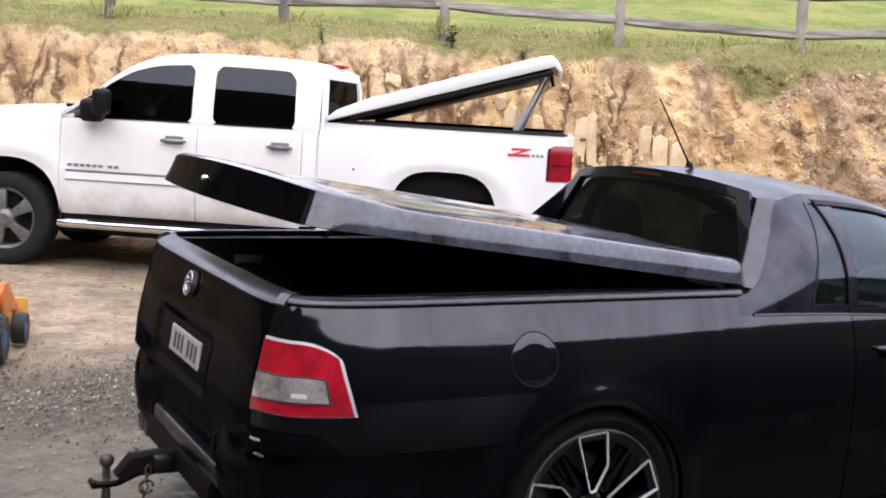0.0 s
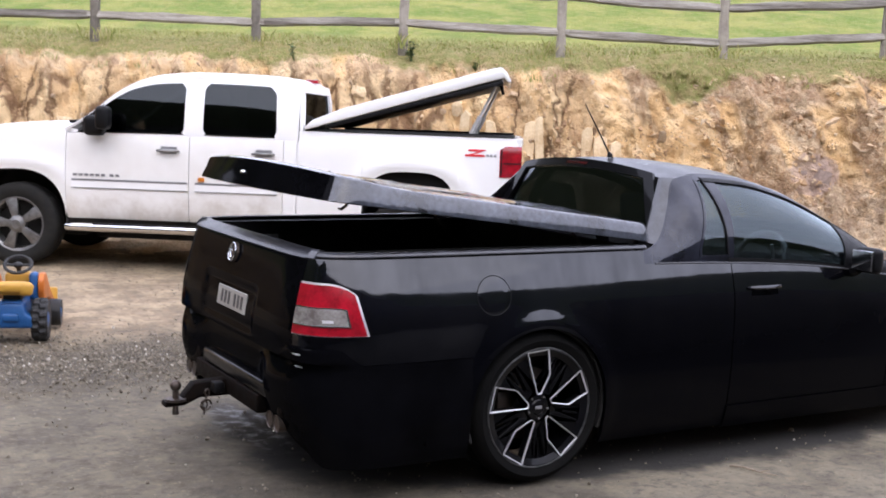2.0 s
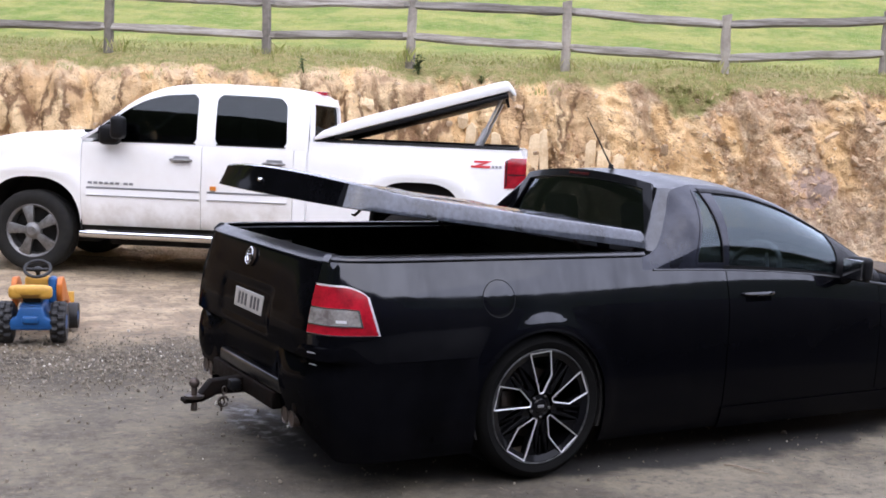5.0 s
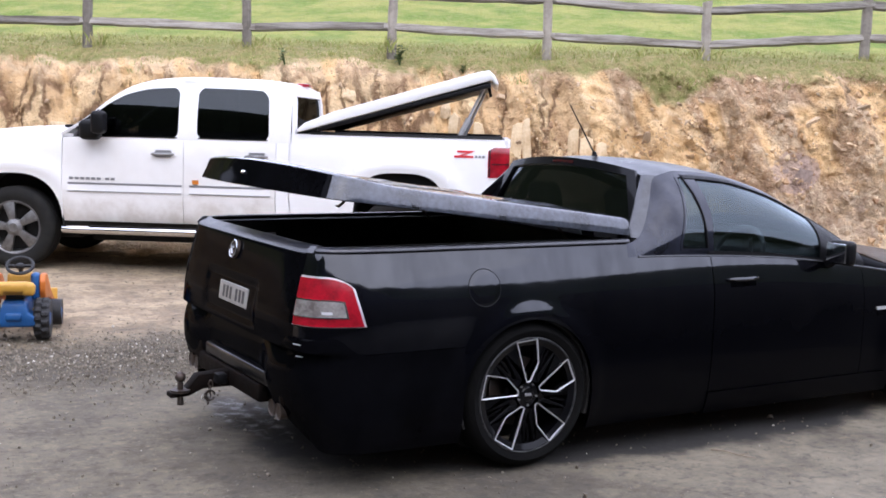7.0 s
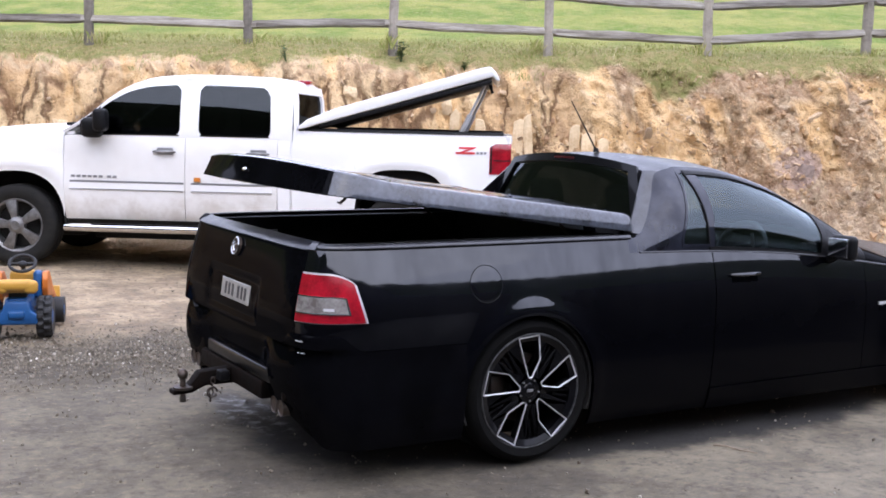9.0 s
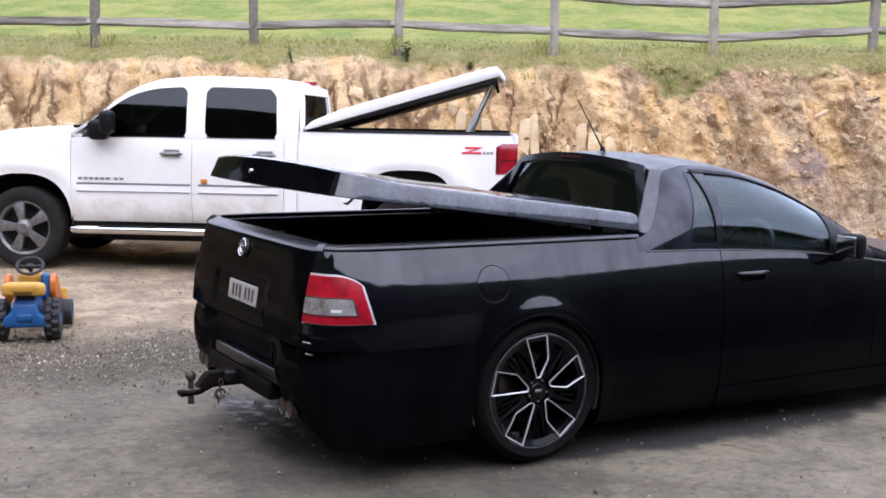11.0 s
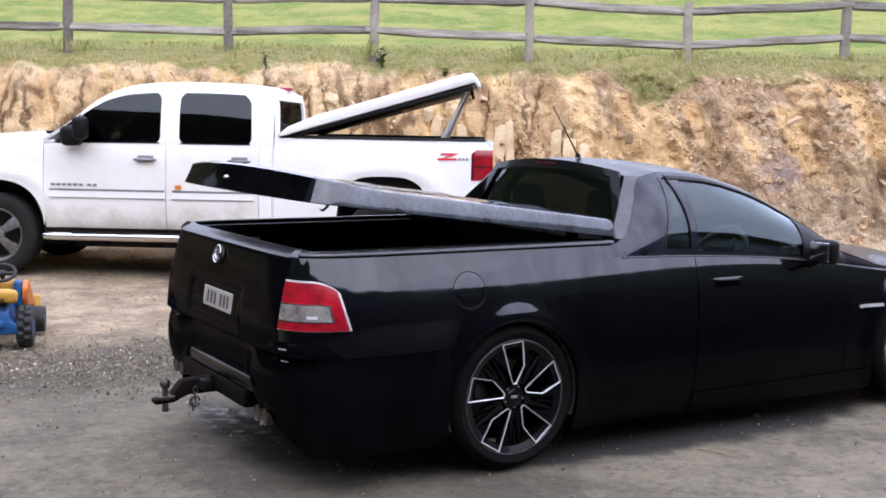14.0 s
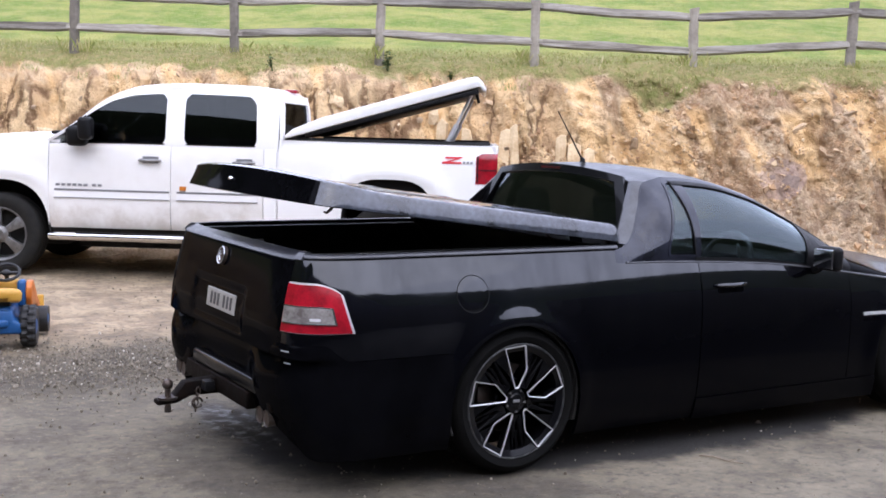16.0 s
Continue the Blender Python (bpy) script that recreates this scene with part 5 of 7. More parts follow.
        sheet(bm, lambda s, t: ute_skin(s, curve(t, [(i / 6, c[1]) for i, c in enumerate(cap)]), curve(t, [(i / 6, c[0]) for i, c in enumerate(cap)]) + 0.006, -sgn), steps(0.775, s_end + 0.02, 60), steps(0, 1, 12), 0.004, flip=(sgn > 0))
        part("rail_cap", bm, M_RAIL, car, "satin rail cap along the tray side", angle=50)
        bm = B()
        sheet(bm, lambda s, t: ute_skin(s, 1.028 + 0.031 * math.sin(t * 1.9), 0.010 - 0.040 * t * t, -sgn), steps(0.728, 0.788, 8), steps(0, 1, 8), 0.01, flip=(sgn > 0))
        part("corner_buffer", bm, M_RAIL, car, "small grey rubber corner buffer", angle=50)
        bm = B()
        sheet(bm, lambda s, t: ute_skin(s, 1.043, -0.028 - 0.122 * t * max(0.12, min(1.0, (plan(s).x + 1.06) / 0.32)), -sgn) + Vector((0, 0, 0.003 - 0.014 * t)), steps(0.80, s_end, 44), steps(0, 1, 6), 0.008, flip=(sgn > 0))
        part("tray_rail", bm, M_GLOSSBLACK, car)
        bm = B()
        tube(bm, [(-0.94, sgn * 0.765, 1.044), (-0.5, sgn * 0.768, 1.045), (0.58, sgn * 0.768, 1.044)], 0.008, 8)
        part("rail_seal", bm, M_RUBBER, car)
        bm = B()
        box(bm, (-0.72, sgn * 0.688 - 0.004, 0.93), (-0.60, sgn * 0.688 + 0.004, 0.965), 0.004)
        part("tie_down_plate", bm, M_BADGE_GREY, tray)
    # fuel flap on the near flank
    bm = B()
    n = 28

    def disc(r, out):
        return [ute_skin(s_at(-0.25 + r * math.cos(k * math.tau / n)), 0.862 + r * 0.98 * math.sin(k * math.tau / n), out) for k in range(n)]
    ring = [[bm.verts.new(p) for p in disc(r, o)] for r, o in ((0.083, -0.006), (0.083, 0.0012), (0.0815, 0.0016), (0.05, 0.0016), (0.02, 0.0016))]
    for a, b in zip(ring, ring[1:]):
        for k in range(n):
            bm.faces.new((a[k], a[(k + 1) % n], b[(k + 1) % n], b[k]))
    bm.faces.new(ring[-1])
    bmesh.ops.recalc_face_normals(bm, faces=bm.faces)
    part("fuel_flap", bm, M_BLACK, car, angle=60)
    bm = B()
    tube(bm, disc(0.085, 0.0006), 0.0017, 5, closed=True)
    part("fuel_flap_gap", bm, M_TRIM, car)
    # roof, glass fore and aft
    bm = B()
    sheet(bm, lambda x, t: Vector((x, t * curve(x, RAIL_Y), roof_z(x, t * curve(x, RAIL_Y)))), steps(0.885, 1.56, 26), steps(-1, 1, 24), 0.02)
    for a, b in ((-1, -0.91), (0.91, 1)):
        sheet(bm, lambda x, t: Vector((x, t * curve(x, RAIL_Y), roof_z(x, t * curve(x, RAIL_Y)))), steps(1.56, 2.42, 24), steps(a, b, 3), 0.02)
    part("roof", bm, M_ROOF, car, "black roof with water beads", angle=60)
    bm = B()
    sheet(bm, lambda x, t: Vector((x, t * curve(x, RAIL_Y), roof_z(x, t * curve(x, RAIL_Y)) - 0.006)), steps(1.55, 2.42, 24), steps(-0.92, 0.92, 20), 0.005)
    part("windscreen", bm, M_GLASS_CLEAR, car, "clear windscreen").visible_shadow = False

    def back(t, w, inn=0.0):
        """Rear window: t across, w from the foot up."""
        x = 0.812 + 0.085 * w - inn * 0.3 - 0.040 * (1 - t * t)
        y = t * (0.735 - 0.168 * w)
        z = 1.075 + w * (0.283 + 0.047 * (1 - t * t))
        return Vector((x + inn, y, z))
    bm = B()
    sheet(bm, lambda t, x: Vector((x, t * 0.80, 1.068 + 0.02 * (1 - t * t))), steps(-1, 1, 16), steps(0.63, 0.80, 5), 0.012, flip=True)
    part("rear_shelf", bm, M_GLOSSBLACK, car)
    bm = B()
    sheet(bm, lambda t, w: back(t, w), steps(-0.90, 0.90, 24), steps(0.06, 0.92, 12), 0.005)
    part("rear_window", bm, M_GLASS_REAR, car, "dark tinted rear window").visible_shadow = False
    bm = B()
    sheet(bm, lambda t, w: back(t, w) - Vector((0.002, 0, 0)), steps(-1, 1, 24), steps(0.90, 1.03, 3), 0.02)
    sheet(bm, lambda t, w: back(t, w) - Vector((0.002, 0, 0)), steps(-1, 1, 24), steps(-0.08, 0.08, 3), 0.02)
    for a, b in ((-1, -0.89), (0.89, 1)):
        sheet(bm, lambda t, w: back(t, w) - Vector((0.002, 0, 0)), steps(a, b, 4), steps(0.08, 0.90, 8), 0.02)
    part("rear_window_surround", bm, M_GLOSSBLACK, car, angle=50)
    bm = B()
    sheet(bm, lambda t, w: back(t, w) - Vector((0.012, 0, -0.002)), steps(-0.16, 0.16, 6), steps(0.945, 0.985, 2), 0.012)
    part("brake_light", bm, M_DARKRED, car, "thin dark red high brake light")
    # aerial
    bm = B()
    tube(bm, [(1.055, 0, 1.425), (1.055, 0, 1.44), (1.045, 0, 1.452)], [0.02, 0.016, 0.007], 10)
    tube(bm, [(1.047, 0, 1.45), (0.96, 0.0, 1.58), (0.87, 0.0, 1.71)], [0.005, 0.004, 0.003], 6)
    part("aerial", bm, M_TRIM, car, "thin raked roof aerial")
    # bonnet
    bm = B()

    def bonnet(x, t):
        half = min(curve(x, RAIL_Y), math.sqrt(max(0.001, 1 - max(0, (x - 3.2) / 0.69) ** 2.5)) * 0.86)
        z = curve(x, RAIL_Z + [(3.8, 0.67)])
        return Vector((x, t * half, z + 0.10 * (1 - abs(t) ** 2.6) * (1 - 0.5 * smooth((x - 3.2) / 0.6))))
    sheet(bm, bonnet, steps(2.30, 3.82, 36), steps(-1, 1, 28), 0.02)
    # low-coat black here in place of body paint, to darken the reflections
    part("bonnet", bm, M_GLOSSBLACK, car, angle=60)
    # cabin
    bm = B()
    box(bm, (0.62, -0.72, 0.30), (2.6, 0.72, 0.36))
    box(bm, (0.60, -0.72, 0.36), (0.64, 0.72, 1.02))
    box(bm, (2.05, -0.70, 0.55), (2.45, 0.70, 0.90), 0.05)
    part("cabin_floor", bm, M_CABIN, car)
    for y in (-0.36, 0.36):
        bm = B()
        box(bm, (1.15, y - 0.24, 0.40), (1.68, y + 0.24, 0.56), 0.05, seg=3)
        box(bm, (-0.07, -0.24, 0), (0.07, 0.24, 0.58), 0.05, m=pose(1.15, y, 0.50, 0, -14, 0), seg=3)
        box(bm, (-0.05, -0.12, 0.60), (0.05, 0.12, 0.78), 0.04, m=pose(1.15, y, 0.50, 0, -14, 0), seg=3)
        part("seat", bm, M_CABIN, car)
    bm = B()
    tube(bm, [(1.86 + 0.07 * math.cos(a), -0.36 + 0.185 * math.sin(a), 0.86 + 0.17 * math.cos(a)) for a in steps(0, math.tau * 23 / 24, 23)], 0.016, 8, closed=True)
    tube(bm, [(1.80, -0.53, 0.86), (1.89, -0.36, 0.86), (1.80, -0.19, 0.86)], 0.018, 8)
    tube(bm, [(1.88, -0.36, 0.86), (2.10, -0.36, 0.80)], 0.03, 8)
    steering = part("steering_wheel", bm, M_BADGE_GREY, car)
    bm = B()
    tube(bm, [(1.795, -0.515, 0.985), (1.812, -0.505, 0.950), (1.835, -0.49, 0.905)], [0.009, 0.012, 0.008], 8)
    part("spoke_trim", bm, M_WHITE, steering, "pale spoke trim")
    # underside and arch liners
    bm = B()
    box(bm, (0.40, -0.78, 0.17), (2.49, 0.78, 0.33), 0.03)
    box(bm, (-1.0, -0.60, 0.26), (0.40, 0.60, 0.48), 0.03)
    box(bm, (2.49, -0.60, 0.20), (3.70, 0.60, 0.55), 0.03)
    part("underbody", bm, M_DARK, car)
    for ax, r in ((0.0, ARCH_R + 0.004), (FRONT_AXLE, FRONT_ARCH_R + 0.004)):
        for sgn in (1, -1):
            bm = B()
            sheet(bm, lambda a, y: Vector((ax + r * math.cos(a), sgn * y, 0.345 + r * math.sin(a))), steps(-0.35, math.pi + 0.35, 26), [0.60, 0.75, 0.915], 0.01, flip=(sgn > 0))
            part("arch_liner", bm, M_DARK, car)
    for ax, sp in ((0.0, 2), (FRONT_AXLE, 25)):
        ute_wheel(car, pose(ax + 0.01, -0.805, 0.345), sp + 3)
        ute_wheel(car, pose(ax, 0.805, 0.345, 0, 0, 180), sp)
    build_lid(car)
    return car


LID_TILT = 7.0


def lid_outline(n=10):
    """The lid's plan from its hinge: x back (negative), y across."""
    pts = [(0.046, -0.80), (0.046, 0.80)]
    pts += [(0.044 - 0.05 * i / 3, 0.818 + 0.027 * math.sin(i * math.pi / 6)) for i in range(4)]
    pts += [(x, 0.845) for x in steps(-0.15, -1.52, 15)]
    for i in range(1, n + 1):
        a = i * math.pi / 2 / n
        pts.append((-1.53 - 0.085 * math.sin(a) - 0.02 * i / n, 0.845 - 0.085 * (1 - math.cos(a))))
    for y in steps(0.70, -0.70, 14):
        pts.append((-1.70 + 0.06 * (y / 0.74) ** 2, y))
    right = [(x, -y) for x, y in reversed(pts[2:2 + 4 + 16 + n])]
    return pts + right


def build_lid(car):
    out = lid_outline()
    n = len(out)
    c = (-0.82, 0.0)

    def ring(bm, scale, zf, tuck=0.0):
        r = []
        for x, y in out:
            wr = smooth((-x - 1.54) / 0.09)
            sx = 1 - (1 - scale) * (1 - 0.8 * wr) if scale > 0.955 else scale
            px, py = c[0] + (x - c[0]) * sx + tuck * wr, c[1] + (y - c[1]) * scale
            r.append(bm.verts.new((px, py, zf(px, py))))
        return r

    def crown(x, y):
        ridge = 0.010 * (math.exp(-((abs(y) - 0.50) / 0.05) ** 2) + math.exp(-((abs(y) - 0.17) / 0.05) ** 2)) * smooth(-x / 0.2) * smooth((1.45 + x) / 0.2)
        tail = 0.026 * smooth((-x - 1.25) / 0.4)
        return 0.084 + 0.024 * (1 - (y / 0.845) ** 2) + ridge + tail
    bm = B()
    rings = [ring(bm, 0.95, lambda x, y: 0.012, 0.02), ring(bm, 0.975, lambda x, y: 0.0, 0.006), ring(bm, 1.0, lambda x, y: 0.004, 0.0),
             ring(bm, 0.994, lambda x, y: 0.032, 0.007), ring(bm, 0.984, lambda x, y: 0.062, 0.014), ring(bm, 0.974, lambda x, y: crown(x, y) - 0.008, 0.022), ring(bm, 0.960, lambda x, y: crown(x, y), 0.030)]
    rings += [ring(bm, s, crown, max(0.0, 0.028 * (s - 0.78) / 0.16)) for s in (0.94, 0.88, 0.80, 0.72, 0.64, 0.56, 0.48, 0.40, 0.32, 0.24, 0.16, 0.08)]
    for a, b in zip(rings, rings[1:]):
        for k in range(n):
            bm.faces.new((a[k], a[(k + 1) % n], b[(k + 1) % n], b[k]))
    bm.faces.new(rings[-1])
    inner = ring(bm, 0.945, lambda x, y: 0.055)
    for k in range(n):
        bm.faces.new((inner[k], inner[(k + 1) % n], rings[0][(k + 1) % n], rings[0][k]))
    bm.faces.new(list(reversed(inner)))
    bmesh.ops.recalc_face_normals(bm, faces=bm.faces)
    lid = part("tray_lid", bm, M_LID, car, "black hard tray lid with worn wet top", angle=40, m=pose(0.622, 0, 1.064, 0, LID_TILT, 0))
    # the upright back edge takes the darker paint, in place of a dark reflection
    lid.data.materials.append(M_TAIL)
    for p in lid.data.polygons:
        if p.center.x < -1.5 and p.normal.x < -0.80:
            p.material_index = 1
    for y in (-0.5, -0.17, 0.17, 0.5):
        bm = B()
        box(bm, (-1.5, y - 0.03, 0.02), (-0.1, y + 0.03, 0.054), 0.01)
        part("lid_rib", bm, M_LINER, lid)
    for x in (-1.3, -0.75, -0.25):
        bm = B()
        box(bm, (x - 0.03, -0.72, 0.016), (x + 0.03, 0.72, 0.05), 0.01)
        part("lid_rib", bm, M_LINER, lid)
    bm = B()
    lathe(bm, [(0.0005, -0.012), (0.006, -0.011), (0.009, -0.005), (0.011, 0.0), (0.011, 0.02), (0.0005, 0.02)], 16, m=pose(-1.688, 0.02, 0.062, 0, 0, -90))
    part("lid_lock", bm, M_CHROME, lid, "small chrome lock")
    bm = B()
    tube(bm, [(-1.495, -0.72, 0.020), (-1.50, -0.72, -0.008), (-1.52, -0.72, -0.028), (-1.535, -0.72, -0.024)], [0.008, 0.007, 0.006, 0.004], 6)
    part("lid_latch", bm, M_STEEL, lid)
    for sgn in (1, -1):
        bm = B()
        a, b = Vector((0.55, sgn * 0.66, 0.84)), Vector((0.30, sgn * 0.70, 1.105))
        mid_p = a.lerp(b, 0.55)
        tube(bm, [a, mid_p], 0.014, 8)
        tube(bm, [mid_p, b], 0.007, 8)
        part("gas_strut", bm, M_STEEL, car, "grey gas strut")
        bm = B()
        box(bm, (-0.03, sgn * 0.80 - 0.02, -0.06), (0.02, sgn * 0.80 + 0.02, 0.05), 0.006, m=pose(0.63, 0, 1.07))
        part("lid_hinge", bm, M_TRIM, car)


build_ute()


# ---- white pickup truck ----
TIN = [(0.45, 0.06), (0.52, 0.03), (0.62, 0.012), (0.80, 0.0), (1.00, 0.0), (1.18, 0.008), (1.30, 0.022), (1.38, 0.040), (1.46, 0.052)]
BELT_Z = 1.337
TPLAN = [(-0.80, 0.26), (-0.72, 0.14), (-0.60, 0.06), (-0.40, 0.015), (-0.1, -0.01), (0.3, 0.0), (0.6, 0.012), (2.7, 0.012), (3.4, 0.0), (4.3, 0.0), (4.75, 0.008), (4.92, 0.03), (4.98, 0.06)]
TW = 2.0


def truck_y(x, z):
    y = curve(x, TPLAN) + curve(z, TIN)
    for ax, zc in ((0.0, 0.45), (3.904, 0.47)):
        r = (abs((x - ax) / (0.58 if ax < 1 else 0.62)) ** 2.6 + abs((z - zc) / (0.58 if ax < 1 else 0.65)) ** 2.6) ** (1 / 2.6) * 0.58
        y -= 0.022 * math.exp(-(((r - 0.61) / 0.075) ** 2))
    return y


def truck_skin(x, z, out=0.0, far=False):
    y = truck_y(x, z) - out
    return Vector((x, TW - y if far else y, z))


def tpatch(bm, xs, zlo, zhi, k=14, out=0.0, thick=0.02, far=False):
    fl = zlo if callable(zlo) else (lambda x: zlo)
    fh = zhi if callable(zhi) else (lambda x: zhi)
    sheet(bm, lambda x, w: truck_skin(x, fl(x) + (fh(x) - fl(x)) * w, out, far), xs, steps(0, 1, k), thick, flip=far)


def super_arch(ax, zc, rx, rz, e=2.5):
    return lambda x: zc + rz * max(0.0, 1 - abs((x - ax) / rx) ** e) ** (1 / e)


def arch_xs(ax, rx, n=22):
    return [ax - rx * math.cos(math.pi * i / n) for i in range(n + 1)]


T_ROOF = [(0.42, 1.40), (0.52, 1.45), (0.75, 1.60), (0.98, 1.79), (1.15, 1.89), (1.40, 1.955), (1.80, 1.978), (2.35, 1.970), (2.72, 1.935), (2.82, 1.89)]


def tin_y(x, z):
    """Cab side above the belt: leans in."""
    t = (z - BELT_Z) / 0.55
    return truck_y(x, BELT_Z) + 0.025 * t + 0.095 * t * t


def tcab(x, q, out=0.0, far=False, zb=BELT_Z):
    zt = curve(x, T_ROOF) - 0.045
    zt = max(zt, zb + 0.003)
    z = zb + (zt - zb) * q
    y = tin_y(x, z) - out
    return Vector((x, TW - y if far else y, z))


def cpatch(bm, xl, xr, q0, q1, out=0.0, thick=0.02, far=False, n=12, k=8):
    sheet(bm, lambda a, q: tcab(xl(q) + (xr(q) - xl(q)) * a, q, out, far), steps(0, 1, n), steps(q0, q1, k), thick, flip=far)


def build_truck():
    car = thing("pickup_truck", SITE, "white four-door pickup truck with raised tray lid, dusty lower doors", "car")
    K = lambda v: (lambda q: v)
    fa, ra = super_arch(0.0, 0.42, 0.50, 0.55), super_arch(3.904, 0.42, 0.475, 0.655, 3.3)
    hoodz = lambda x: curve(x, [(-0.8, 1.20), (-0.6, 1.285), (-0.3, 1.345), (0.2, 1.39), (0.5, 1.405)])
    for far in (False, True):
        bm = B()
        tpatch(bm, steps(-0.76, 0.495, 40), 1.02, lambda x: hoodz(x) - 0.03, 12, far=far)
        tpatch(bm, steps(-0.76, -0.50, 8), 0.80, 1.02, 8, far=far)
        tpatch(bm, arch_xs(0.0, 0.50), fa, 1.02, 6, far=far)
        part("front_wing", bm, M_WHITE, car, angle=55)
        bm = B()
        tpatch(bm, steps(0.50, 0.501, 1), 0.5, 1.02, 10, far=far)
        part("wing_edge", bm, M_WHITE, car)
        bm = B()
        tpatch(bm, steps(0.48, 2.80, 40), 0.52, BELT_Z, 8, -0.020, 0.01, far)
        part("door_jamb", bm, M_WHITE, car)
        for x0, x1, nm in ((0.505, 1.725, "front_door"), (1.733, 2.655, "rear_door")):
            bm = B()
            lo = 0.50 if nm == "front_door" else 0.50
            tpatch(bm, steps(x0, x1, 24), lo, BELT_Z, 30, far=far)
            door = part(nm, bm, M_WHITE_DUSTY, car, "white door with pale dust along the bottom", angle=55)
            hx = x1 - 0.20 if nm == "front_door" else x1 - 0.19
            bm = B()
            xs = steps(hx - 0.115, hx + 0.115, 8)
            tube(bm, [truck_skin(x, 1.195, 0.02 + 0.02 * math.sin(math.pi * i / 8) ** 0.5, far) for i, x in enumerate(xs)], [0.008, 0.015, 0.017, 0.017, 0.017, 0.017, 0.017, 0.015, 0.008], 8)
            part("door_handle", bm, M_ALLOY, door, "dull chrome door handle")
            bm = B()
            tpatch(bm, steps(hx - 0.08, hx + 0.08, 6), 1.165, 1.235, 4, 0.002, 0.004, far)
            part("handle_cup", bm, M_BADGE_GREY, door)
            for z0, z1, mm in ((0.872, 0.892, M_BADGE_GREY), (0.800, 0.808, M_BADGE_GREY)):
                bm = B()
                tpatch(bm, steps(x0 + 0.06, x1 - (0.01 if nm == "front_door" else 0.05), 12), z0, z1, 2, 0.010, 0.012, far)
                part("door_moulding", bm, mm, door, "grey bright door moulding")
            bm = B()
            tpatch(bm, steps(x0 + 0.06, x1 - (0.01 if nm == "front_door" else 0.05), 12), 0.808, 0.872, 2, 0.008, 0.010, far)
            part("door_moulding", bm, M_WHITE, door)
        if not far:
            # maker's lettering as plain bars
            for k in range(8):
                x = 0.575 + 0.056 * k + (0.03 if k > 5 else 0)
                bm = B()
                tpatch(bm, steps(x, x + 0.040, 2), 0.920, 0.944, 2, 0.006, 0.006)
                part("badge_bar", bm, M_BADGE_GREY, car)
            bm = B()
            tpatch(bm, steps(1.825, 1.885, 2), 0.905, 0.945, 2, 0.02, 0.02)
            part("side_marker", bm, M_AMBER, car, "small amber side marker")
            # red badge as a plain slanted shape, and faint bars beside it
            bm = B()
            for poly in ([(4.46, 1.318), (4.64, 1.318), (4.60, 1.298), (4.46, 1.298)], [(4.56, 1.298), (4.60, 1.298), (4.51, 1.268), (4.47, 1.268)], [(4.43, 1.268), (4.62, 1.268), (4.62, 1.248), (4.43, 1.248)]):
                prism(bm, poly, lambda a, b, d: truck_skin(a, b, d), 0.001, 0.006)
            part("side_badge", bm, M_BADGE_RED, car, "red slanted side badge")
            for k in range(3):
                bm = B()
                tpatch(bm, steps(4.635 + 0.036 * k, 4.66 + 0.036 * k, 1), 1.248, 1.272, 1, 0.004, 0.004)
                part("badge_bar", bm, M_BADGE_GREY, car)
            bm = B()
            lathe(bm, [(0.0005, -0.006), (0.012, -0.005), (0.012, 0.004), (0.0005, 0.004)], 10, m=Matrix.Translation(truck_skin(3.12, 1.05, 0.002)))
            part("fuel_flap_dot", bm, M_BADGE_GREY, car)
        # cab corner behind the rear door, sill
        bm = B()
        tpatch(bm, steps(2.663, 2.785, 4), 0.55, BELT_Z, 18, far=far)
        cpatch(bm, lambda q: 2.585 - 0.02 * q - 0.09 * max(0, (q - 0.72) / 0.19) ** 2 * (q < 0.92) - 0.05 * max(0, (0.16 - q) / 0.14) ** 2, lambda q: 2.80 - 0.0 * q, 0.0, 1.0, out=0.001, far=far, n=6, k=40)
        rnd_in = lambda q: 0.055 * max(0, (q - 0.76) / 0.13) ** 2 * (q < 0.90) + 0.04 * max(0, (0.15 - q) / 0.11) ** 2 * (q > 0.03)
        cpatch(bm, lambda q: 1.668 - rnd_in(q), lambda q: 1.855 + rnd_in(q), 0.0, 1.0, far=far, n=6, k=44)
        cpatch(bm, K(0.50), K(2.60), 0.885, 1.0, far=far, n=60, k=5)
        cpatch(bm, K(0.50), K(2.60), 0.0, 0.04, far=far, n=40, k=1)
        part("cab_side", bm, M_WHITE, car, angle=50)
        bm = B()
        tpatch(bm, steps(0.50, 2.78, 20), 0.44, 0.505, 3, -0.025, far=far)
        part("sill", bm, M_DARK, car)
        # windows
        bm = B()
        cpatch(bm, lambda q: 0.80, K(1.695), 0.02, 0.905, out=-0.006, thick=0.005, far=far, n=24, k=10)
        part("front_window", bm, M_GLASS_DARK, car, "dark tinted front door window").visible_shadow = False
        bm = B()
        cpatch(bm, K(1.845), lambda q: 2.590 - 0.02 * q, 0.02, 0.905, out=-0.006, thick=0.005, far=far, n=16, k=10)
        part("rear_door_window", bm, M_GLASS_DARK, car, "dark tinted rear door window").visible_shadow = False
        bm = B()
        cpatch(bm, K(0.70), K(1.66), 0.03, 0.052, out=0.004, thick=0.012, far=far, n=16, k=1)
        cpatch(bm, K(1.87), K(2.57), 0.03, 0.052, out=0.004, thick=0.012, far=far, n=12, k=1)
        part("window_seal", bm, M_TRIM, car)
        bm = B()
        cpatch(bm, K(0.66), K(0.86), 0.02, 0.95, out=0.003, thick=0.012, far=far, n=6, k=4)
        part("mirror_sail", bm, M_TRIM, car)
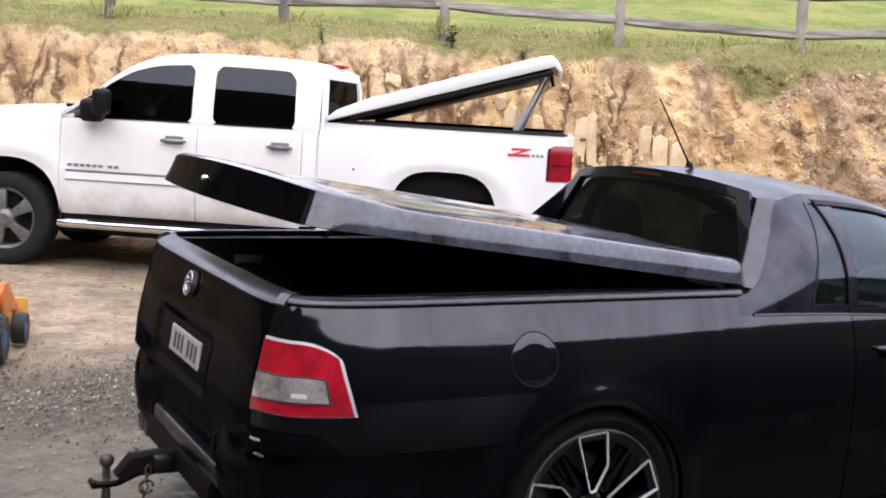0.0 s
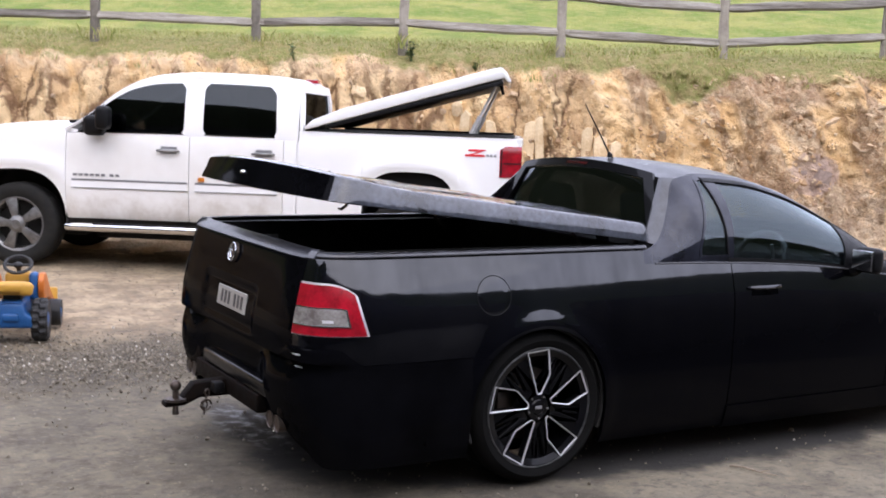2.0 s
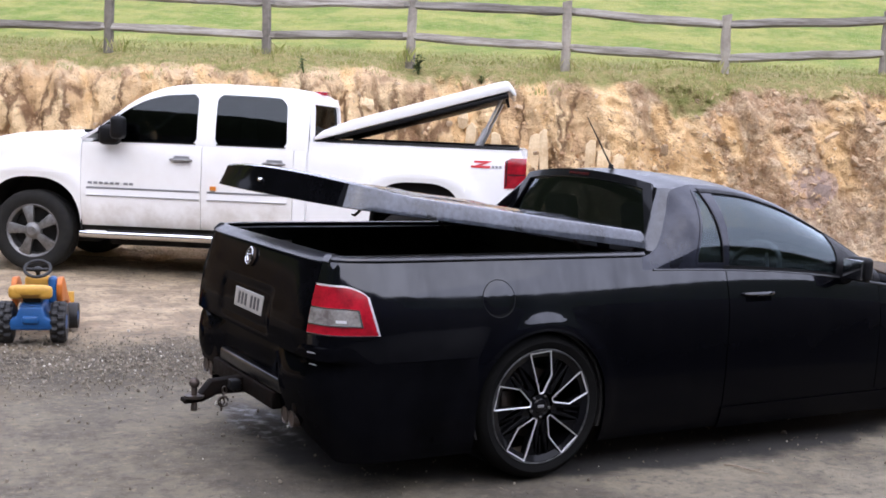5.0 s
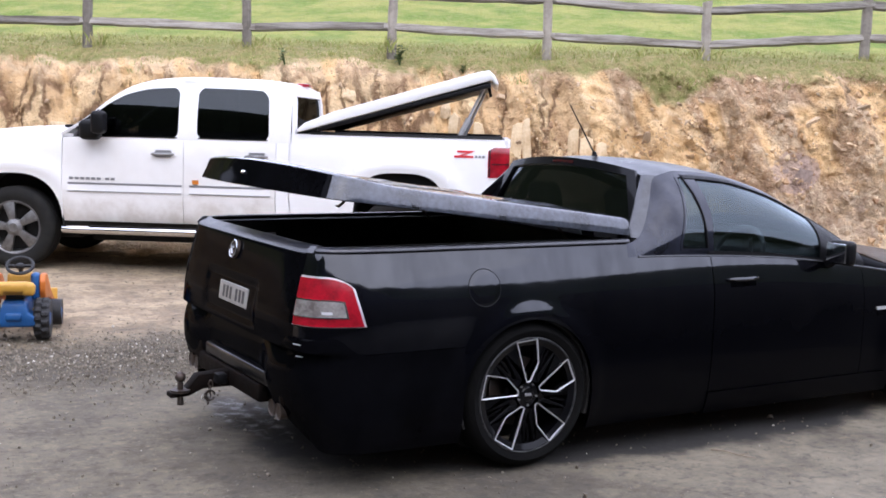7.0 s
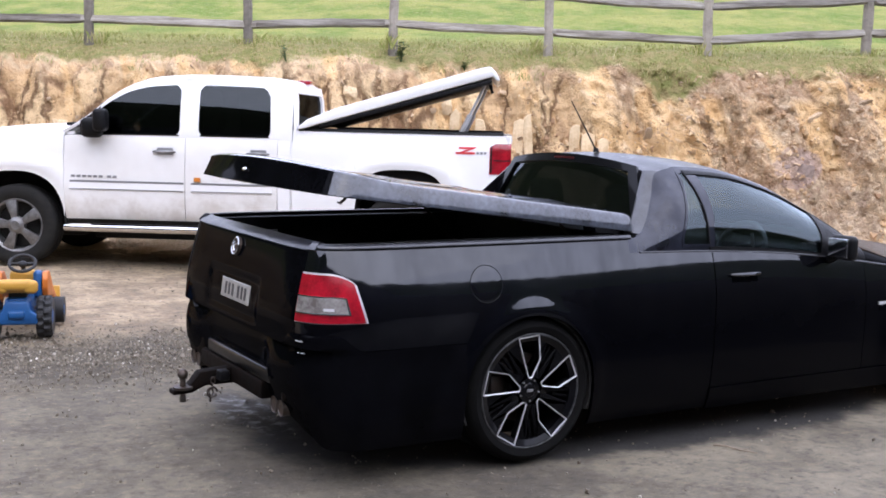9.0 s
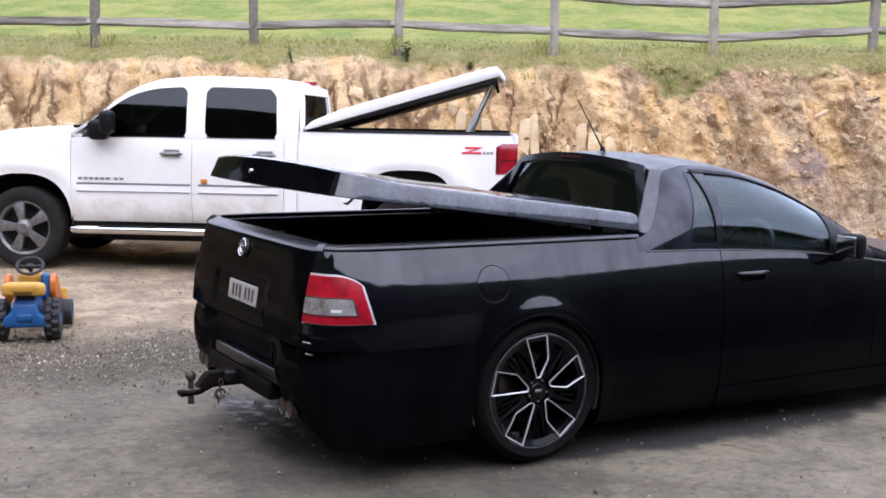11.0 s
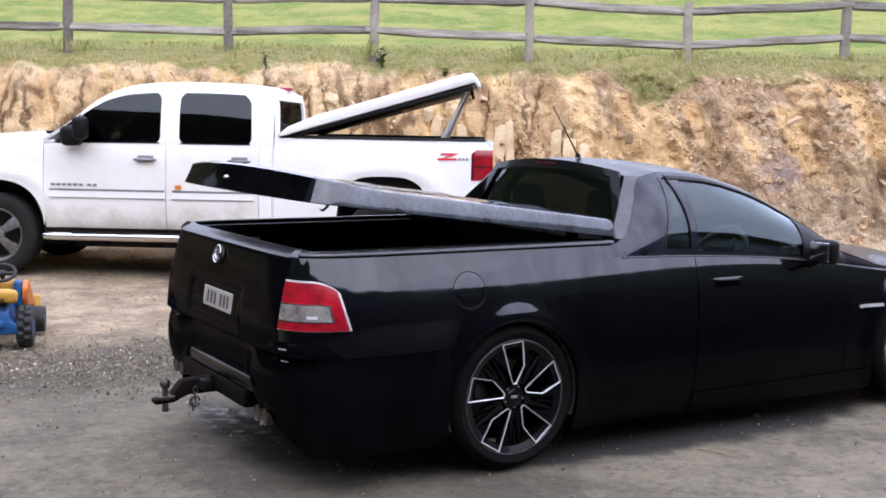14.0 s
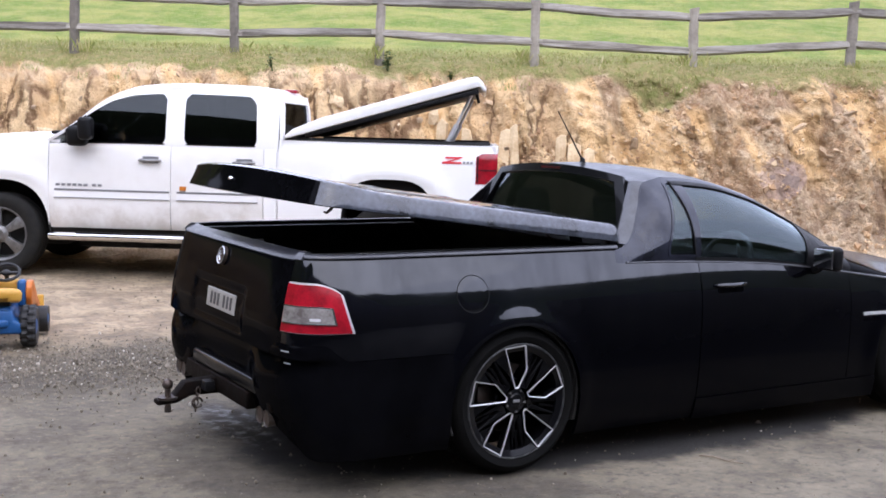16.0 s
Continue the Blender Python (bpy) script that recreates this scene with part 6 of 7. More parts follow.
        # mirror: two stacked heads on an arm
        sg = -1 if not far else 1
        y0 = 0.0 if not far else TW
        bm = B()
        box(bm, (0.87, y0 + sg * 0.15 - 0.09, 1.385), (1.00, y0 + sg * 0.15 + 0.09, 1.61), 0.045, seg=3)
        mir = part("door_mirror", bm, M_TRIM, car, "large black towing mirror")
        bm = B()
        box(bm, (0.72, y0 + sg * 0.06 - 0.08, 1.32), (0.92, y0 + sg * 0.06 + 0.08, 1.52), 0.05, seg=3)
        part("mirror_arm", bm, M_TRIM, mir)
        # running board
        bm = B()
        tube(bm, [(0.52, y0 + sg * 0.0, 0.415), (0.62, y0 + sg * 0.045, 0.42), (1.6, y0 + sg * 0.055, 0.42), (2.62, y0 + sg * 0.045, 0.42), (2.74, y0 + sg * 0.0, 0.415)], 0.042, 12)
        sb = part("side_step", bm, M_CHROME, car, "bright tubular side step")
        bm = B()
        box(bm, (0.8, y0 + sg * 0.05 - 0.03, 0.455), (2.5, y0 + sg * 0.05 + 0.03, 0.464), 0.003)
        part("step_pad", bm, M_TRIM, sb)
        for x in (0.8, 1.6, 2.4):
            bm = B()
            box(bm, (x - 0.03, y0 - sg * 0.3, 0.40), (x + 0.03, y0 + sg * 0.02, 0.43))
            part("step_bracket", bm, M_DARK, sb)
        # tray flank
        bm = B()
        tpatch(bm, steps(2.805, 4.975, 60), 1.12, 1.435, 12, far=far)
        tpatch(bm, steps(2.805, 3.429, 16), 0.50, 1.12, 16, far=far)
        tpatch(bm, arch_xs(3.904, 0.475, 30), ra, 1.12, 6, far=far)
        tpatch(bm, steps(4.379, 4.975, 14), 0.60, 1.12, 12, far=far)
        part("tray_side", bm, M_WHITE, car, angle=55)
        bm = B()
        sheet(bm, lambda x, t: Vector((x, (truck_y(x, 1.435) - 0.008 + 0.11 * t) if not far else TW - (truck_y(x, 1.435) - 0.008 + 0.11 * t), 1.437 + 0.028 * math.sin(min(1, t * 5) * math.pi / 2))), steps(2.98, 4.90, 20), steps(0, 1, 10), 0.012, flip=far)
        part("tray_rail_cap", bm, M_TRIM, car, "black plastic tray rail cap")
        # lamps
        bm = B()
        tpatch(bm, steps(4.765, 4.978, 8), 1.055, lambda x: 1.355 - 0.04 * smooth((4.83 - x) / 0.08), 12, 0.008, 0.03, far)
        lamp = part("tail_light", bm, M_RED, car, "tall red tail light")
        bm = B()
        tpatch(bm, steps(4.80, 4.97, 6), 1.185, 1.195, 1, 0.012, 0.008, far)
        tpatch(bm, steps(4.775, 4.79, 1), 1.07, 1.33, 4, 0.010, 0.006, far)
        part("lens_bar", bm, M_TRIM, lamp)
        bm = B()
        tpatch(bm, steps(-0.79, -0.66, 6), 0.99, 1.22, 8, 0.006, 0.03, far)
        hl = part("headlight", bm, M_CLEARLENS, car, "clear headlight with amber end")
        bm = B()
        tpatch(bm, steps(-0.745, -0.675, 4), 1.0, 1.20, 4, 0.010, 0.01, far)
        part("indicator_lens", bm, M_AMBER, hl)
        # arch liners
        for ax, f in ((0.0, fa), (3.904, ra)):
            bm = B()
            xs = arch_xs(ax, 0.50 if ax < 1 else 0.475)
            yl = [0.03, 0.35, 0.62]
            sheet(bm, lambda x, y: Vector((x, y if not far else TW - y, f(x) + 0.012)), xs, yl, 0.012, flip=not far)
            box(bm, (xs[0], 0.55 if not far else TW - 0.58, 0.42), (xs[-1], 0.58 if not far else TW - 0.55, 1.06))
            part("arch_liner", bm, M_DARK, car)
    # bonnet, grille, bumper
    bm = B()

    def bonnet(x, t):
        e = truck_y(max(x, -0.76), 1.3) + 0.03
        if x < -0.62:
            e += 0.10 * ((-0.62 - x) / 0.25) ** 2
        y = e + (TW - 2 * e) * (t + 1) / 2
        return Vector((x, y, hoodz(x) - 0.03 + 0.075 * (1 - abs(t) ** 3) + 0.02 * math.exp(-((abs(t) - 0.55) / 0.12) ** 2)))
    sheet(bm, bonnet, steps(-0.86, 0.60, 32), steps(-1, 1, 30), 0.03)
    part("bonnet", bm, M_WHITE, car, angle=50)
    bm = B()
    box(bm, (0.44, 0.25, 1.43), (0.66, 1.75, 1.462), 0.01)
    part("cowl", bm, M_TRIM, car)
    bm = B()
    sheet(bm, lambda t, z: Vector((-0.93 + 0.16 * abs(t) ** 3, 1.0 + 0.86 * t, z)), steps(-1, 1, 24), steps(0.62, 1.26, 10), 0.05, flip=True)
    part("front_panel", bm, M_WHITE, car, angle=50)
    bm = B()
    sheet(bm, lambda t, z: Vector((-0.955 + 0.10 * abs(t) ** 3, 1.0 + 0.52 * t, z)), steps(-1, 1, 16), steps(0.88, 1.22, 8), 0.03, flip=True)
    part("grille", bm, M_CHROME, car, "chrome mesh grille")
    bm = B()
    sheet(bm, lambda t, z: Vector((-1.02 + 0.34 * abs(t) ** 4, 1.0 + 0.985 * t, z)), steps(-1, 1, 30), steps(0.50, 0.84, 8), 0.06, flip=True)
    for sg, y in ((1, 0.0), (-1, TW)):
        sheet(bm, lambda x, z: Vector((x, y + sg * (truck_y(x, 0.8) - 0.012), z)), steps(-0.70, -0.495, 6), steps(0.47, 0.83, 8), 0.03, flip=(sg < 0))
    part("front_bumper", bm, M_WHITE, car, "white front bumper", angle=50)
    bm = B()
    box(bm, (-0.90, 0.12, 0.30), (-0.48, TW - 0.12, 0.50), 0.04)
    part("air_dam", bm, M_TRIM, car)
    # roof and screens
    bm = B()

    def roof(x, t):
        zt = curve(x, T_ROOF) - 0.045
        ye = tin_y(x, max(zt, 1.363))
        return Vector((x, ye + (TW - 2 * ye) * (t + 1) / 2, zt + 0.055 * (1 - abs(t) ** 4)))
    sheet(bm, roof, steps(1.14, 2.80, 40), steps(-1, 1, 30), 0.03)
    for a, b in ((-1, -0.93), (0.93, 1)):
        sheet(bm, roof, steps(0.47, 1.14, 18), steps(a, b, 3), 0.03)
    part("roof", bm, M_WHITE, car, "white cab roof", angle=50)
    bm = B()
    sheet(bm, lambda x, t: roof(x, t) - Vector((0, 0, 0.01)), steps(0.47, 1.14, 18), steps(-0.94, 0.94, 20), 0.006)
    part("windscreen", bm, M_GLASS_DARK, car, "dark windscreen").visible_shadow = False
    bm = B()

    def backp(t, w):
        z = 1.15 + 0.74 * w
        ye = tin_y(2.8, z) if z > BELT_Z else truck_y(2.78, z)
        return Vector((2.80 + 0.02 * (1 - w) - 0.02 * smooth((w - 0.8) / 0.2), ye + (TW - 2 * ye) * (t + 1) / 2, z))
    for t0, t1, w0, w1 in ((-1, 1, -0.8, 0.36), (-1, 1, 0.88, 1.0), (-1, -0.86, 0.36, 0.88), (0.86, 1, 0.36, 0.88)):
        sheet(bm, backp, steps(t0, t1, 10), steps(w0, w1, 6), 0.03, flip=True)
    part("cab_back", bm, M_WHITE, car, angle=50)
    bm = B()
    sheet(bm, backp, steps(-0.88, 0.88, 12), steps(0.35, 0.89, 4), 0.006, flip=True)
    part("rear_window", bm, M_GLASS_CAB, car, "dark rear window").visible_shadow = False
    bm = B()
    box(bm, (2.70, 0.88, 1.915), (2.84, 1.12, 1.955), 0.012)
    part("brake_light", bm, M_RED, car, "red high brake light")
    bm = B()
    tube(bm, [(0.98, 1.6, 1.80), (0.975, 1.6, 1.98)], [0.018, 0.01], 8)
    part("roof_aerial", bm, M_TRIM, car)
    # tray: floor, front, tailgate, bumper
    bm = B()
    box(bm, (2.83, 0.12, 0.84), (4.93, TW - 0.12, 0.88))
    for y in (0.10, TW - 0.12):
        box(bm, (2.83, y, 0.84), (4.90, y + 0.02, 1.43))
    box(bm, (2.83, 0.10, 0.84), (2.86, TW - 0.10, 1.43))
    part("tray_bed", bm, M_TRIM, car)
    bm = B()
    sheet(bm, lambda t, z: Vector((4.985 - 0.03 * abs(t) ** 6 + 0.012 * math.exp(-((z - 1.40) / 0.03) ** 2), 1.0 + 0.93 * t, z)), steps(-1, 1, 20), steps(0.80, 1.43, 14), 0.05)
    part("tailgate", bm, M_WHITE, car, angle=50)
    bm = B()
    box(bm, (4.97, 0.10, 0.58), (5.14, TW - 0.10, 0.78), 0.04, seg=3)
    part("rear_bumper", bm, M_CHROME, car, "chrome rear bumper")
    # cabin
    bm = B()
    box(bm, (0.55, 0.10, 0.52), (2.74, TW - 0.10, 0.60))
    box(bm, (0.50, 0.12, 1.0), (0.95, TW - 0.12, 1.36), 0.08)
    part("cabin_floor", bm, M_CABIN, car)
    for x, y in ((1.45, 0.55), (1.45, 1.45), (2.45, 0.55), (2.45, 1.45)):
        bm = B()
        box(bm, (x - 0.45, y - 0.28, 0.85), (x + 0.05, y + 0.28, 1.0), 0.05, seg=3)
        box(bm, (-0.08, -0.28, 0), (0.08, 0.28, 0.55), 0.05, m=pose(x, y, 0.95, 0, 12, 0), seg=3)
        box(bm, (-0.05, -0.14, 0.57), (0.05, 0.14, 0.74), 0.04, m=pose(x, y, 0.95, 0, 12, 0), seg=3)
        part("seat", bm, M_CABIN, car)
    # chassis and axles
    bm = B()
    for y in (0.50, 1.38):
        box(bm, (-0.6, y, 0.46), (4.9, y + 0.12, 0.62))
    box(bm, (0.55, 0.16, 0.36), (3.3, 1.84, 0.50))
    box(bm, (0.60, 0.55, 0.25), (2.9, 0.95, 0.38), 0.04)
    box(bm, (0.75, 1.00, 0.27), (3.2, 1.60, 0.38), 0.04)
    box(bm, (-0.45, 0.45, 0.28), (0.55, 1.55, 0.46), 0.04)
    for x in (0.0, 3.904):
        tube(bm, [(x, 0.2, 0.415), (x, 0.9, 0.415), (x, 1.0, 0.415), (x, 1.8, 0.415)], [0.05, 0.05, 0.13, 0.05], 10)
    part("chassis", bm, M_DARK, car)
    for ax in (0.0, 3.904):
        truck_wheel(car, pose(ax, 0.14, 0.415), 14)
        truck_wheel(car, pose(ax, TW - 0.14, 0.415, 0, 0, 180), 14)
    # raised tray lid on struts
    bm = B()
    L = 2.02
    prof = [(0.0, 0.0), (0.0, 0.03), (0.10, 0.075), (0.40, 0.110), (L - 0.12, 0.130), (L - 0.03, 0.122), (L + 0.01, 0.06), (L + 0.03, -0.035), (L - 0.005, -0.035), (L - 0.03, 0.02)]
    prism(bm, prof, lambda a, b, d: Vector((a, d, b)), 0.02, TW - 0.02, 0.012, 2)
    m_lid = pose(2.868, 0, 1.448, 0, -15.8, 0)
    lid = part("tray_lid", bm, M_WHITE, car, "raised white tray lid", m=m_lid)
    bm = B()
    box(bm, (0.20, 0.03, -0.040), (L - 0.05, TW - 0.03, 0.0), 0.008)
    part("lid_underside", bm, M_TRIM, lid, "black lid underside")
    bm = B()
    box(bm, (L - 0.09, 0.25, -0.13), (L - 0.06, 0.28, -0.03), 0.004)
    part("lid_latch", bm, M_TRIM, lid)
    for y in (0.16, TW - 0.16):
        bm = B()
        tube(bm, [(4.46, y, 1.42), (4.56, y, 1.63)], 0.028, 10)
        tube(bm, [(4.56, y, 1.63), (4.70, y, 1.93)], 0.016, 10)
        part("lid_strut", bm, M_MACHINED, car, "bright metal lid strut")
    return car


build_truck()


# ---- toy tractor ----
def build_tractor():
    m = pose(-1.55, 3.10, 0, 0, 0, -17.0)
    toy = thing("toy_tractor", m, "blue and yellow plastic ride-on toy tractor with black wheels", "toy")
    # local: y ahead, x to its right
    for x, y, R, w, nm in ((0.178, 0.0, 0.142, 0.098, "rear"), (-0.178, 0.0, 0.142, 0.098, "rear"), (0.222, 0.50, 0.105, 0.075, "front"), (-0.222, 0.50, 0.105, 0.075, "front")):
        bm = B()
        prof = [(R * 0.45, -w / 2), (R * 0.9, -w / 2 - 0.004), (R - 0.008, -w / 2 + 0.012), (R - 0.008, w / 2 - 0.012), (R * 0.9, w / 2 + 0.004), (R * 0.45, w / 2), (0.02, w / 2 - 0.02), (0.02, -w / 2 + 0.02)]
        lathe(bm, prof[:3] + [(R - 0.008, -0.006), (R - 0.008, 0.006)] + prof[3:], 56, closed=True)
        for v in bm.verts:
            r = math.hypot(v.co.x, v.co.z)
            k = round(math.atan2(v.co.z, v.co.x) / math.tau * 56)
            if r > R * 0.93 and (k + (2 if v.co.y > 0 else 0)) % 4 < 2:
                v.co.x, v.co.z = v.co.x * (1 + 0.014 / r), v.co.z * (1 + 0.014 / r)
        wheel = part("wheel", bm, M_PBLACK, toy, "black plastic wheel with lugs", flat=True, m=pose(x, y, R, 0, 0, 90 if x > 0 else -90))
        bm = B()
        lathe(bm, [(0.0005, -w / 2 - 0.004), (R * 0.3, -w / 2 - 0.002), (R * 0.44, -w / 2 + 0.006), (R * 0.44, 0.0), (0.0005, 0.0)], 20)
        part("hub", bm, M_PBLUE, wheel, "blue hub")
    bm = B()
    box(bm, (-0.085, -0.10, 0.14), (0.085, 0.24, 0.29), 0.035, seg=3)
    prism(bm, [(-0.145, 0.105), (0.145, 0.105), (0.145, 0.175), (0.095, 0.20), (0.075, 0.27), (-0.075, 0.27), (-0.095, 0.20), (-0.145, 0.175)], lambda a, b, d: Vector((a, d, b)), -0.135, 0.05, 0.014, 2)
    box(bm, (-0.055, -0.155, 0.15), (0.055, -0.12, 0.205), 0.014, seg=2)
    box(bm, (-0.085, 0.20, 0.14), (0.085, 0.76, 0.33), 0.05, seg=3)
    part("body", bm, M_PBLUE, toy, "blue plastic body", angle=50)
    bm = B()
    tube(bm, [(-0.23, 0.50, 0.105), (0.23, 0.50, 0.105)], 0.018, 8)
    part("front_axle", bm, M_PBLACK, toy)
    bm = B()
    box(bm, (-0.06, -0.06, 0.28), (0.06, 0.10, 0.335), 0.01)
    part("seat_base", bm, M_PBLACK, toy)
    bm = B()
    box(bm, (-0.12, -0.12, 0.325), (0.12, 0.14, 0.37), 0.02, seg=3)
    box(bm, (-0.145, -0.17, 0.325), (-0.05, -0.10, 0.42), 0.032, seg=4)
    box(bm, (0.05, -0.17, 0.325), (0.145, -0.10, 0.42), 0.032, seg=4)
    box(bm, (-0.12, -0.172, 0.345), (0.12, -0.10, 0.425), 0.032, seg=4)
    part("seat", bm, M_PYELLOW, toy, "yellow plastic seat", angle=50)
    bm = B()
    box(bm, (-0.09, 0.24, 0.32), (0.09, 0.34, 0.435), 0.03, seg=3)
    part("dashboard", bm, M_PYELLOW, toy, angle=50)
    bm = B()
    tube(bm, [(0.0, 0.31, 0.42), (0.0, 0.25, 0.475)], 0.016, 8)
    tube(bm, [(0.090 * math.cos(a), 0.25 + 0.070 * math.sin(a), 0.487 + 0.050 * math.sin(a)) for a in steps(0, math.tau * 19 / 20, 19)], 0.012, 8, closed=True)
    tube(bm, [(-0.085, 0.25, 0.487), (0, 0.255, 0.480), (0.085, 0.25, 0.487)], 0.011, 6)
    ball(bm, (0, 0.252, 0.482), 0.035, 1, 0.8, 0.7)
    part("steering_wheel", bm, M_PBLACK, toy, "black toy steering wheel")
    bm = B()
    box(bm, (0.075, 0.20, 0.24), (0.135, 0.30, 0.435), 0.025, seg=3)
    part("loader_post", bm, M_PBLUE, toy)
    for x in (0.155, -0.155):
        bm = B()
        prism(bm, round_poly([(0.20, 0.38), (0.24, 0.425), (0.36, 0.42), (0.62, 0.26), (0.95, 0.10), (0.95, 0.05), (0.60, 0.20), (0.40, 0.23), (0.26, 0.20), (0.20, 0.31)], 0.02),
              lambda a, b, d: Vector((d, a, b)), x - 0.02, x + 0.02, 0.008)
        part("loader_arm", bm, M_PORANGE, toy, "orange plastic loader arm", angle=50)
    bm = B()
    prism(bm, [(0.92, 0.02), (1.16, 0.01), (1.16, 0.03), (0.98, 0.06), (0.96, 0.22), (0.92, 0.22)], lambda a, b, d: Vector((d, a, b)), -0.19, 0.19, 0.006)
    part("loader_bucket", bm, M_PYELLOW, toy, "yellow plastic bucket")
    return toy


build_tractor()


# ---- fence ----
POSTS = [-8.7, -6.65, -4.6, -2.6, -0.57, 1.55, 3.44, 5.46, 7.50, 9.50, 11.5, 13.55, 15.6, 17.6]
RAIL_LO = [2.70, 2.72, 2.74, 2.75, 2.78, 2.74, 2.80, 2.735, 2.655, 2.80, 2.74, 2.76, 2.72, 2.74]
RAIL_HI = [3.16, 3.17, 3.18, 3.18, 3.20, 3.16, 3.20, 3.185, 3.085, 3.215, 3.16, 3.18, 3.15, 3.17]
FV = 3.72


def build_fence():
    f = thing("fence", SITE, "weathered grey post and rail timber fence on the bank", "fence")
    rnd = random.Random(4)
    for i, u in enumerate(POSTS):
        bm = B()
        base, top_z = 2.30, RAIL_HI[i] + 0.13
        ring = []
        for z in steps(base, top_z, 9):
            jx, jy = 0.006 * fbm((u, z * 3, 1.0)), 0.006 * fbm((u, z * 3, 6.0))
            w, d = 0.058 + 0.006 * fbm((u, z * 4, 3)), 0.045
            lean = 0.02 * (z - base) * math.sin(i * 2.3)
            ring.append([bm.verts.new((u + lean + jx + sx * w * (0.8 if abs(sy) > 0.9 else 1), FV + jy + sy * d, z + (0.012 * sx if z > top_z - 0.001 else 0)))
                         for sx, sy in ((-1, -0.6), (-0.6, -1), (0.6, -1), (1, -0.6), (1, 0.6), (0.6, 1), (-0.6, 1), (-1, 0.6))])
        for a, b in zip(ring, ring[1:]):
            for k in range(8):
                bm.faces.new((a[k], a[(k + 1) % 8], b[(k + 1) % 8], b[k]))
        bm.faces.new(ring[-1])
        bmesh.ops.recalc_face_normals(bm, faces=bm.faces)
        part("post", bm, M_WOOD, f, angle=30)
    for heights, seed in ((RAIL_LO, 1.0), (RAIL_HI, 5.0)):
        for i in range(len(POSTS) - 1):
            u0, u1, z0, z1 = POSTS[i] - 0.10, POSTS[i + 1] + 0.10, heights[i], heights[i + 1]
            side = (-0.012, 0.012)[i % 2]
            bm = B()
            ring = []
            sag = 0.025 * fbm((i * 3.7, seed, 0.0), 2)
            for k in range(17):
                t = k / 16
                u = u0 + (u1 - u0) * t
                end = min(1.0, 0.62 + 4.0 * min(t, 1 - t))
                h = (0.057 + 0.011 * fbm((u * 1.5, seed, i), 3)) * end
                w = (0.034 + 0.006 * fbm((u * 1.5, seed + 3, i), 3)) * end
                zc = z0 + (z1 - z0) * t + sag * math.sin(math.pi * t) + 0.014 * fbm((u * 1.3, seed, i * 5.0), 3)
                yc = FV + side + 0.012 * fbm((u * 1.1, seed + 9, i), 2)
                ring.append([bm.verts.new((u, yc + sy * w, zc + sz * h)) for sy, sz in ((-1, -0.55), (-0.75, 0.4), (-0.35, 1), (0.5, 0.9), (1, 0.2), (0.8, -0.7), (0, -1))])
            for a, b in zip(ring, ring[1:]):
                for k in range(7):
                    bm.faces.new((a[k], a[(k + 1) % 7], b[(k + 1) % 7], b[k]))
            bm.faces.new(ring[0])
            bm.faces.new(list(reversed(ring[-1])))
            bmesh.ops.recalc_face_normals(bm, faces=bm.faces)
            part("rail", bm, M_RAILWOOD, f, angle=40)


build_fence()


# ---- grass, stones ----
def grass_mat():
    m = mat("grass_blades", (0.14, 0.18, 0.03), 0.7, spec=0.2)
    nt = m.node_tree
    b = nt.nodes["Principled BSDF"]
    g = nt.nodes.new("ShaderNodeNewGeometry")
    r = nt.nodes.new("ShaderNodeValToRGB")
    for k, (p, c) in enumerate(((0.0, (0.22, 0.26, 0.065)), (0.5, (0.32, 0.33, 0.10)), (0.75, (0.45, 0.39, 0.18)), (1.0, (0.54, 0.47, 0.27)))):
        e = r.color_ramp.elements[k] if k < 2 else r.color_ramp.elements.new(p)
        e.position, e.color = p, (*c, 1)
    nt.links.new(g.outputs["Random Per Island"], r.inputs["Fac"])
    nt.links.new(r.outputs[0], b.inputs["Base Color"])
    return m


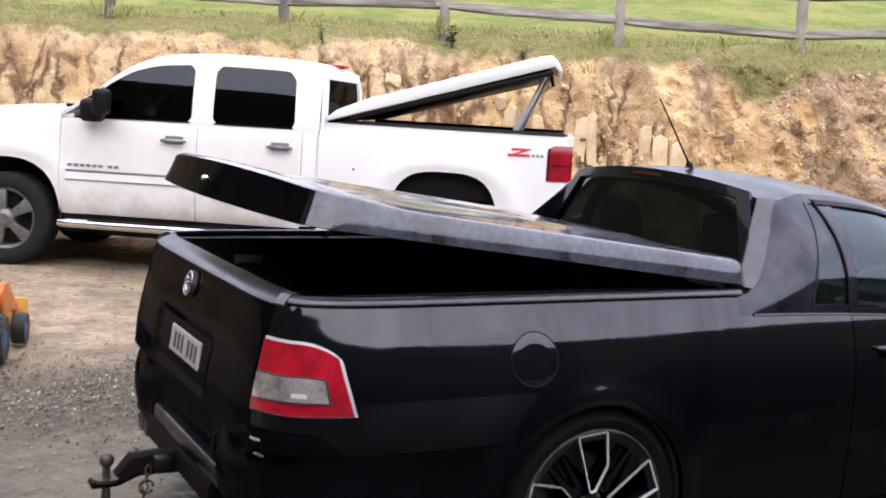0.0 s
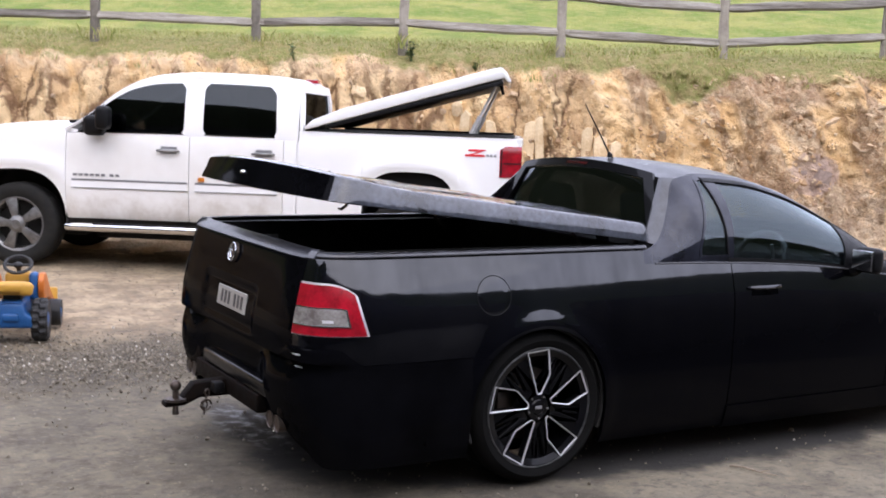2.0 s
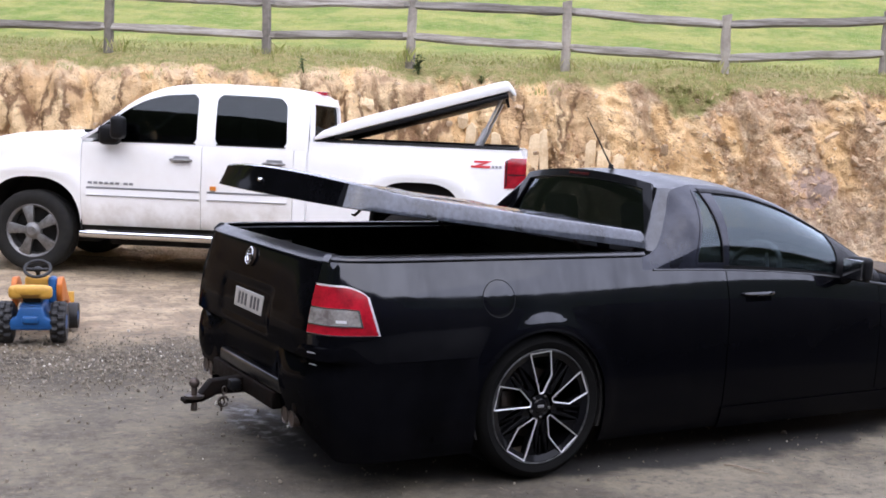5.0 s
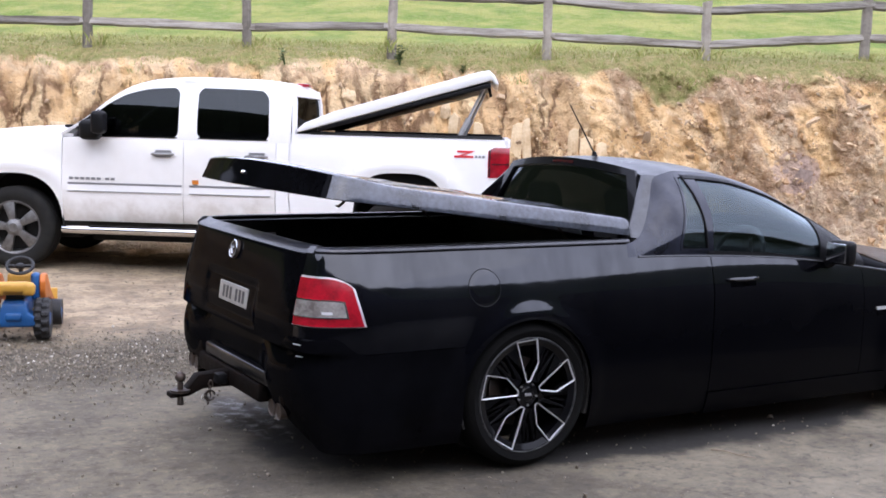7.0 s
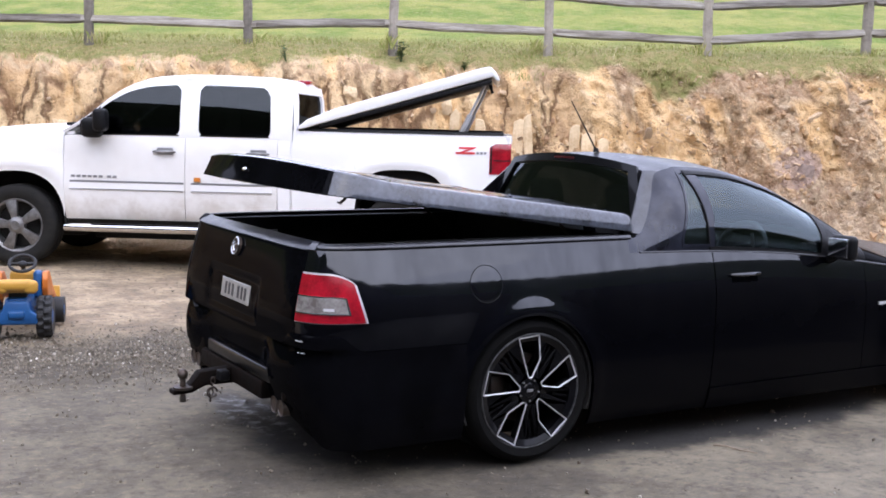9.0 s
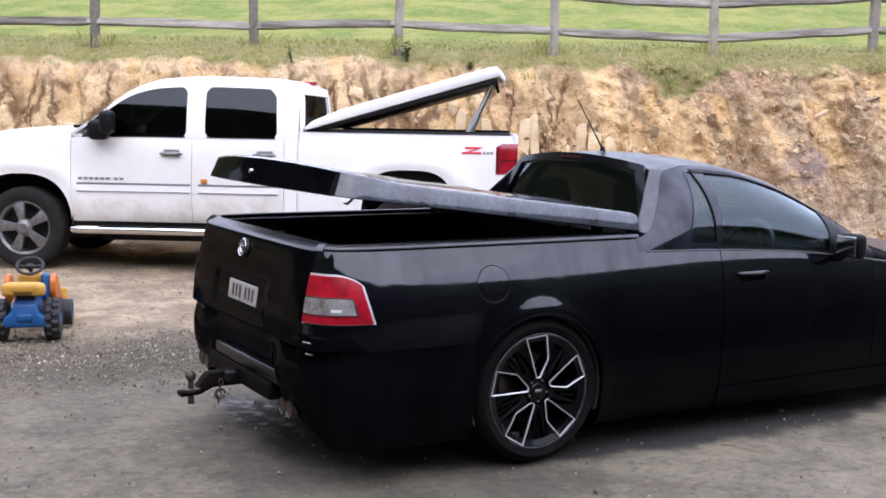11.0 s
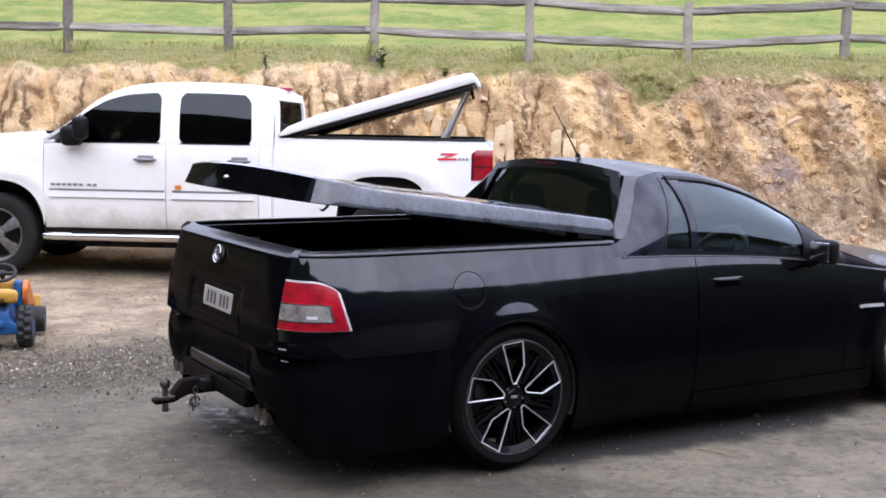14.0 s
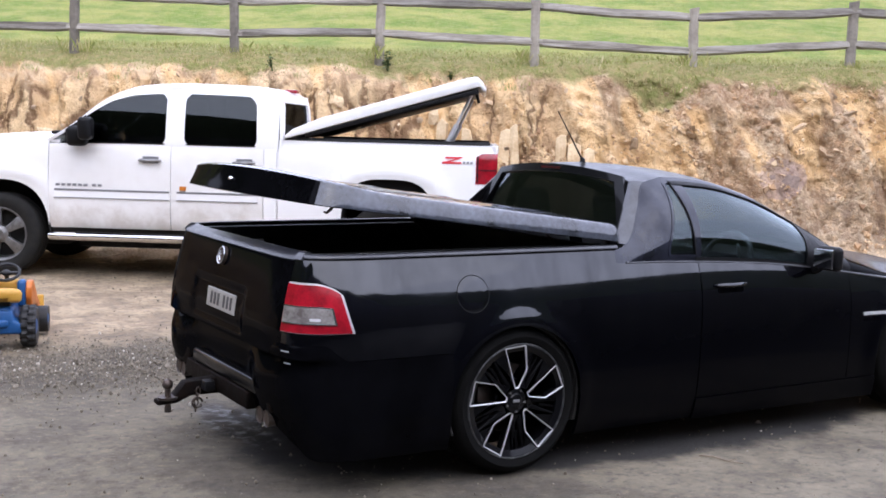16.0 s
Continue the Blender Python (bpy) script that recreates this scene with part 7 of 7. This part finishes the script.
def build_grass():
    rnd = random.Random(9)
    verts, faces = [], []

    def tuft(p, h, n, spread):
        for _ in range(n):
            a = rnd.uniform(0, math.tau)
            lean = rnd.uniform(0.1, 0.7) * h
            w = rnd.uniform(0.003, 0.006)
            q = p + Vector((rnd.gauss(0, spread), rnd.gauss(0, spread), -0.01))
            d, e = Vector((math.cos(a), math.sin(a), 0)), Vector((-math.sin(a), math.cos(a), 0))
            hh = h * rnd.uniform(0.6, 1.25)
            k = len(verts)
            verts.extend((q - e * w, q + e * w, q + d * lean * 0.4 + e * w * 0.7 + Vector((0, 0, hh * 0.65)), q + d * lean + Vector((0, 0, hh))))
            faces.extend(((k, k + 1, k + 2), (k, k + 2, k + 3)))

    smax = BANK_LEN[-1]
    n = 0
    while n < 4800:
        u, s = rnd.uniform(-6, 15), rnd.uniform(smax * 0.60, smax)
        p = bank_point(u, s)
        if p.z < 2.24 + 0.34 * fbm((u * 0.9, 3.0, 2.0), 3):
            continue
        n += 1
        tuft(p, rnd.uniform(0.02, 0.055), 5, 0.06)
    # longer clumps at the lip and by the posts
    for _ in range(110):
        u = rnd.uniform(-6, 15)
        tuft(bank_point(u, smax * rnd.uniform(0.66, 0.82)), rnd.uniform(0.05, 0.11), 12, 0.06)
    for u in POSTS:
        if -7 < u < 15:
            for _ in range(5):
                p = Vector((u + rnd.gauss(0, 0.12), FV + rnd.gauss(0, 0.08), 2.47))
                tuft(p, rnd.uniform(0.08, 0.20), 12, 0.04)
    for u, z in ((3.55, 2.42), (6.75, 2.20), (6.95, 2.12), (7.05, 2.14), (7.2, 2.24), (6.85, 2.28)):
        for _ in range(3):
            s = min(range(60, 100), key=lambda k: abs(bank_point(u, smax * k / 100).z - z)) / 100 * smax
            tuft(bank_point(u + rnd.gauss(0, 0.16), s + rnd.gauss(0, 0.07)), rnd.uniform(0.025, 0.06), 9, 0.08)
    me = bpy.data.meshes.new("grass")
    me.from_pydata(verts, [], faces)
    me.materials.append(grass_mat())
    ob = new("grass", me)
    ob.matrix_basis = SITE
    tagged(ob, "short green and straw-coloured grass on the bank top", "grass", kind="stuff")


def stone_mesh(seed, sub=1):
    bm = B()
    rs = random.Random(seed + 50)
    for _ in range(12 + 2 * sub):
        p = Vector((rs.uniform(-1, 1), rs.uniform(-0.8, 0.8), rs.uniform(-0.65, 0.65)))
        bm.verts.new(p * (0.75 + 0.25 * rs.random()))
    bmesh.ops.convex_hull(bm, input=list(bm.verts))
    loose = [v for v in bm.verts if not v.link_faces]
    bmesh.ops.delete(bm, geom=loose, context="VERTS")
    bmesh.ops.recalc_face_normals(bm, faces=bm.faces)
    return mesh_of(bm, "stone", M_STONE, flat=True)


def build_stones():
    rnd = random.Random(21)
    meshes = [stone_mesh(k) for k in range(7)]
    M_SLAB = mat("cream_rock", (0.82, 0.66, 0.43), 0.9, 0, 0.3, 5.0, 0.7, 25, second=(0.60, 0.43, 0.25), objvary=0.1)
    M_PURPLE = mat("purple_grey_rock", (0.40, 0.31, 0.265), 0.9, 0, 0.3, 6.0, 0.7, 25, second=(0.27, 0.205, 0.18), objvary=0.12)
    slabs = [stone_mesh(k + 20, 5) for k in range(5)]
    purple = [stone_mesh(k + 30, 4) for k in range(3)]
    for me in purple:
        me.materials.clear()
        me.materials.append(M_PURPLE)
    for me in slabs:
        me.materials.clear()
        me.materials.append(M_SLAB)
    smax = BANK_LEN[-1]
    for k in range(270):
        right = rnd.random() < 0.6
        u = rnd.uniform(5.5, 11.5) if right else rnd.uniform(-2.5, 5.5)
        s = smax * rnd.uniform(0.16, 0.70)
        p = bank_point(u, s)
        size = min(0.15, 0.028 * math.exp(rnd.gauss(0.25, 0.5)))
        ob = new("stone", meshes[k % 7])
        ob.parent = bank
        if right and k % 4:              # flat pieces lying in the slanting beds
            turn, grow = Euler((rnd.gauss(0.15, 0.25), rnd.gauss(0.42, 0.22), rnd.gauss(0, 0.5))), Vector((1.35, 1.1, 0.62)) * min(1.0, 0.050 / size)
        else:
            turn, grow = Euler([rnd.uniform(0, 6) for _ in range(3)]), Vector((1, 1, 1))
        ob.matrix_basis = Matrix.LocRotScale(p, turn, grow * size)
    # larger slabs and blocks standing out of the face: place along, height, size, stretch up
    big = [(8.06, 2.22, 0.10, 0.7), (8.43, 2.18, 0.07, 0.8), (8.33, 1.10, 0.20, 0.8), (8.58, 1.04, 0.19, 1.0), (7.18, 1.66, 0.10, 0.7), (7.34, 1.68, 0.12, 0.6),
           (7.3, 1.62, 0.15, 0.6), (7.1, 1.72, 0.10, 0.7), (5.62, 1.92, 0.08, 1.0), (8.7, 1.7, 0.13, 1.0), (9.0, 1.45, 0.16, 0.8), (8.1, 2.05, 0.09, 0.8), (9.3, 1.9, 0.12, 1.3), (6.6, 1.5, 0.10, 0.8),
           (7.6, 0.8, 0.14, 0.8), (8.8, 0.7, 0.16, 0.7), (9.4, 0.55, 0.13, 0.8), (3.0, 1.9, 0.10, 1.6), (3.6, 1.8, 0.12, 1.7), (2.2, 1.8, 0.12, 1.5), (4.2, 1.7, 0.10, 1.8), (-0.6, 1.4, 0.14, 1.5), (0.4, 1.7, 0.12, 1.4)]
    for k, (u, z, size, tall) in enumerate(big):
        s = min(range(20, 80), key=lambda q: abs(bank_point(u, smax * q / 100).z - z)) / 100 * smax
        ob = new("stone", slabs[k % 5] if tall > 1.3 else purple[k % 3] if 8.2 < u < 8.7 and z < 1.3 else meshes[k % 7])
        ob.parent = bank
        ob.matrix_basis = Matrix.LocRotScale(bank_point(u, s) + Vector((0, size * (0.35 if tall < 1.45 else 0.12), 0)), Euler((rnd.uniform(-0.3, 0.3), rnd.uniform(-0.4, 0.4), rnd.uniform(-0.5, 0.5))), (size, size * 0.8, size * tall))
    # upright plates of cream rock standing proud of the clay: place along, height, width, tallness
    for k, (u, z, w, h) in enumerate(((5.10, 1.36, 0.14, 0.52), (5.215, 1.38, 0.11, 0.56), (5.78, 1.34, 0.13, 0.42), (5.95, 1.26, 0.16, 0.36), (6.11, 1.23, 0.13, 0.32), (4.62, 1.40, 0.12, 0.40), (4.30, 1.46, 0.13, 0.44))):
        rows = [bank_point(u + a * w * 0.5, smax * q / 100) for a in (-1, 0, 1) for q in range(20, 80)]
        front = sorted(p.y for p in rows if abs(p.z - z) < h / 2)
        pb, rs = B(), random.Random(70 + k)
        for a, b in ((-0.5, -0.5), (0.5, -0.5), (0.54, 0.2), (0.48, 0.47), (0.0, 0.51), (-0.47, 0.44), (-0.52, 0.05)):
            x, y = a * w * rs.uniform(0.85, 1.12), b * h * rs.uniform(0.88, 1.1)
            pb.verts.new((x * 0.92, -0.05 + rs.uniform(-0.012, 0.012), y))
            pb.verts.new((x, -0.02 + rs.uniform(-0.01, 0.01), y * 1.03))
            pb.verts.new((x * 1.05, 0.16, y * 1.05))
        bmesh.ops.convex_hull(pb, input=list(pb.verts))
        bmesh.ops.delete(pb, geom=[v for v in pb.verts if not v.link_faces], context="VERTS")
        bmesh.ops.recalc_face_normals(pb, faces=pb.faces)
        ob = new("stone", mesh_of(pb, "stone", M_SLAB, flat=True))
        ob.parent = bank
        ob.matrix_basis = Matrix.LocRotScale(Vector((u, front[len(front) // 3], z)), Euler((rs.uniform(-0.10, -0.02), rs.uniform(-0.08, 0.08), rs.uniform(-0.2, 0.2))), Vector((1, 1, 1)))
    # loose small stone on the face and in the yard
    M_LOOSE = mat("loose_stone", (0.17, 0.145, 0.113), 0.9)
    nt = M_LOOSE.node_tree
    g = nt.nodes.new("ShaderNodeNewGeometry")
    r = nt.nodes.new("ShaderNodeValToRGB")
    for k, (p, c) in enumerate(((0.0, (0.13, 0.108, 0.082)), (0.5, (0.19, 0.16, 0.122)), (0.95, (0.27, 0.235, 0.185)), (1.0, (0.66, 0.62, 0.54)))):
        e = r.color_ramp.elements[k] if k < 2 else r.color_ramp.elements.new(p)
        e.position, e.color = p, (*c, 1)
    nt.links.new(g.outputs["Random Per Island"], r.inputs["Fac"])
    nt.links.new(r.outputs[0], nt.nodes["Principled BSDF"].inputs["Base Color"])
    verts, faces = [], []
    octa = [Vector(c) for c in ((1, 0, 0), (-1, 0, 0), (0, 1, 0), (0, -1, 0), (0, 0, 1), (0, 0, -1))]
    of = [(0, 2, 4), (2, 1, 4), (1, 3, 4), (3, 0, 4), (2, 0, 5), (1, 2, 5), (3, 1, 5), (0, 3, 5)]

    def drop(p, size):
        r = Euler([rnd.uniform(0, 6) for _ in range(3)]).to_matrix()
        k = len(verts)
        for c in octa:
            q = Vector((c.x * rnd.uniform(0.7, 1.2), c.y * rnd.uniform(0.6, 1.1), c.z * rnd.uniform(0.5, 0.9)))
            verts.append(p + r @ q * size)
        faces.extend(tuple(k + i for i in f) for f in of)

    for k in range(11000):
        u = rnd.uniform(-4, 14) if k % 2 else rnd.uniform(5.2, 11.5)
        s = smax * (0.05 + 0.68 * rnd.random() ** 1.2)
        if fbm((u * 1.4, s * 1.1, 6.0), 3) < -0.12 + 0.3 * rnd.random():
            continue
        drop(bank_point(u, s), min(0.06, 0.013 * math.exp(rnd.gauss(0.2, 0.6))))
    me = bpy.data.meshes.new("loose_rock")
    me.from_pydata(verts, [], faces)
    M_ROCK = mat("broken_rock", (0.5, 0.4, 0.3), 0.9, 0, 0.3, 30)
    nt = M_ROCK.node_tree
    g = nt.nodes.new("ShaderNodeNewGeometry")
    r = nt.nodes.new("ShaderNodeValToRGB")
    for k, (p, c) in enumerate(((0.0, (0.34, 0.205, 0.115)), (0.4, (0.53, 0.345, 0.19)), (0.8, (0.62, 0.44, 0.26)), (1.0, (0.76, 0.60, 0.39)))):
        e = r.color_ramp.elements[k] if k < 2 else r.color_ramp.elements.new(p)
        e.position, e.color = p, (*c, 1)
    nt.links.new(g.outputs["Random Per Island"], r.inputs["Fac"])
    nt.links.new(r.outputs[0], nt.nodes["Principled BSDF"].inputs["Base Color"])
    me.materials.append(M_ROCK)
    ob = new("loose_rock", me)
    ob.matrix_basis = SITE
    tagged(ob, "loose broken rock on the face of the bank", "rock", kind="stuff")
    verts.clear()
    faces.clear()
    for _ in range(9000):
        x, y = rnd.uniform(-4, 7), rnd.uniform(-3.5, 8)
        drop(Vector((x, y, -0.008)), 0.0035 * math.exp(rnd.gauss(0.15, 0.5)))
    for _ in range(160):
        x, y = rnd.uniform(-4, 9), rnd.uniform(-3.5, 8)
        drop(Vector((x, y, 0.0)), rnd.uniform(0.008, 0.02))
    for _ in range(13000):
        x, y = rnd.uniform(-3.2, 1.2), rnd.gauss(2.25, 0.45)
        drop(Vector((x, y - 0.25 * x - 0.25, -0.003)), 0.0056 * math.exp(rnd.gauss(0.1, 0.45)))
    me = bpy.data.meshes.new("gravel")
    me.from_pydata(verts, [], faces)
    me.materials.append(M_LOOSE)
    ob = new("gravel", me)
    tagged(ob, "scattered pale gravel on the yard", "gravel", kind="stuff")


def face_s(u, z):
    """How far up the bank's face the height z lies at u."""
    smax = BANK_LEN[-1]
    return min(range(15, 98), key=lambda k: abs(bank_point(u, smax * k / 100).z - z)) / 100 * smax


def build_weed(u, z, size, n, seed, label):
    """A leafy weed: thin stems with pointed leaves."""
    rnd = random.Random(seed)
    p0 = bank_point(u, face_s(u, z))
    e = thing("weed", SITE @ Matrix.Translation(p0), label, "plant", "weeds on the bank")
    for k in range(max(3, n // 7)):
        a, lean = rnd.uniform(0, math.tau), rnd.uniform(0.1, 0.5)
        tip = Vector((math.cos(a) * lean, math.sin(a) * lean * 0.6 - 0.2, rnd.uniform(0.6, 1.1))) * size
        bm = B()
        tube(bm, [Vector((0, 0, -0.03)), tip * 0.5 + Vector((0, 0, 0.05 * size)), tip], [0.006, 0.005, 0.002], 5)
        part("stem", bm, M_LEAF, e)
        for j in range(7):
            q = tip * (0.25 + 0.75 * (j + rnd.random()) / 7)
            b = rnd.uniform(0, math.tau)
            d = Vector((math.cos(b), math.sin(b) - 0.3, rnd.uniform(-0.1, 0.6))).normalized()
            sd = d.cross(Vector((0, 0, 1))).normalized()
            ln, w = size * rnd.uniform(0.22, 0.42), size * rnd.uniform(0.09, 0.15)
            bm = B()
            sheet(bm, lambda t, c: q + d * ln * t + sd * w * c * math.sin(math.pi * (0.08 + 0.9 * t)) ** 0.8 - Vector((0, 0, 0.25 * ln * t * t)) + Vector((0, 0, 0.2 * w * abs(c))), steps(0, 1, 5), [-1, 0, 1], 0.0015)
            part("leaf", bm, M_LEAF, e)
    return e


M_LEAF = mat("weed_leaf", (0.060, 0.105, 0.034), 0.6, 0, 0.3, 9, spec=0.3, second=(0.11, 0.15, 0.05), objvary=0.3)
M_TWIG = mat("dry_twig", (0.30, 0.24, 0.17), 0.9, 0, 0.4, 20, 0.4, 60)


def build_twig():
    bm = B()
    tube(bm, [(0, 0, 0.0), (0.035, -0.06, 0.006), (0.05, -0.14, 0.004), (0.085, -0.22, 0.007)], [0.004, 0.0045, 0.004, 0.002], 6)
    tube(bm, [(0.05, -0.14, 0.004), (0.10, -0.16, 0.012)], [0.003, 0.0015], 5)
    ob = new("twig", mesh_of(bm, "twig", M_TWIG))
    ob.matrix_basis = pose(1.02, -1.08, 0.0)
    tagged(ob, "thin dry forked twig lying on the gravel", "twig")


build_grass()
build_weed(3.58, 2.30, 0.22, 35, 3, "dark green leafy weed at the bank's lip by a fence post")
build_weed(2.20, 2.26, 0.17, 21, 5, "small dark green weed at the bank's lip")
build_weed(4.40, 2.20, 0.12, 21, 7, "low dark green weed at the bank's lip")
build_twig()
build_stones()
